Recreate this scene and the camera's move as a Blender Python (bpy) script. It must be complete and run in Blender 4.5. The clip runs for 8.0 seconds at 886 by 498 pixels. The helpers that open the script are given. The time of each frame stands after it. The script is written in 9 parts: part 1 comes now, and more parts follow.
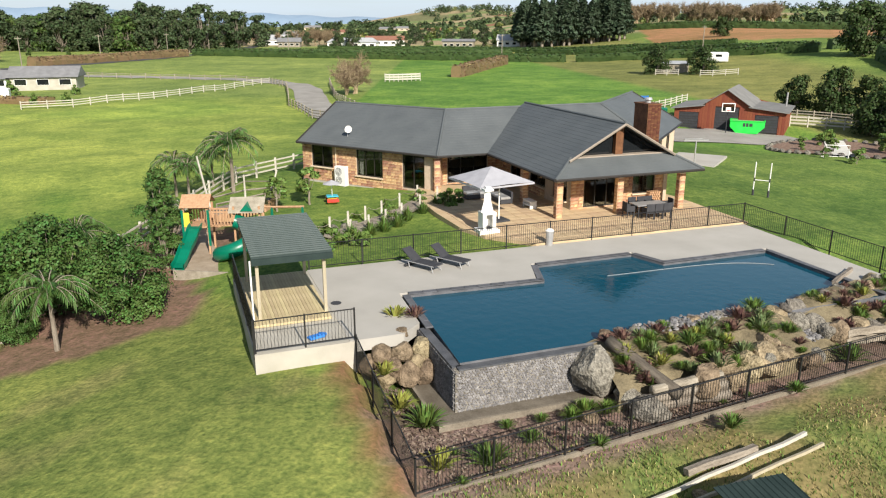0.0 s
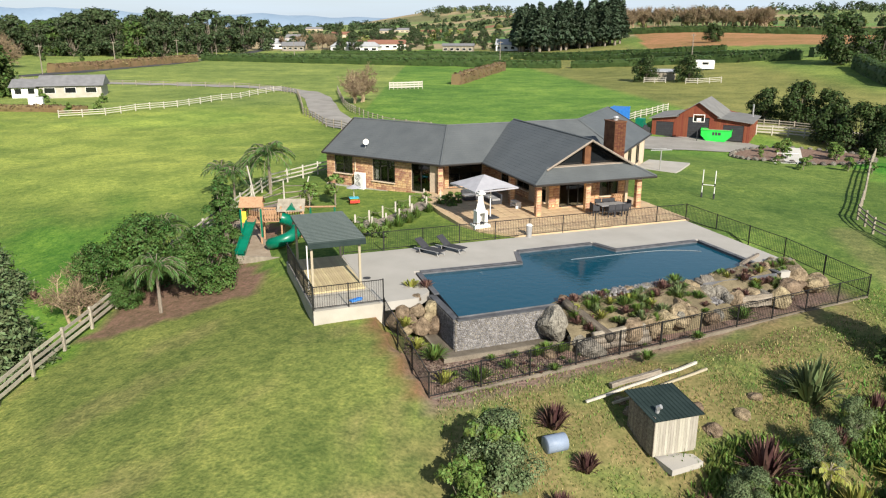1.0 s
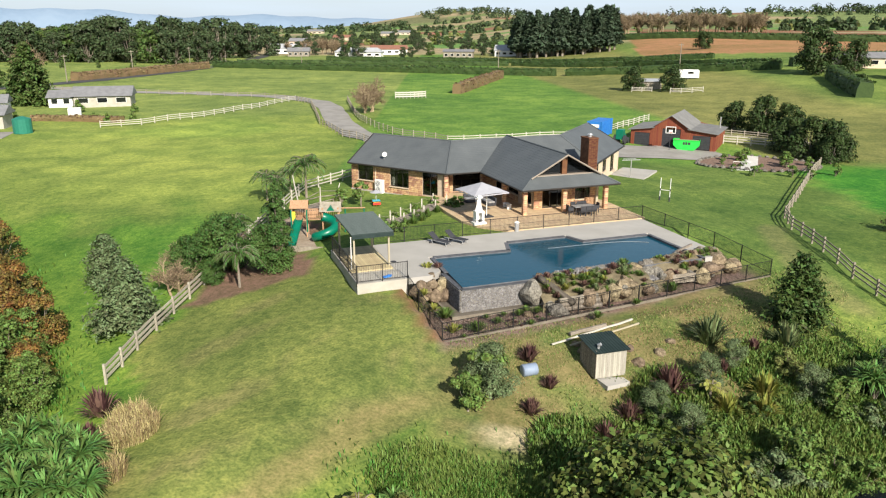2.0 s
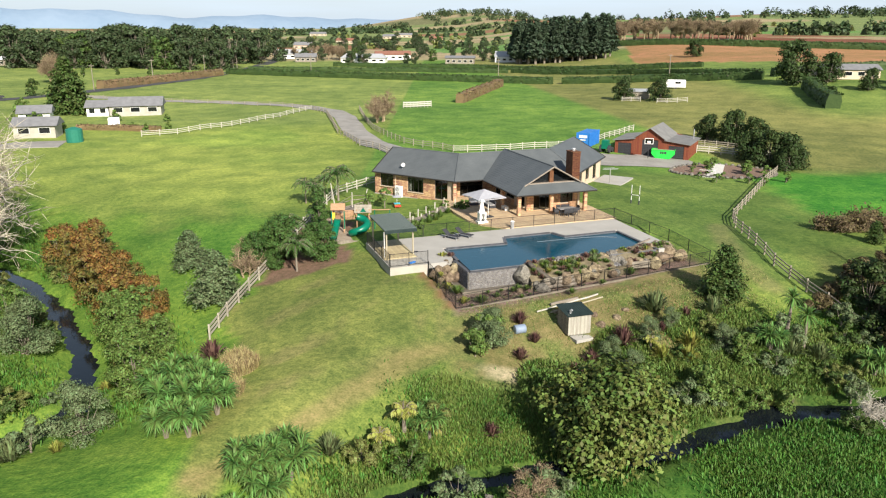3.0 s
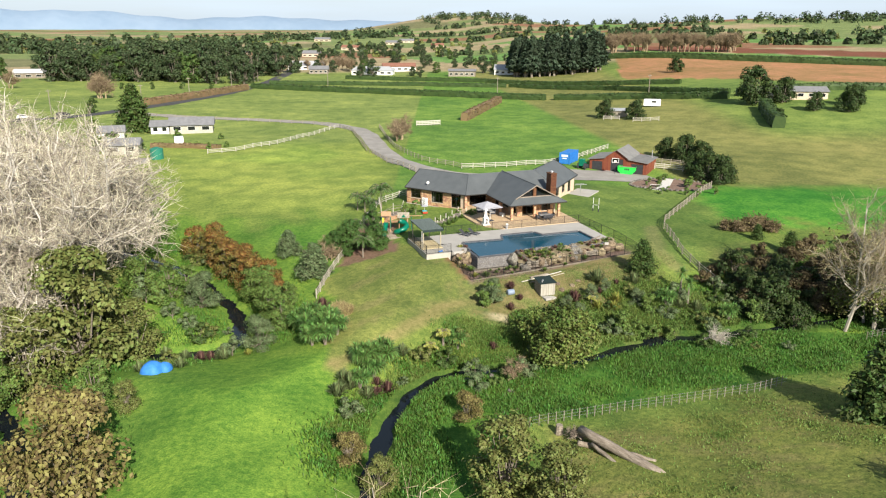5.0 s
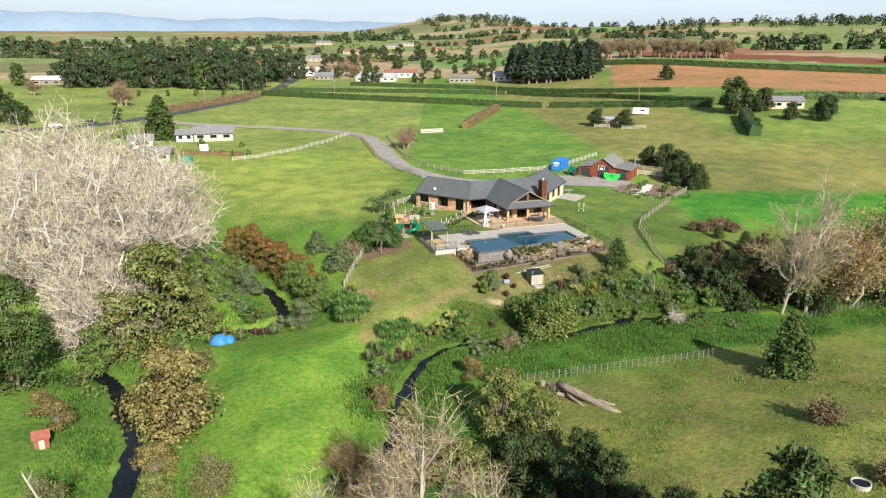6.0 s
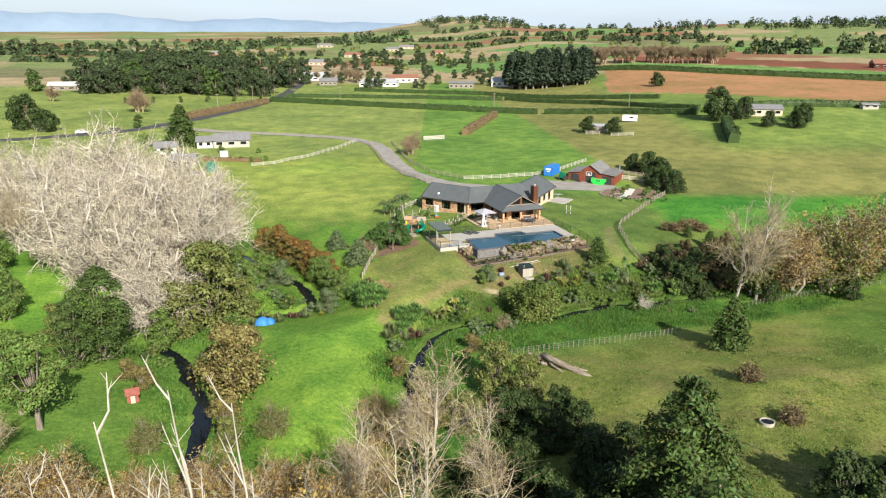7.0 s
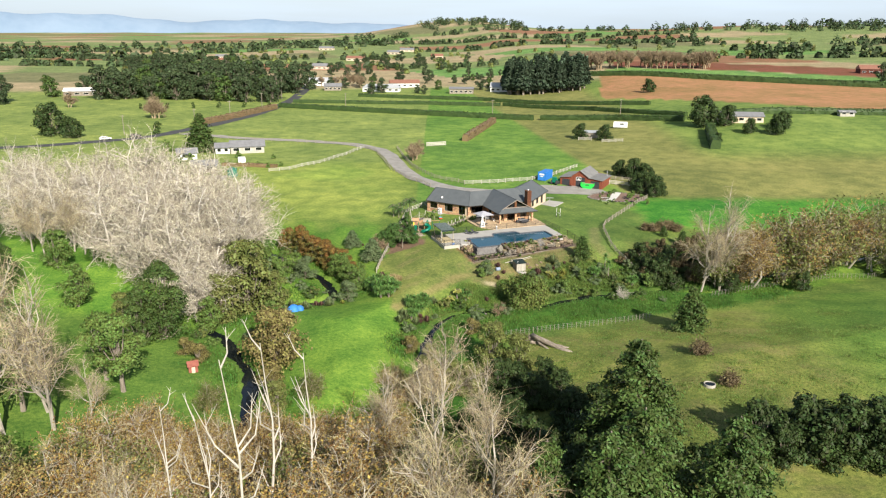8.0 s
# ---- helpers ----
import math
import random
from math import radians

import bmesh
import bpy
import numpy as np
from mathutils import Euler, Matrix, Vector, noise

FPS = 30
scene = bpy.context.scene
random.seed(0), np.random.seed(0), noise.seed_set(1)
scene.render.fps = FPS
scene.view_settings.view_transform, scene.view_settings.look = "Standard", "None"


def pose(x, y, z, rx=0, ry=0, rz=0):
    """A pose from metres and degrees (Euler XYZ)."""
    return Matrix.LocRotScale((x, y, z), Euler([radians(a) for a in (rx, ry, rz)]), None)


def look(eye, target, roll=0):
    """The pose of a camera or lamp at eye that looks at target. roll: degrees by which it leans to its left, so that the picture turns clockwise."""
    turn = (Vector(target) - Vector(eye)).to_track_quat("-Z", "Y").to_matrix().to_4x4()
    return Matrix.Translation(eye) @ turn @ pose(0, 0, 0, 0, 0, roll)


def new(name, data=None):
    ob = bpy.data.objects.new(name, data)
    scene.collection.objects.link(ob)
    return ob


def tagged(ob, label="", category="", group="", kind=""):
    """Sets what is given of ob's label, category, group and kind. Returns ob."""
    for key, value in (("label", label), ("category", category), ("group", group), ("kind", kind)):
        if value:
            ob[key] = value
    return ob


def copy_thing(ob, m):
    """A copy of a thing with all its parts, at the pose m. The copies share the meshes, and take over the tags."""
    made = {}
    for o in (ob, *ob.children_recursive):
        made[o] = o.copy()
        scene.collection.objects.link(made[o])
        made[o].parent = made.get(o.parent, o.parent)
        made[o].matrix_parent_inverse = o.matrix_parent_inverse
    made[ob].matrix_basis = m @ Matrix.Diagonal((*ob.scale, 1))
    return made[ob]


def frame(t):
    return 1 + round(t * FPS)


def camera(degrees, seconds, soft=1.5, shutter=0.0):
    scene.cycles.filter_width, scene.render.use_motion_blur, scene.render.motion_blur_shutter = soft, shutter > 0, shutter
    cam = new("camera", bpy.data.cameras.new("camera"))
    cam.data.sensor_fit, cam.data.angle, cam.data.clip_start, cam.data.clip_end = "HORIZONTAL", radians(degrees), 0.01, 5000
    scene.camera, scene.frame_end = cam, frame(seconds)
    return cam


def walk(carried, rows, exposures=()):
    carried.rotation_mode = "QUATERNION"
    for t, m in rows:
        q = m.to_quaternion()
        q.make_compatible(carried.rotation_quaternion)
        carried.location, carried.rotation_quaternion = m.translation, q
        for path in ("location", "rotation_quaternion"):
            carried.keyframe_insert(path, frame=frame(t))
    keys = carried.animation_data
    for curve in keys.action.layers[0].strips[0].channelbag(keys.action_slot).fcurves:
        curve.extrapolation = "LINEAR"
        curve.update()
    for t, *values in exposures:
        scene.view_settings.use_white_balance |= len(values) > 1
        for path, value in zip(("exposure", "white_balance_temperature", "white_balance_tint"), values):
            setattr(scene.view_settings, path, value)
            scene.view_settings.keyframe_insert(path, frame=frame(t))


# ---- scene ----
# ---------------------------------------------------------------- camera
cam = camera(61.4, 8.0, soft=1.2)
METRES, EYE, TILT, LEAN, TURN = 130.0, 10.7, -16.7, 0.0, 0.0
ROWS = [
    (0.0, 0.0, 0.0, 0.0, 0.0, 0.0, -0.0),
    (0.5, -0.0007, -0.0362, -0.0017, 0.0, 0.01, 0.01),
    (1.0, -0.0014, -0.0803, -0.0046, -0.01, -0.0, -0.03),
    (1.5, -0.003, -0.1301, -0.0072, -0.04, 0.01, -0.0),
    (3.0, -0.0141, -0.3038, -0.0151, -0.04, 0.03, -0.1),
    (3.5, -0.0191, -0.3677, -0.0171, -0.06, 0.02, -0.12),
    (4.0, -0.0242, -0.4332, -0.0187, -0.09, 0.02, -0.14),
    (4.5, -0.0291, -0.5008, -0.0202, -0.1, 0.01, -0.15),
    (6.0, -0.0431, -0.7117, -0.0263, -0.19, 0.06, -0.15),
    (6.5, -0.0472, -0.7829, -0.0283, -0.23, 0.05, -0.16),
    (7.0, -0.0506, -0.8537, -0.0298, -0.28, 0.05, -0.13),
    (7.5, -0.0547, -0.9257, -0.0317, -0.32, 0.04, -0.13),
    (8.0, -0.0585, -0.9975, -0.0335, -0.34, 0.06, -0.12),
]
walk(cam, [(t, pose(0, 0, EYE, TILT, LEAN, TURN) @ pose(METRES * x, METRES * y, METRES * z, 90 + pitch, roll, yaw)) for t, x, y, z, yaw, pitch, roll in ROWS],
     exposures=[(0.0, 0.46), (3.0, 0.55), (8.0, 0.6)])

# ---------------------------------------------------------------- sky and sun
SUN_EL, SUN_AZ = radians(32), math.atan2(0.38, -0.92)
world = bpy.data.worlds.new("sky")
scene.world = world
world.use_nodes = True
wn = world.node_tree
sky = wn.nodes.new("ShaderNodeTexSky")
sky.sky_type, sky.sun_disc, sky.sun_elevation, sky.sun_rotation = "NISHITA", False, SUN_EL, SUN_AZ
sky.air_density, sky.dust_density, sky.ozone_density = 1.0, 1.0, 1.0
# a thin veil of high bright cloud over the whole sky
coord, veil, band, mixed = wn.nodes.new("ShaderNodeTexCoord"), wn.nodes.new("ShaderNodeTexNoise"), wn.nodes.new("ShaderNodeMapRange"), wn.nodes.new("ShaderNodeMix")
mapped = wn.nodes.new("ShaderNodeMapping")
mapped.inputs["Scale"].default_value = (1.0, 1.0, 9.0)
veil.inputs["Scale"].default_value, veil.inputs["Detail"].default_value = 1.6, 6
band.inputs[1].default_value, band.inputs[2].default_value, band.inputs[3].default_value, band.inputs[4].default_value = 0.3, 0.7, 0.45, 0.9
mixed.data_type = "RGBA"
mixed.inputs[7].default_value = (8.2, 9.8, 11.6, 1)
wn.links.new(coord.outputs["Generated"], mapped.inputs[0])
wn.links.new(mapped.outputs[0], veil.inputs[0])
wn.links.new(veil.outputs[0], band.inputs[0])
# the veil thins out towards the zenith
split, thin, both = wn.nodes.new("ShaderNodeSeparateXYZ"), wn.nodes.new("ShaderNodeMapRange"), wn.nodes.new("ShaderNodeMath")
both.operation = "MULTIPLY"
thin.inputs[1].default_value, thin.inputs[2].default_value, thin.inputs[3].default_value, thin.inputs[4].default_value = 0.06, 0.42, 1.0, 0.15
wn.links.new(coord.outputs["Generated"], split.inputs[0])
wn.links.new(split.outputs[2], thin.inputs[0])
wn.links.new(band.outputs[0], both.inputs[0])
wn.links.new(thin.outputs[0], both.inputs[1])
wn.links.new(both.outputs[0], mixed.inputs[0])
wn.links.new(sky.outputs[0], mixed.inputs[6])
wn.links.new(mixed.outputs[2], wn.nodes["Background"].inputs[0])
wn.nodes["Background"].inputs[1].default_value = 0.068
sun = new("sun", bpy.data.lights.new("sun", "SUN"))
sun.data.energy, sun.data.angle, sun.data.color = 5.2, radians(0.6), (1.0, 0.93, 0.82)
sun_way = Vector((math.sin(SUN_AZ) * math.cos(SUN_EL), math.cos(SUN_AZ) * math.cos(SUN_EL), math.sin(SUN_EL)))
sun.matrix_world = look(sun_way * 300, (0, 0, 0))
# ---------------------------------------------------------------- materials
def lin(r, g, b):
    return tuple(((c / 255 + 0.055) / 1.055) ** 2.4 if c > 10 else c / 255 / 12.92 for c in (r, g, b)) + (1,)


def material(name, a, b, scale=4.0, rough=0.8, bump=0.2, fine=40.0, metal=0.0, by="", spread=0.25, spec=0.3, stretch=(1, 1, 1), depth=0.02):
    """Two colours mixed by a coarse and a fine noise, with relief; by: 'object' or 'island' adds a lightness of its own to each piece."""
    m = bpy.data.materials.new(name)
    m.use_nodes = True
    n, l = m.node_tree.nodes, m.node_tree.links
    p = n["Principled BSDF"]
    p.inputs["Roughness"].default_value, p.inputs["Metallic"].default_value = rough, metal
    p.inputs["Specular IOR Level"].default_value = spec
    tex = n.new("ShaderNodeTexCoord")
    mp = n.new("ShaderNodeMapping")
    mp.inputs["Scale"].default_value = stretch
    l.new(tex.outputs["Object"], mp.inputs[0])
    coarse, grain, mix = n.new("ShaderNodeTexNoise"), n.new("ShaderNodeTexNoise"), n.new("ShaderNodeMix")
    mix.data_type = "RGBA"
    coarse.inputs["Scale"].default_value, grain.inputs["Scale"].default_value = scale, fine
    coarse.inputs["Detail"].default_value, grain.inputs["Detail"].default_value = 5, 3
    l.new(mp.outputs[0], coarse.inputs[0]), l.new(mp.outputs[0], grain.inputs[0])
    add = n.new("ShaderNodeMath")
    add.operation = "MULTIPLY_ADD"
    l.new(grain.outputs[0], add.inputs[0])
    add.inputs[1].default_value = 0.7
    l.new(coarse.outputs[0], add.inputs[2])
    ramp = n.new("ShaderNodeMapRange")
    ramp.inputs[1].default_value, ramp.inputs[2].default_value = 0.6, 1.1
    l.new(add.outputs[0], ramp.inputs[0])
    l.new(ramp.outputs[0], mix.inputs[0])
    mix.inputs[6].default_value, mix.inputs[7].default_value = a, b
    out = mix.outputs[2]
    if by:
        src = n.new("ShaderNodeObjectInfo" if by == "object" else "ShaderNodeNewGeometry")
        rnd = src.outputs["Random" if by == "object" else "Random Per Island"]
        r2, hsv = n.new("ShaderNodeMapRange"), n.new("ShaderNodeHueSaturation")
        r2.inputs[3].default_value, r2.inputs[4].default_value = 1 - spread, 1 + spread
        l.new(rnd, r2.inputs[0]), l.new(r2.outputs[0], hsv.inputs["Value"]), l.new(out, hsv.inputs["Color"])
        r3 = n.new("ShaderNodeMapRange")
        r3.inputs[3].default_value, r3.inputs[4].default_value = 0.5 - 0.06 * spread, 0.5 + 0.06 * spread
        l.new(rnd, r3.inputs[0]), l.new(r3.outputs[0], hsv.inputs["Hue"])
        out = hsv.outputs[0]
    l.new(out, p.inputs["Base Color"])
    if bump:
        bp = n.new("ShaderNodeBump")
        bp.inputs["Strength"].default_value, bp.inputs["Distance"].default_value = bump, depth
        l.new(add.outputs[0], bp.inputs["Height"]), l.new(bp.outputs[0], p.inputs["Normal"])
    return m


def leafy(name, a, b, rough=0.6, spread=0.5):
    m = material(name, a, b, scale=0.35, fine=3.0, rough=rough, bump=0, by="island", spread=spread, spec=0.25)
    n, l = m.node_tree.nodes, m.node_tree.links
    p, t, s = n["Principled BSDF"], n.new("ShaderNodeBsdfTranslucent"), n.new("ShaderNodeMixShader")
    l.new(p.inputs["Base Color"].links[0].from_socket, t.inputs[0])
    s.inputs[0].default_value = 0.14
    l.new(p.outputs[0], s.inputs[1]), l.new(t.outputs[0], s.inputs[2])
    l.new(s.outputs[0], n["Material Output"].inputs[0])
    return m


LEAF = {
    "dark": leafy("leaf dark", (0.043, 0.078, 0.018, 1), (0.098, 0.143, 0.034, 1)),
    "garden": leafy("leaf garden green", (0.048, 0.102, 0.022, 1), (0.105, 0.175, 0.042, 1)),
    "cabbage": leafy("leaf cabbage tree", (0.078, 0.165, 0.035, 1), (0.175, 0.285, 0.075, 1)),
    "wood": leafy("leaf woodland", (0.034, 0.058, 0.024, 1), (0.078, 0.105, 0.042, 1)),
    "tan": leafy("leaf withered tan", (0.195, 0.120, 0.036, 1), (0.360, 0.240, 0.082, 1)),
    "bramble": leafy("leaf bramble", (0.082, 0.062, 0.028, 1), (0.185, 0.145, 0.072, 1)),
    # pine green lifted towards blue, distance haze put into the colour
    "pine": leafy("leaf pine hazed", (0.036, 0.060, 0.036, 1), (0.066, 0.094, 0.050, 1)),
    "mid": leafy("leaf mid", (0.082, 0.146, 0.032, 1), (0.165, 0.225, 0.052, 1)),
    "olive": leafy("leaf olive", (0.105, 0.132, 0.032, 1), (0.205, 0.215, 0.065, 1)),
    "grey": leafy("leaf grey green", (0.095, 0.140, 0.058, 1), (0.170, 0.210, 0.098, 1)),
    "bright": leafy("leaf bright", (0.074, 0.231, 0.029, 1), (0.147, 0.357, 0.048, 1)),
    "rust": leafy("leaf rust", (0.235, 0.105, 0.032, 1), (0.085, 0.145, 0.036, 1), spread=0.5),
    "brown": leafy("leaf brown", (0.145, 0.122, 0.040, 1), (0.240, 0.200, 0.075, 1)),
    "hedge": leafy("leaf hedge", (0.035, 0.065, 0.018, 1), (0.065, 0.100, 0.028, 1)),
    "brownhedge": leafy("leaf brown hedge", (0.165, 0.128, 0.060, 1), (0.240, 0.150, 0.086, 1)),
    "flax": leafy("leaf flax", (0.101, 0.143, 0.058, 1), (0.235, 0.269, 0.115, 1)),
    "red": leafy("leaf red", (0.085, 0.042, 0.036, 1), (0.220, 0.125, 0.105, 1), spread=0.5),
    "yellow": leafy("leaf yellow green", (0.217, 0.242, 0.044, 1), (0.357, 0.332, 0.088, 1)),
    "loquat": leafy("leaf loquat", (0.070, 0.110, 0.022, 1), (0.180, 0.205, 0.050, 1), spread=0.6),
    "chip": leafy("bark chip", (0.130, 0.090, 0.070, 1), (0.270, 0.205, 0.170, 1), spread=0.5),
    "deep": leafy("leaf deep green", (0.028, 0.05, 0.014, 1), (0.065, 0.095, 0.025, 1)),
    "straw": leafy("leaf straw", (0.300, 0.230, 0.100, 1), (0.420, 0.340, 0.170, 1)),
    "reed": leafy("leaf reed", (0.052, 0.130, 0.020, 1), (0.108, 0.198, 0.031, 1)),
    "bank": leafy("leaf bank grass", (0.100, 0.172, 0.032, 1), (0.180, 0.235, 0.055, 1)),
}
BARK = material("bark", (0.16, 0.13, 0.10, 1), (0.30, 0.26, 0.21, 1), 3, 0.9, 0.5, 18, stretch=(1, 1, 0.3))
PALE = material("pale bare wood", (0.36, 0.325, 0.27, 1), (0.58, 0.54, 0.47, 1), 2, 0.9, 0.3, 14, stretch=(1, 1, 0.3))
GREYBARK = material("grey pale bark", (0.25, 0.22, 0.175, 1), (0.47, 0.43, 0.36, 1), 2, 0.9, 0.3, 14, stretch=(1, 1, 0.3))
TWIG = material("tan twig", (0.28, 0.222, 0.132, 1), (0.46, 0.385, 0.255, 1), 1, 0.9, 0, 6, by="island", spread=0.65)
WILLOW = material("pale willow twig", (0.30, 0.262, 0.20, 1), (0.55, 0.495, 0.395, 1), 1, 0.9, 0, 6, by="island", spread=0.7)
TWIGB = material("brown twig", (0.20, 0.145, 0.09, 1), (0.34, 0.26, 0.17, 1), 1, 0.9, 0, 6, by="island", spread=0.45)
WHITEWOOD = material("white painted rail", (0.4, 0.37, 0.31, 1), (0.58, 0.55, 0.48, 1), 2, 0.7, 0.1, 30)
PALERAIL = material("lichen-grey rail", (0.30, 0.27, 0.21, 1), (0.46, 0.42, 0.34, 1), 3, 0.9, 0.3, 30, by="object", spread=0.15)
GREYWOOD = material("weathered rail", (0.20, 0.17, 0.13, 1), (0.36, 0.32, 0.26, 1), 3, 0.9, 0.3, 30, by="object", spread=0.15)
BLACKMETAL = material("black powder coat", (0.012, 0.012, 0.013, 1), (0.022, 0.022, 0.022, 1), 5, 0.45, 0, 60, spec=0.5)
ROOF = material("charcoal roof", (0.086, 0.096, 0.1, 1), (0.118, 0.129, 0.132, 1), 0.6, 0.55, 0.15, 14, by="object", spread=0.05, spec=0.4)
ROOFGREEN = material("dark green ribbed steel", (0.018, 0.031, 0.029, 1), (0.032, 0.050, 0.047, 1), 1.5, 0.68, 0.05, 30, spec=0.2)
# paler copy of the green steel, sun highlight put into the colour
RIBGLINT = material("steel rib with painted highlight", (0.075, 0.1, 0.098, 1), (0.11, 0.135, 0.13, 1), 1.5, 0.5, 0.05, 30, spec=0.4)
BRICK = material("blend brick", (0.33, 0.145, 0.07, 1), (0.60, 0.40, 0.25, 1), 1.6, 0.9, 0.5, 5, by="object", spread=0.32)
MORTAR = material("mortar", (0.42, 0.34, 0.25, 1), (0.55, 0.45, 0.34, 1), 4, 0.95, 0.3, 40)
CREAM = material("cream plaster", (0.58, 0.46, 0.33, 1), (0.68, 0.56, 0.42, 1), 2, 0.85, 0.15, 30)
REDBRICK = material("red brick", (0.08, 0.03, 0.018, 1), (0.165, 0.066, 0.036, 1), 2, 0.9, 0.4, 10, by="object", spread=0.3)
DARKFRAME = material("bronze aluminium", (0.02, 0.017, 0.015, 1), (0.03, 0.027, 0.024, 1), 5, 0.4, 0, 30, spec=0.5)
FASCIA = material("gutter and fascia", (0.028, 0.025, 0.023, 1), (0.04, 0.036, 0.033, 1), 3, 0.5, 0, 30)
BARGE = material("pale barge board", (0.3, 0.25, 0.2, 1), (0.38, 0.32, 0.26, 1), 3, 0.7, 0.1, 30)
ROOMSHADE = material("floor toned as room shade", (0.03, 0.025, 0.02, 1), (0.05, 0.04, 0.035, 1), 1, 0.9, 0, 8)
CURTAIN = material("pale curtain", (0.5, 0.47, 0.42, 1), (0.6, 0.57, 0.52, 1), 6, 0.9, 0.3, 20)
CONCRETE = material("exposed concrete", (0.36, 0.343, 0.308, 1), (0.445, 0.425, 0.388, 1), 0.5, 0.9, 0.25, 60)
PALECONC = material("pale concrete", (0.36, 0.335, 0.28, 1), (0.5, 0.47, 0.41, 1), 1.0, 0.9, 0.2, 40)
PAVER = material("sandstone paver", (0.43, 0.31, 0.185, 1), (0.54, 0.41, 0.265, 1), 1.2, 0.9, 0.2, 30, by="object", spread=0.1)
COPING = material("dark coping stone", (0.065, 0.068, 0.075, 1), (0.14, 0.143, 0.155, 1), 2, 0.6, 0.2, 30, by="object", spread=0.2)
GRAVEL = material("gravel", (0.24, 0.225, 0.20, 1), (0.36, 0.34, 0.31, 1), 0.4, 0.95, 0.4, 12)
WHITEGRAVEL = material("white gravel", (0.52, 0.5, 0.45, 1), (0.68, 0.66, 0.61, 1), 2, 0.95, 0.4, 25)
ASPHALT = material("asphalt", (0.055, 0.055, 0.057, 1), (0.085, 0.085, 0.085, 1), 0.3, 0.9, 0.2, 8)
PALECHIP = material("pale play bark", (0.26, 0.20, 0.14, 1), (0.42, 0.34, 0.26, 1), 2, 0.95, 0.6, 20)
WETCONC = material("wet dark concrete", (0.10, 0.085, 0.065, 1), (0.20, 0.175, 0.14, 1), 1.2, 0.5, 0.2, 20)
BARKCHIP = material("bark mulch", (0.13, 0.075, 0.05, 1), (0.30, 0.21, 0.16, 1), 3, 0.95, 0.8, 22)
ROCK = material("sandstone boulder", (0.11, 0.082, 0.05, 1), (0.40, 0.315, 0.205, 1), 1.8, 0.9, 0.9, 9, by="object", spread=0.3, depth=0.12)
GREYROCK = material("grey boulder", (0.085, 0.075, 0.062, 1), (0.29, 0.265, 0.225, 1), 2.2, 0.9, 0.9, 9, by="object", spread=0.25, depth=0.12)
PEBBLE = material("river pebbles", (0.135, 0.13, 0.132, 1), (0.27, 0.26, 0.258, 1), 5, 0.7, 0.2, 20, by="island", spread=0.32)
DECKWOOD = material("treated pine decking", (0.42, 0.34, 0.19, 1), (0.58, 0.48, 0.29, 1), 2, 0.8, 0.2, 24, by="object", spread=0.12, stretch=(4, 0.6, 1))
POSTWOOD = material("treated pine post", (0.34, 0.295, 0.205, 1), (0.46, 0.41, 0.30, 1), 2, 0.8, 0.2, 24, stretch=(4, 4, 0.5))
DARKLOG = material("dark weathered log", (0.06, 0.05, 0.04, 1), (0.17, 0.145, 0.115, 1), 2, 0.9, 0.7, 14, stretch=(0.5, 4, 4))
EDGING = material("timber edging", (0.13, 0.11, 0.085, 1), (0.26, 0.225, 0.175, 1), 1.2, 0.9, 0.4, 20)
OLDWOOD = material("old grey timber", (0.15, 0.125, 0.095, 1), (0.37, 0.325, 0.265, 1), 2, 0.9, 0.7, 16, by="object", spread=0.2, stretch=(0.5, 4, 4))
SHEDWOOD = material("pale shed board", (0.33, 0.31, 0.25, 1), (0.47, 0.44, 0.37, 1), 2, 0.9, 0.3, 20, by="object", spread=0.15, stretch=(4, 4, 0.5))
BARNRED = material("red stained cladding", (0.17, 0.045, 0.025, 1), (0.27, 0.085, 0.045, 1), 1.2, 0.85, 0.2, 20, by="object", spread=0.1, stretch=(4, 4, 0.4))
BARNROOF = material("weathered grey shingle", (0.15, 0.15, 0.145, 1), (0.23, 0.225, 0.215, 1), 0.8, 0.85, 0.2, 10, by="object", spread=0.08)
BLUEGREY = material("blue-grey plastic", (0.20, 0.26, 0.36, 1), (0.28, 0.34, 0.44, 1), 2, 0.5, 0.05, 20)
GREENSTEEL = material("bright green steel", (0.02, 0.55, 0.06, 1), (0.04, 0.66, 0.09, 1), 2, 0.45, 0.05, 20)
BLUESTEEL = material("blue container steel", (0.025, 0.16, 0.50, 1), (0.04, 0.22, 0.60, 1), 2, 0.5, 0.05, 20)
BLUETENT = material("blue tent nylon", (0.03, 0.17, 0.56, 1), (0.06, 0.26, 0.68, 1), 2, 0.6, 0.05, 20)
GREENPLASTIC = material("green slide plastic", (0.0, 0.13, 0.075, 1), (0.0, 0.17, 0.10, 1), 3, 0.35, 0.0, 30, spec=0.5)
PLAYWOOD = material("cedar play timber", (0.36, 0.20, 0.11, 1), (0.50, 0.32, 0.19, 1), 3, 0.8, 0.2, 24, stretch=(3, 3, 0.5))
BARKY = material("weathered fallen wood", (0.17, 0.135, 0.1, 1), (0.43, 0.365, 0.29, 1), 2.5, 0.9, 0.9, 12, stretch=(0.4, 3, 3), depth=0.08)
WHITE = material("white paint", (0.74, 0.73, 0.70, 1), (0.82, 0.81, 0.78, 1), 2, 0.6, 0.05, 30)
FABRIC = material("pale canopy fabric", (0.34, 0.34, 0.37, 1), (0.42, 0.42, 0.45, 1), 2, 0.9, 0.05, 40)
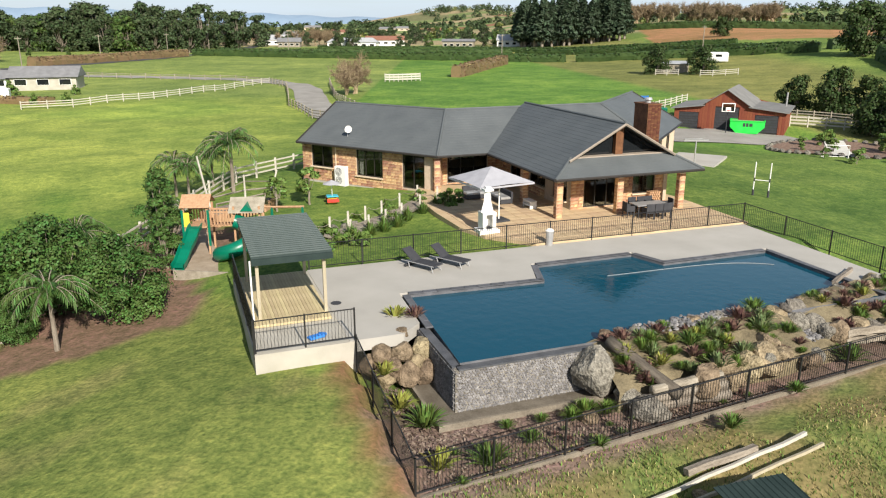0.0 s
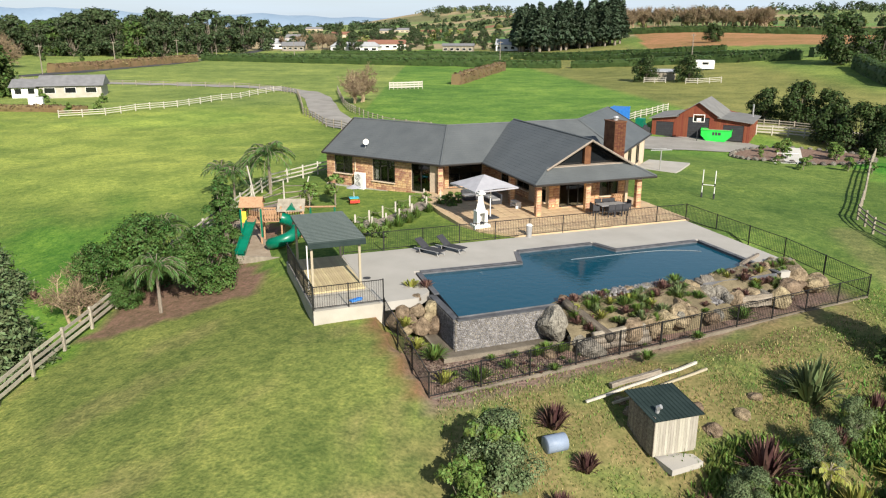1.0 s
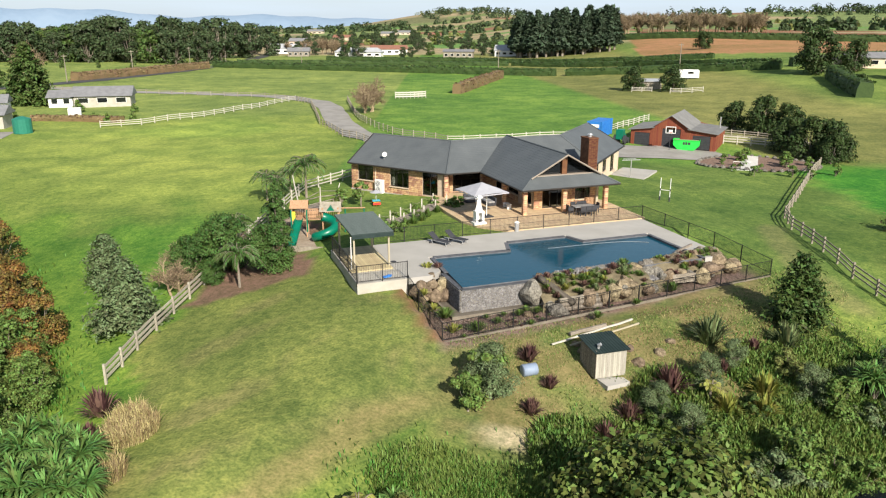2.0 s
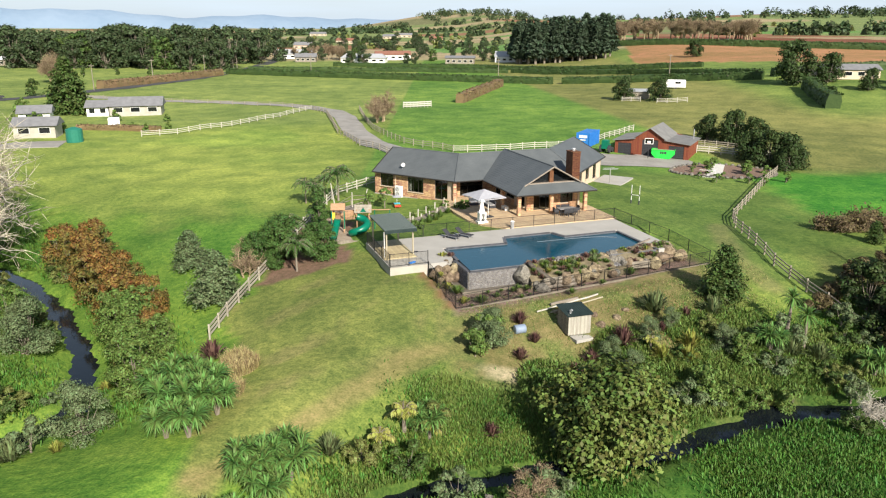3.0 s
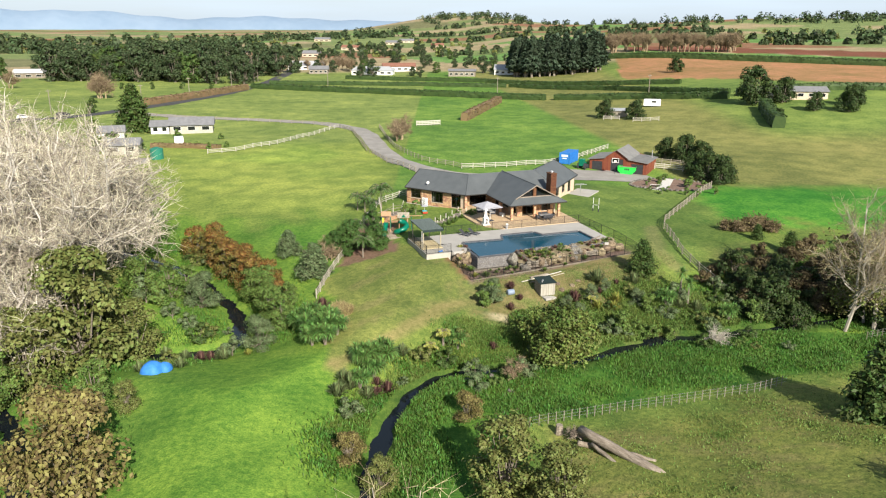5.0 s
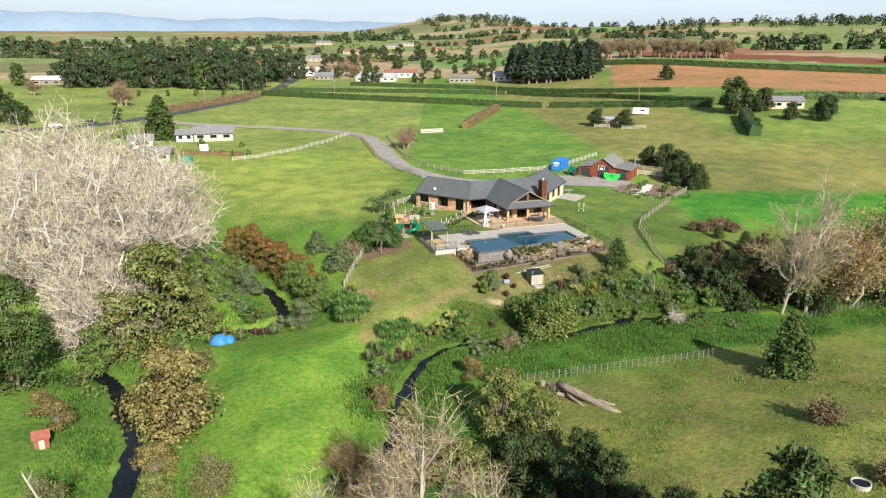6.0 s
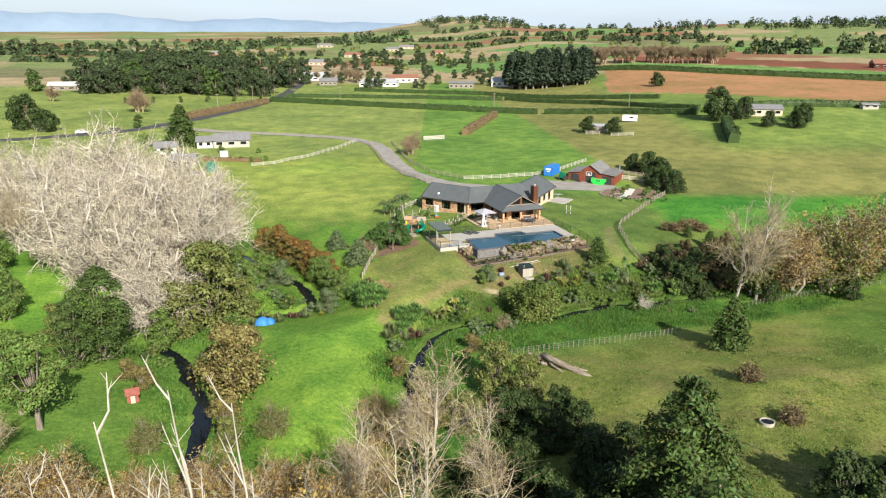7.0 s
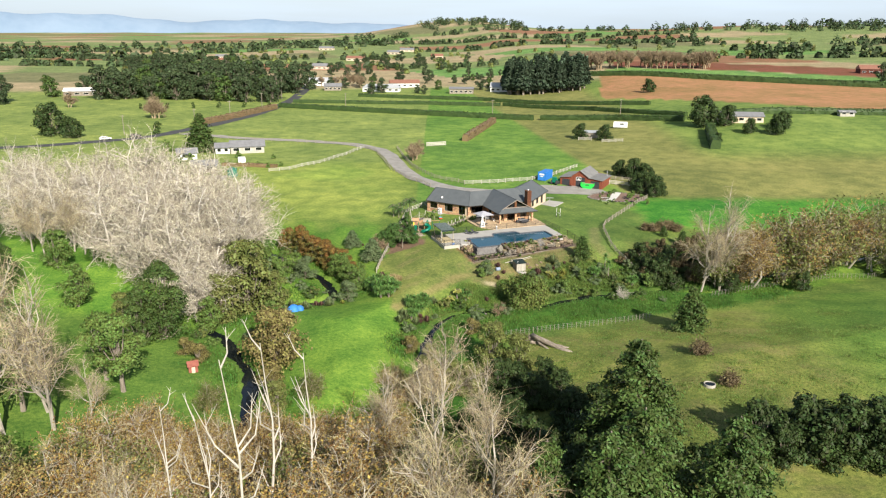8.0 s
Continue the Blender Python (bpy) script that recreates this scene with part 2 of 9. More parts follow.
CHARCOAL = material("charcoal sling", (0.035, 0.036, 0.042, 1), (0.055, 0.056, 0.062, 1), 3, 0.8, 0.1, 60)
GREYMETAL = material("grey aluminium", (0.42, 0.42, 0.42, 1), (0.52, 0.52, 0.52, 1), 3, 0.4, 0.0, 30, metal=0.5)
YELLOW = material("yellow plastic", (0.75, 0.55, 0.05, 1), (0.8, 0.6, 0.08, 1), 3, 0.4, 0, 30)
REDPLASTIC = material("red plastic", (0.6, 0.05, 0.04, 1), (0.65, 0.07, 0.05, 1), 3, 0.4, 0, 30)
CYAN = material("turquoise plastic", (0.05, 0.42, 0.55, 1), (0.08, 0.5, 0.6, 1), 3, 0.4, 0, 30)
TANKGREEN = material("green tank plastic", (0.02, 0.16, 0.11, 1), (0.03, 0.2, 0.14, 1), 3, 0.5, 0, 30)
PALEROOF = material("pale metal roof", (0.36, 0.37, 0.38, 1), (0.46, 0.47, 0.48, 1), 1, 0.5, 0.05, 20)
GREYROOF = material("grey tile roof", (0.17, 0.17, 0.175, 1), (0.25, 0.25, 0.255, 1), 1, 0.7, 0.15, 12)
REDROOF = material("rust red roof", (0.22, 0.10, 0.07, 1), (0.3, 0.15, 0.1, 1), 1, 0.7, 0.1, 12)
# blue of the air between painted as the hills' own colour
HAZE = material("far hills with painted haze", (0.18, 0.255, 0.35, 1), (0.22, 0.295, 0.39, 1), 0.004, 1.0, 0, 0.02)


def glass_mat():
    m = bpy.data.materials.new("window glass")
    m.use_nodes = True
    p = m.node_tree.nodes["Principled BSDF"]
    p.inputs["Base Color"].default_value = (0.012, 0.014, 0.016, 1)
    p.inputs["Roughness"].default_value, p.inputs["Specular IOR Level"].default_value = 0.04, 0.6
    return m


def water_mat(name, colour, scale, strength, rough):
    m = bpy.data.materials.new(name)
    m.use_nodes = True
    n, l = m.node_tree.nodes, m.node_tree.links
    p = n["Principled BSDF"]
    p.inputs["Base Color"].default_value = colour
    p.inputs["Roughness"].default_value, p.inputs["IOR"].default_value = rough, 1.33
    tex, noi, bp = n.new("ShaderNodeTexCoord"), n.new("ShaderNodeTexNoise"), n.new("ShaderNodeBump")
    noi.inputs["Scale"].default_value, noi.inputs["Detail"].default_value = scale, 4
    bp.inputs["Strength"].default_value, bp.inputs["Distance"].default_value = strength, 0.02
    l.new(tex.outputs["Object"], noi.inputs[0]), l.new(noi.outputs[0], bp.inputs["Height"]), l.new(bp.outputs[0], p.inputs["Normal"])
    return m


GLASS = glass_mat()
POOLWATER = water_mat("pool water", (0.006, 0.062, 0.100, 1), 2.2, 0.6, 0.07)
BROOKWATER = water_mat("stream water", (0.008, 0.011, 0.014, 1), 1.2, 0.35, 0.06)


def ground_mat():
    """Grass, earth and ploughed land: the sheet's own colour with tufts, mowing and worn patches."""
    m = bpy.data.materials.new("ground")
    m.use_nodes = True
    n, l = m.node_tree.nodes, m.node_tree.links
    p = n["Principled BSDF"]
    p.inputs["Roughness"].default_value, p.inputs["Specular IOR Level"].default_value = 0.95, 0.1
    at = n.new("ShaderNodeAttribute")
    at.attribute_name = "cover"
    tex = n.new("ShaderNodeTexCoord")
    last = at.outputs["Color"]
    heights = []
    for scale, detail, low, high, amount in ((0.035, 4, 0.35, 0.65, 0.16), (0.22, 5, 0.35, 0.65, 0.17), (1.8, 6, 0.3, 0.7, 0.22), (7.0, 4, 0.3, 0.7, 0.26)):
        noi, rng, hsv = n.new("ShaderNodeTexNoise"), n.new("ShaderNodeMapRange"), n.new("ShaderNodeHueSaturation")
        noi.inputs["Scale"].default_value, noi.inputs["Detail"].default_value = scale, detail
        l.new(tex.outputs["Object"], noi.inputs[0])
        rng.inputs[1].default_value, rng.inputs[2].default_value = low, high
        rng.inputs[3].default_value, rng.inputs[4].default_value = 1 - amount, 1 + amount
        l.new(noi.outputs[0], rng.inputs[0]), l.new(rng.outputs[0], hsv.inputs["Value"]), l.new(last, hsv.inputs["Color"])
        hue = n.new("ShaderNodeMapRange")
        hue.inputs[1].default_value, hue.inputs[2].default_value = low, high
        hue.inputs[3].default_value, hue.inputs[4].default_value = 0.5 + 0.06 * amount, 0.5 - 0.06 * amount
        l.new(noi.outputs[0], hue.inputs[0]), l.new(hue.outputs[0], hsv.inputs["Hue"])
        last = hsv.outputs[0]
        heights.append(noi.outputs[0])
    l.new(last, p.inputs["Base Color"])
    bp = n.new("ShaderNodeBump")
    bp.inputs["Strength"].default_value, bp.inputs["Distance"].default_value = 0.5, 0.08
    l.new(heights[3], bp.inputs["Height"])
    b2 = n.new("ShaderNodeBump")
    b2.inputs["Strength"].default_value, b2.inputs["Distance"].default_value = 0.4, 0.22
    l.new(heights[2], b2.inputs["Height"]), l.new(b2.outputs[0], bp.inputs["Normal"])
    l.new(bp.outputs[0], p.inputs["Normal"])
    return m


GROUND = ground_mat()
# ---------------------------------------------------------------- building blocks
class Geo:
    """Gathers faces for one mesh."""

    def panel(self, xs, zs, solid, y0, y1):
        """An upright panel with openings, welded: solid(x, z) says where it stands between the lines xs and zs."""
        xs, zs = sorted(set(xs)), sorted(set(zs))
        at, full = {}, set()
        for i in range(len(xs) - 1):
            for j in range(len(zs) - 1):
                if solid((xs[i] + xs[i + 1]) / 2, (zs[j] + zs[j + 1]) / 2):
                    full.add((i, j))

        def corner(i, j, y):
            if (i, j, y) not in at:
                at[(i, j, y)] = len(self.v)
                self.v.append((xs[i], y, zs[j]))
            return at[(i, j, y)]

        for i, j in full:
            self.f.append((corner(i, j, y0), corner(i + 1, j, y0), corner(i + 1, j + 1, y0), corner(i, j + 1, y0)))
            self.f.append((corner(i, j + 1, y1), corner(i + 1, j + 1, y1), corner(i + 1, j, y1), corner(i, j, y1)))
            for di, dj, a, b in ((-1, 0, (i, j), (i, j + 1)), (1, 0, (i + 1, j + 1), (i + 1, j)), (0, -1, (i + 1, j), (i, j)), (0, 1, (i, j + 1), (i + 1, j + 1))):
                if (i + di, j + dj) not in full:
                    self.f.append((corner(*a, y1), corner(*a, y0), corner(*b, y0), corner(*b, y1)))
        return self

    def __init__(self):
        self.v, self.f = [], []

    def poly(self, pts):
        k = len(self.v)
        self.v.extend(tuple(p) for p in pts)
        self.f.append(tuple(range(k, k + len(pts))))
        return self

    def box(self, c, s, rz=0.0, rx=0.0, ry=0.0, cut=0.0):
        m = pose(*c, rx, ry, rz)
        x, y, z = s[0] / 2, s[1] / 2, s[2] / 2
        if cut:
            return self.hull_box(m, x, y, z, cut)
        k = len(self.v)
        self.v.extend(tuple(m @ Vector(p)) for p in ((-x, -y, -z), (x, -y, -z), (x, y, -z), (-x, y, -z), (-x, -y, z), (x, -y, z), (x, y, z), (-x, y, z)))
        self.f.extend(tuple(k + i for i in q) for q in ((0, 3, 2, 1), (4, 5, 6, 7), (0, 1, 5, 4), (1, 2, 6, 5), (2, 3, 7, 6), (3, 0, 4, 7)))
        return self

    def hull_box(self, m, x, y, z, c):
        """A box whose top edges are chamfered."""
        ring = lambda a, b, h: [(-a, -b, h), (a, -b, h), (a, b, h), (-a, b, h)]
        k = len(self.v)
        for p in ring(x, y, -z) + ring(x, y, z - c) + ring(x - c, y - c, z):
            self.v.append(tuple(m @ Vector(p)))
        self.f.append((k + 3, k + 2, k + 1, k))
        for j in (0, 4):
            for i in range(4):
                i2 = (i + 1) % 4
                self.f.append((k + j + i, k + j + i2, k + j + 4 + i2, k + j + 4 + i))
        self.f.append((k + 8, k + 9, k + 10, k + 11))
        return self

    def prism(self, outline, z0, z1):
        """An upright prism over an outline that runs anticlockwise; z1 may be one height a corner."""
        n, k = len(outline), len(self.v)
        top = z1 if hasattr(z1, "__len__") else [z1] * n
        self.v.extend((p[0], p[1], z0) for p in outline)
        self.v.extend((p[0], p[1], t) for p, t in zip(outline, top))
        self.f.append(tuple(range(k + n - 1, k - 1, -1)))
        self.f.append(tuple(range(k + n, k + 2 * n)))
        for i in range(n):
            j = (i + 1) % n
            self.f.append((k + i, k + j, k + n + j, k + n + i))
        return self

    def tube(self, pts, radii, sides=6, caps=True):
        k = len(self.v)
        pts = [Vector(p) for p in pts]
        for i, p in enumerate(pts):
            way = (pts[min(i + 1, len(pts) - 1)] - pts[max(i - 1, 0)]).normalized()
            a = way.cross(Vector((0.31, 0.17, 0.93)) if abs(way.z) < 0.9 else Vector((1, 0.1, 0))).normalized()
            b = way.cross(a)
            for s in range(sides):
                w = 6.28319 * s / sides
                self.v.append(tuple(p + radii[i] * (math.cos(w) * a + math.sin(w) * b)))
        for i in range(len(pts) - 1):
            for s in range(sides):
                s2 = (s + 1) % sides
                self.f.append((k + i * sides + s, k + i * sides + s2, k + (i + 1) * sides + s2, k + (i + 1) * sides + s))
        if caps:
            self.f.append(tuple(k + s for s in reversed(range(sides))))
            self.f.append(tuple(k + (len(pts) - 1) * sides + s for s in range(sides)))
        return self

    def mesh(self, name, mat, smooth=False):
        me = bpy.data.meshes.new(name)
        me.from_pydata(self.v, [], self.f)
        me.materials.append(mat)
        if smooth:
            me.polygons.foreach_set("use_smooth", [True] * len(me.polygons))
        me.update()
        return me


def cards(name, mat, centre, normal, size, tall=1.0, rng=None):
    """Small leaf-shaped plates: one at each centre, facing along normal."""
    rng = rng or np.random.RandomState(1)
    c, nn = np.asarray(centre, float), np.asarray(normal, float)
    k = len(c)
    nn = nn / (np.linalg.norm(nn, axis=1, keepdims=True) + 1e-9)
    r = rng.normal(size=(k, 3))
    a = np.cross(nn, r)
    a /= np.linalg.norm(a, axis=1, keepdims=True) + 1e-9
    b = np.cross(nn, a)
    s = np.asarray(size, float).reshape(-1, 1) * np.ones((k, 1))
    lift = nn * s * 0.25
    v = np.stack([c - a * s * tall, c - b * s * 0.55 + lift, c + a * s * tall, c + b * s * 0.55 + lift * 0.6], 1).reshape(-1, 3)
    me = bpy.data.meshes.new(name)
    me.vertices.add(4 * k), me.loops.add(4 * k), me.polygons.add(k)
    me.vertices.foreach_set("co", v.ravel())
    me.loops.foreach_set("vertex_index", np.arange(4 * k))
    me.polygons.foreach_set("loop_start", 4 * np.arange(k))
    me.materials.append(mat)
    me.update(calc_edges=True)
    return me


def blades(name, mat, base, tip, width):
    """Long leaves that bend: from base over a knee to tip, each a strip of three faces."""
    b, t = np.asarray(base, float), np.asarray(tip, float)
    k = len(b)
    w = np.asarray(width, float).reshape(-1, 1) * np.ones((k, 1))
    d = t - b
    side = np.cross(d, np.array([0, 0, 1.0]) + 0.05 * d)
    side /= np.linalg.norm(side, axis=1, keepdims=True) + 1e-9
    run = np.linalg.norm(d, axis=1, keepdims=True)
    m = b + d * 0.55 + np.array([0, 0, 0.16]) * run
    v = np.stack([b - side * w * 0.6, b + side * w * 0.6, m - side * w, m + side * w, t], 1).reshape(-1, 3)
    q = 5 * np.arange(k)
    loops = np.stack([q, q + 1, q + 3, q + 2, q + 2, q + 3, q + 4], 1).ravel()
    starts = np.stack([7 * np.arange(k), 7 * np.arange(k) + 4], 1).ravel()
    me = bpy.data.meshes.new(name)
    me.vertices.add(5 * k), me.loops.add(7 * k), me.polygons.add(2 * k)
    me.vertices.foreach_set("co", v.ravel())
    me.loops.foreach_set("vertex_index", loops)
    me.polygons.foreach_set("loop_start", starts)
    me.materials.append(mat)
    me.update(calc_edges=True)
    return me


def part(name, geo, mat, parent=None, label="", smooth=False):
    """Links one mesh as an object of its own, under a thing or a part."""
    ob = new(name, geo.mesh(name, mat, smooth) if isinstance(geo, Geo) else geo)
    ob.parent = parent
    if label:
        ob["label"] = label
    return ob


def thing(name, label, category, at=(0, 0, 0), rz=0.0, group="", kind=""):
    ob = new(name)
    ob.empty_display_size = 0.2
    ob.matrix_basis = pose(*at, 0, 0, rz)
    return tagged(ob, label, category, group, kind)


def ground_at(x, y):
    return float(height(x, y))
# ---------------------------------------------------------------- the lie of the land
BROOK = [(95, 36), (60, 20), (38.4, 11.4), (29.5, 9.2), (22.8, 7.2), (17, 5.3), (10.5, 1.6), (5, 0.6), (-1.2, -1.1), (-4.9, -2.6), (-7.7, -6.5), (-9.5, -12), (-9.7, -17), (-10, -22), (-11, -30), (-14, -40), (-20, -47), (-28, -52)]
CREEK = [(-62, 46), (-47, 36), (-40, 29.5), (-36.3, 24.5), (-31.7, 18.2), (-28.6, 12.6), (-27.4, 8), (-28.6, 4), (-33, 3), (-38.6, 2.5), (-44, -3), (-46.5, -9), (-42.4, -13), (-39, -19), (-35.5, -25), (-34, -31), (-32.5, -40), (-29, -50), (-27, -60), (-27, -76)]
WATER = -5.5


def to_line(x, y, line):
    """Distance of the points from a polyline."""
    best = np.full(np.shape(x), 1e9)
    for (ax, ay), (bx, by) in zip(line[:-1], line[1:]):
        dx, dy = bx - ax, by - ay
        s = np.clip(((x - ax) * dx + (y - ay) * dy) / (dx * dx + dy * dy), 0, 1)
        best = np.minimum(best, np.hypot(x - ax - s * dx, y - ay - s * dy))
    return best


def step(a, b, v):
    s = np.clip((v - a) / (b - a), 0, 1)
    return s * s * (3 - 2 * s)


def wave(x, y, size, seed):
    """Cheap smooth noise, about -1 to 1."""
    r = np.random.RandomState(seed)
    out = 0
    for k in range(5):
        a, p = r.uniform(0, 6.283, 2)
        f = 6.283 / size * r.uniform(0.6, 1.7)
        out = out + np.sin(f * (x * np.cos(a) + y * np.sin(a)) + p)
    return out / 3.0


def local(x, y, ox, oy, degrees):
    c, s = math.cos(math.radians(degrees)), math.sin(math.radians(degrees))
    return (x - ox) * c + (y - oy) * s, -(x - ox) * s + (y - oy) * c


def height(x, y):
    x, y = np.asarray(x, float), np.asarray(y, float)
    d1, d2 = to_line(x, y, BROOK), to_line(x, y, CREEK)
    south = step(2, -14, y + 0.25 * np.abs(x - 5))
    reach = 9.2 + 5 * step(14, 28, x) + 5 * south
    near = 1 - step(60, 150, np.hypot(x, y))
    fall1 = np.exp(-np.maximum(d1 - 2.2, 0) / reach)
    fall2 = np.exp(-np.maximum(d2 - 2.2, 0) / 15)
    fall = np.maximum(fall1, fall2) + 0.12 * np.minimum(fall1, fall2)
    z = -5.0 * np.minimum(fall, 1.0)
    # the steep bank below the pool
    z = z - 2.0 * np.exp(-((x - 6) ** 2 + (y - 11) ** 2) / 70)
    z = np.maximum(z, -5.2)
    # the low paddock south of the brook climbs slowly from the water
    low = step(-9, -2, x) * step(0.5, -3.0, y - 0.33 * x + 1.0) * (1 - step(90, 150, np.hypot(x, y)))
    z = z * (1 - low) + (-4.7 + 4.7 * np.clip((d1 - 10) / 28, 0, 1) ** 1.2) * low
    # the lawn stands a little higher beside the platform, and sinks round the cottages
    z = z + 0.55 * np.exp(-((x + 6.5) ** 2 + (y - 20.5) ** 2) / 40) - 0.75 * np.exp(-((x + 82) ** 2 + (y - 140) ** 2) / 1200)
    # the land behind the house lies a little lower, then climbs to the right
    z = z - 0.8 * step(55, 85, y)
    z = z + 7.5 * step(30, 150, x) * step(95, 220, y)
    z = z + 5.0 * step(250, 600, y) * step(-50, 160, x)
    far = np.hypot(x, y)
    z = z + 15 * step(600, 1900, far) * step(-700, 700, x) + 2 * step(700, 2600, far)
    z = z + 48 * np.exp(-((x - 20) ** 2 / 7e4 + (y - 2600) ** 2 / 3e5)) + 20 * np.exp(-((x - 900) ** 2 / 2.0e5 + (y - 1800) ** 2 / 1.2e5))
    z = z + 2.2 * wave(x, y, 520, 3) * step(350, 1200, far)
    z = z - 1.0 * step(14, 40, x) * step(30, 50, y) * (1 - step(80, 110, y))
    # small unevenness
    z = z + 0.12 * wave(x, y, 14, 5) * step(1.0, 0.2, np.minimum(fall * 0 + 1, np.hypot(x - 4, y - 40) < 26))
    # the level terrace of pool, deck and house
    u, v = local(x, y, -1.3, 29.1, 20)
    flat = step(-1.5, 2.5, v + 1.0) * step(-9, -4, u) * step(31, 23, u) * step(44, 30, v)
    lawn = -0.35 * step(8, 2, u) * step(7, 12, v)
    z = z * (1 - flat) + (-0.06 + lawn) * flat
    # beds within the pool fence
    bed = step(-3.7, -3.1, u) * step(25, 21.5, u) * step(-13.0, -11.0, v) * step(1.2, -1.0, v)
    z = z * (1 - bed) + np.minimum(-1.72 + 0.4 * step(8, 18, u), z + 1.2) * bed
    # the beds of the streams
    cut = np.minimum(d1 + 0.35 * wave(x, y, 6, 8), 0.85 * d2 + 0.3 * wave(x, y, 7, 9))
    cut = np.minimum(cut, np.maximum(0, np.hypot((x - 22.6) / 4.6, (y - 7.3) / 1.9) - 0.45) * 2.2)
    z = z - 1.0 * step(1.2, 0.35, cut) * near
    return z
# ---------------------------------------------------------------- the ground, one sheet to the horizon
def axis(low, a, b, high, fine, grow):
    mid = list(np.arange(a, b + 1e-6, fine))
    for sign, end, first in ((1, high, b), (-1, low, a)):
        s, p = fine, first
        while (p < end) if sign > 0 else (p > end):
            s = min(s * grow, 60)
            p += sign * s
            mid = mid + [p] if sign > 0 else [p] + mid
    return np.array(mid)


def inside(x, y, poly):
    out = np.zeros(np.shape(x), bool)
    for (ax, ay), (bx, by) in zip(poly, poly[1:] + poly[:1]):
        cross = ((ay > y) != (by > y)) & (x < (bx - ax) * (y - ay) / (by - ay + 1e-12) + ax)
        out ^= cross
    return out


LAWN = [(-16.0, -4.9), (-16.5, -3.0), (-16.2, 0.8), (-16.4, 6.2), (-16.3, 10.4), (-17.4, 14.4), (-19.3, 18), (-18.4, 27), (-12, 34), (-6, 26), (-1.5, 18.5), (-1.9, 12.0), (-7.3, 5.8), (-10.6, 2.0), (-12.5, -1.2), (-14.8, -4.5)]
MULCH = [(-19, 24), (-17.5, 29), (-18.5, 40), (-15, 45), (-11, 41), (-12.5, 35.2), (-10.5, 31.5), (-11, 28.5), (-14, 26.2)]


def cover(x, y):
    """The colour of what grows or lies on the ground."""
    c = np.empty(np.shape(x) + (3,))
    far = np.hypot(x, y)
    edge = 1.2 * wave(x, y, 9, 21) + 0.5 * wave(x, y, 3, 22)
    d1, d2 = to_line(x, y, BROOK), to_line(x, y, CREEK)

    def lay(mask, colour):
        mask = np.clip(mask, 0, 1)[..., None]
        c[:] = c * (1 - mask) + np.array(colour) * mask

    c[:] = (0.134, 0.198, 0.043)
    # west paddock: sunburnt on its back, greener below
    lay(step(-12, -20, x) * step(40, 60, y + edge * 3), (0.225, 0.285, 0.062))
    lay(0.7 * step(0.1, 0.9, wave(x, y, 38, 31)) * (x < -8) * (y > 30), (0.200, 0.295, 0.056))
    lay(step(120, 135, y) * (x < 30), (0.201, 0.258, 0.068))
    lay(step(60, 70, y) * (x > -14) * (x < 60), (0.126, 0.230, 0.043))
    lay(step(52, 56, x + 0.1 * y) * step(70, 82, y + edge * 2), (0.201, 0.209, 0.065))
    lay(step(80, 95, x) * step(120, 150, y), (0.155, 0.223, 0.053))
    # the mown lawn beside the house
    lay(step(12, 15, x) * (1 - step(46, 60, x)) * step(24, 28, y) * (1 - step(70, 80, y)), (0.122, 0.185, 0.043))
    # lush grass beyond the east fence
    lay(step(40, 46, x + edge * 2) * step(40, 50, y + edge * 3) * (1 - step(70, 82, y + edge)), (0.064, 0.216, 0.028))
    lay(step(30, 34, x + edge) * step(20, 26, y) * (1 - step(40, 50, y + edge * 3)), (0.122, 0.180, 0.040))
    lay(step(-19, -22, x + edge) * step(52, 34, y + edge * 3) * step(200, 100, far), (0.120, 0.250, 0.035))
    lay(0.8 * step(31, 36, x + edge) * step(12, 15, y + edge) * step(36, 28, y + edge * 2) * step(75, 60, x), (0.100, 0.110, 0.040))
    # valley of the two streams
    lush = np.maximum(step(13, 8, d1 + edge * 2), step(17, 10, d2 + edge * 2)) * step(300, 60, far)
    lay(lush, (0.120, 0.215, 0.034))
    lay(step(13.5, 11, d1 + edge) * (y < 8) * (x > -9) * step(300, 60, far), (0.062, 0.150, 0.024))
    lay(step(4.0, 2.2, d1 + 0.4 * edge) * step(300, 60, far), (0.060, 0.110, 0.022))
    lay(step(-25, -27, x) * step(-8, -14, y) * step(200, 100, far), (0.111, 0.199, 0.036))
    lay(step(-34, -24, x) * step(0, -4, y) * step(-8, -14, x) * step(-60, -40, y), (0.124, 0.235, 0.034))
    # south paddock
    sp = step(2, 6, x + edge) * step(14, 17, d1 + edge) * (y < 6) * (y > -90)
    lay(sp, (0.164, 0.193, 0.047))
    lay(0.6 * sp * step(-0.2, 0.9, wave(x, y, 13, 41) + 0.7 * wave(x, y, 4, 42) + 0.5 * wave(x, y, 1.9, 43)), (0.205, 0.185, 0.070))
    lay(sp * step(40, 55, x), (0.120, 0.205, 0.038))
    # dry bank below the pool
    bank = step(-3, 1, x + edge) * step(24, 20, x + edge) * step(6, 9, y + edge) * step(26, 22, y - 0.4 * x)
    lay(0.85 * bank, (0.225, 0.178, 0.082))
    lay(0.7 * bank * step(0.0, 0.7, wave(x, y, 5, 51) + 0.6 * wave(x, y, 1.8, 52)), (0.112, 0.170, 0.043))
    # front lawn, worn in places
    u, v = local(x, y, -1.3, 29.1, 20)
    lawn = inside(x + 0.4 * edge, y + 0.4 * edge, LAWN).astype(float)
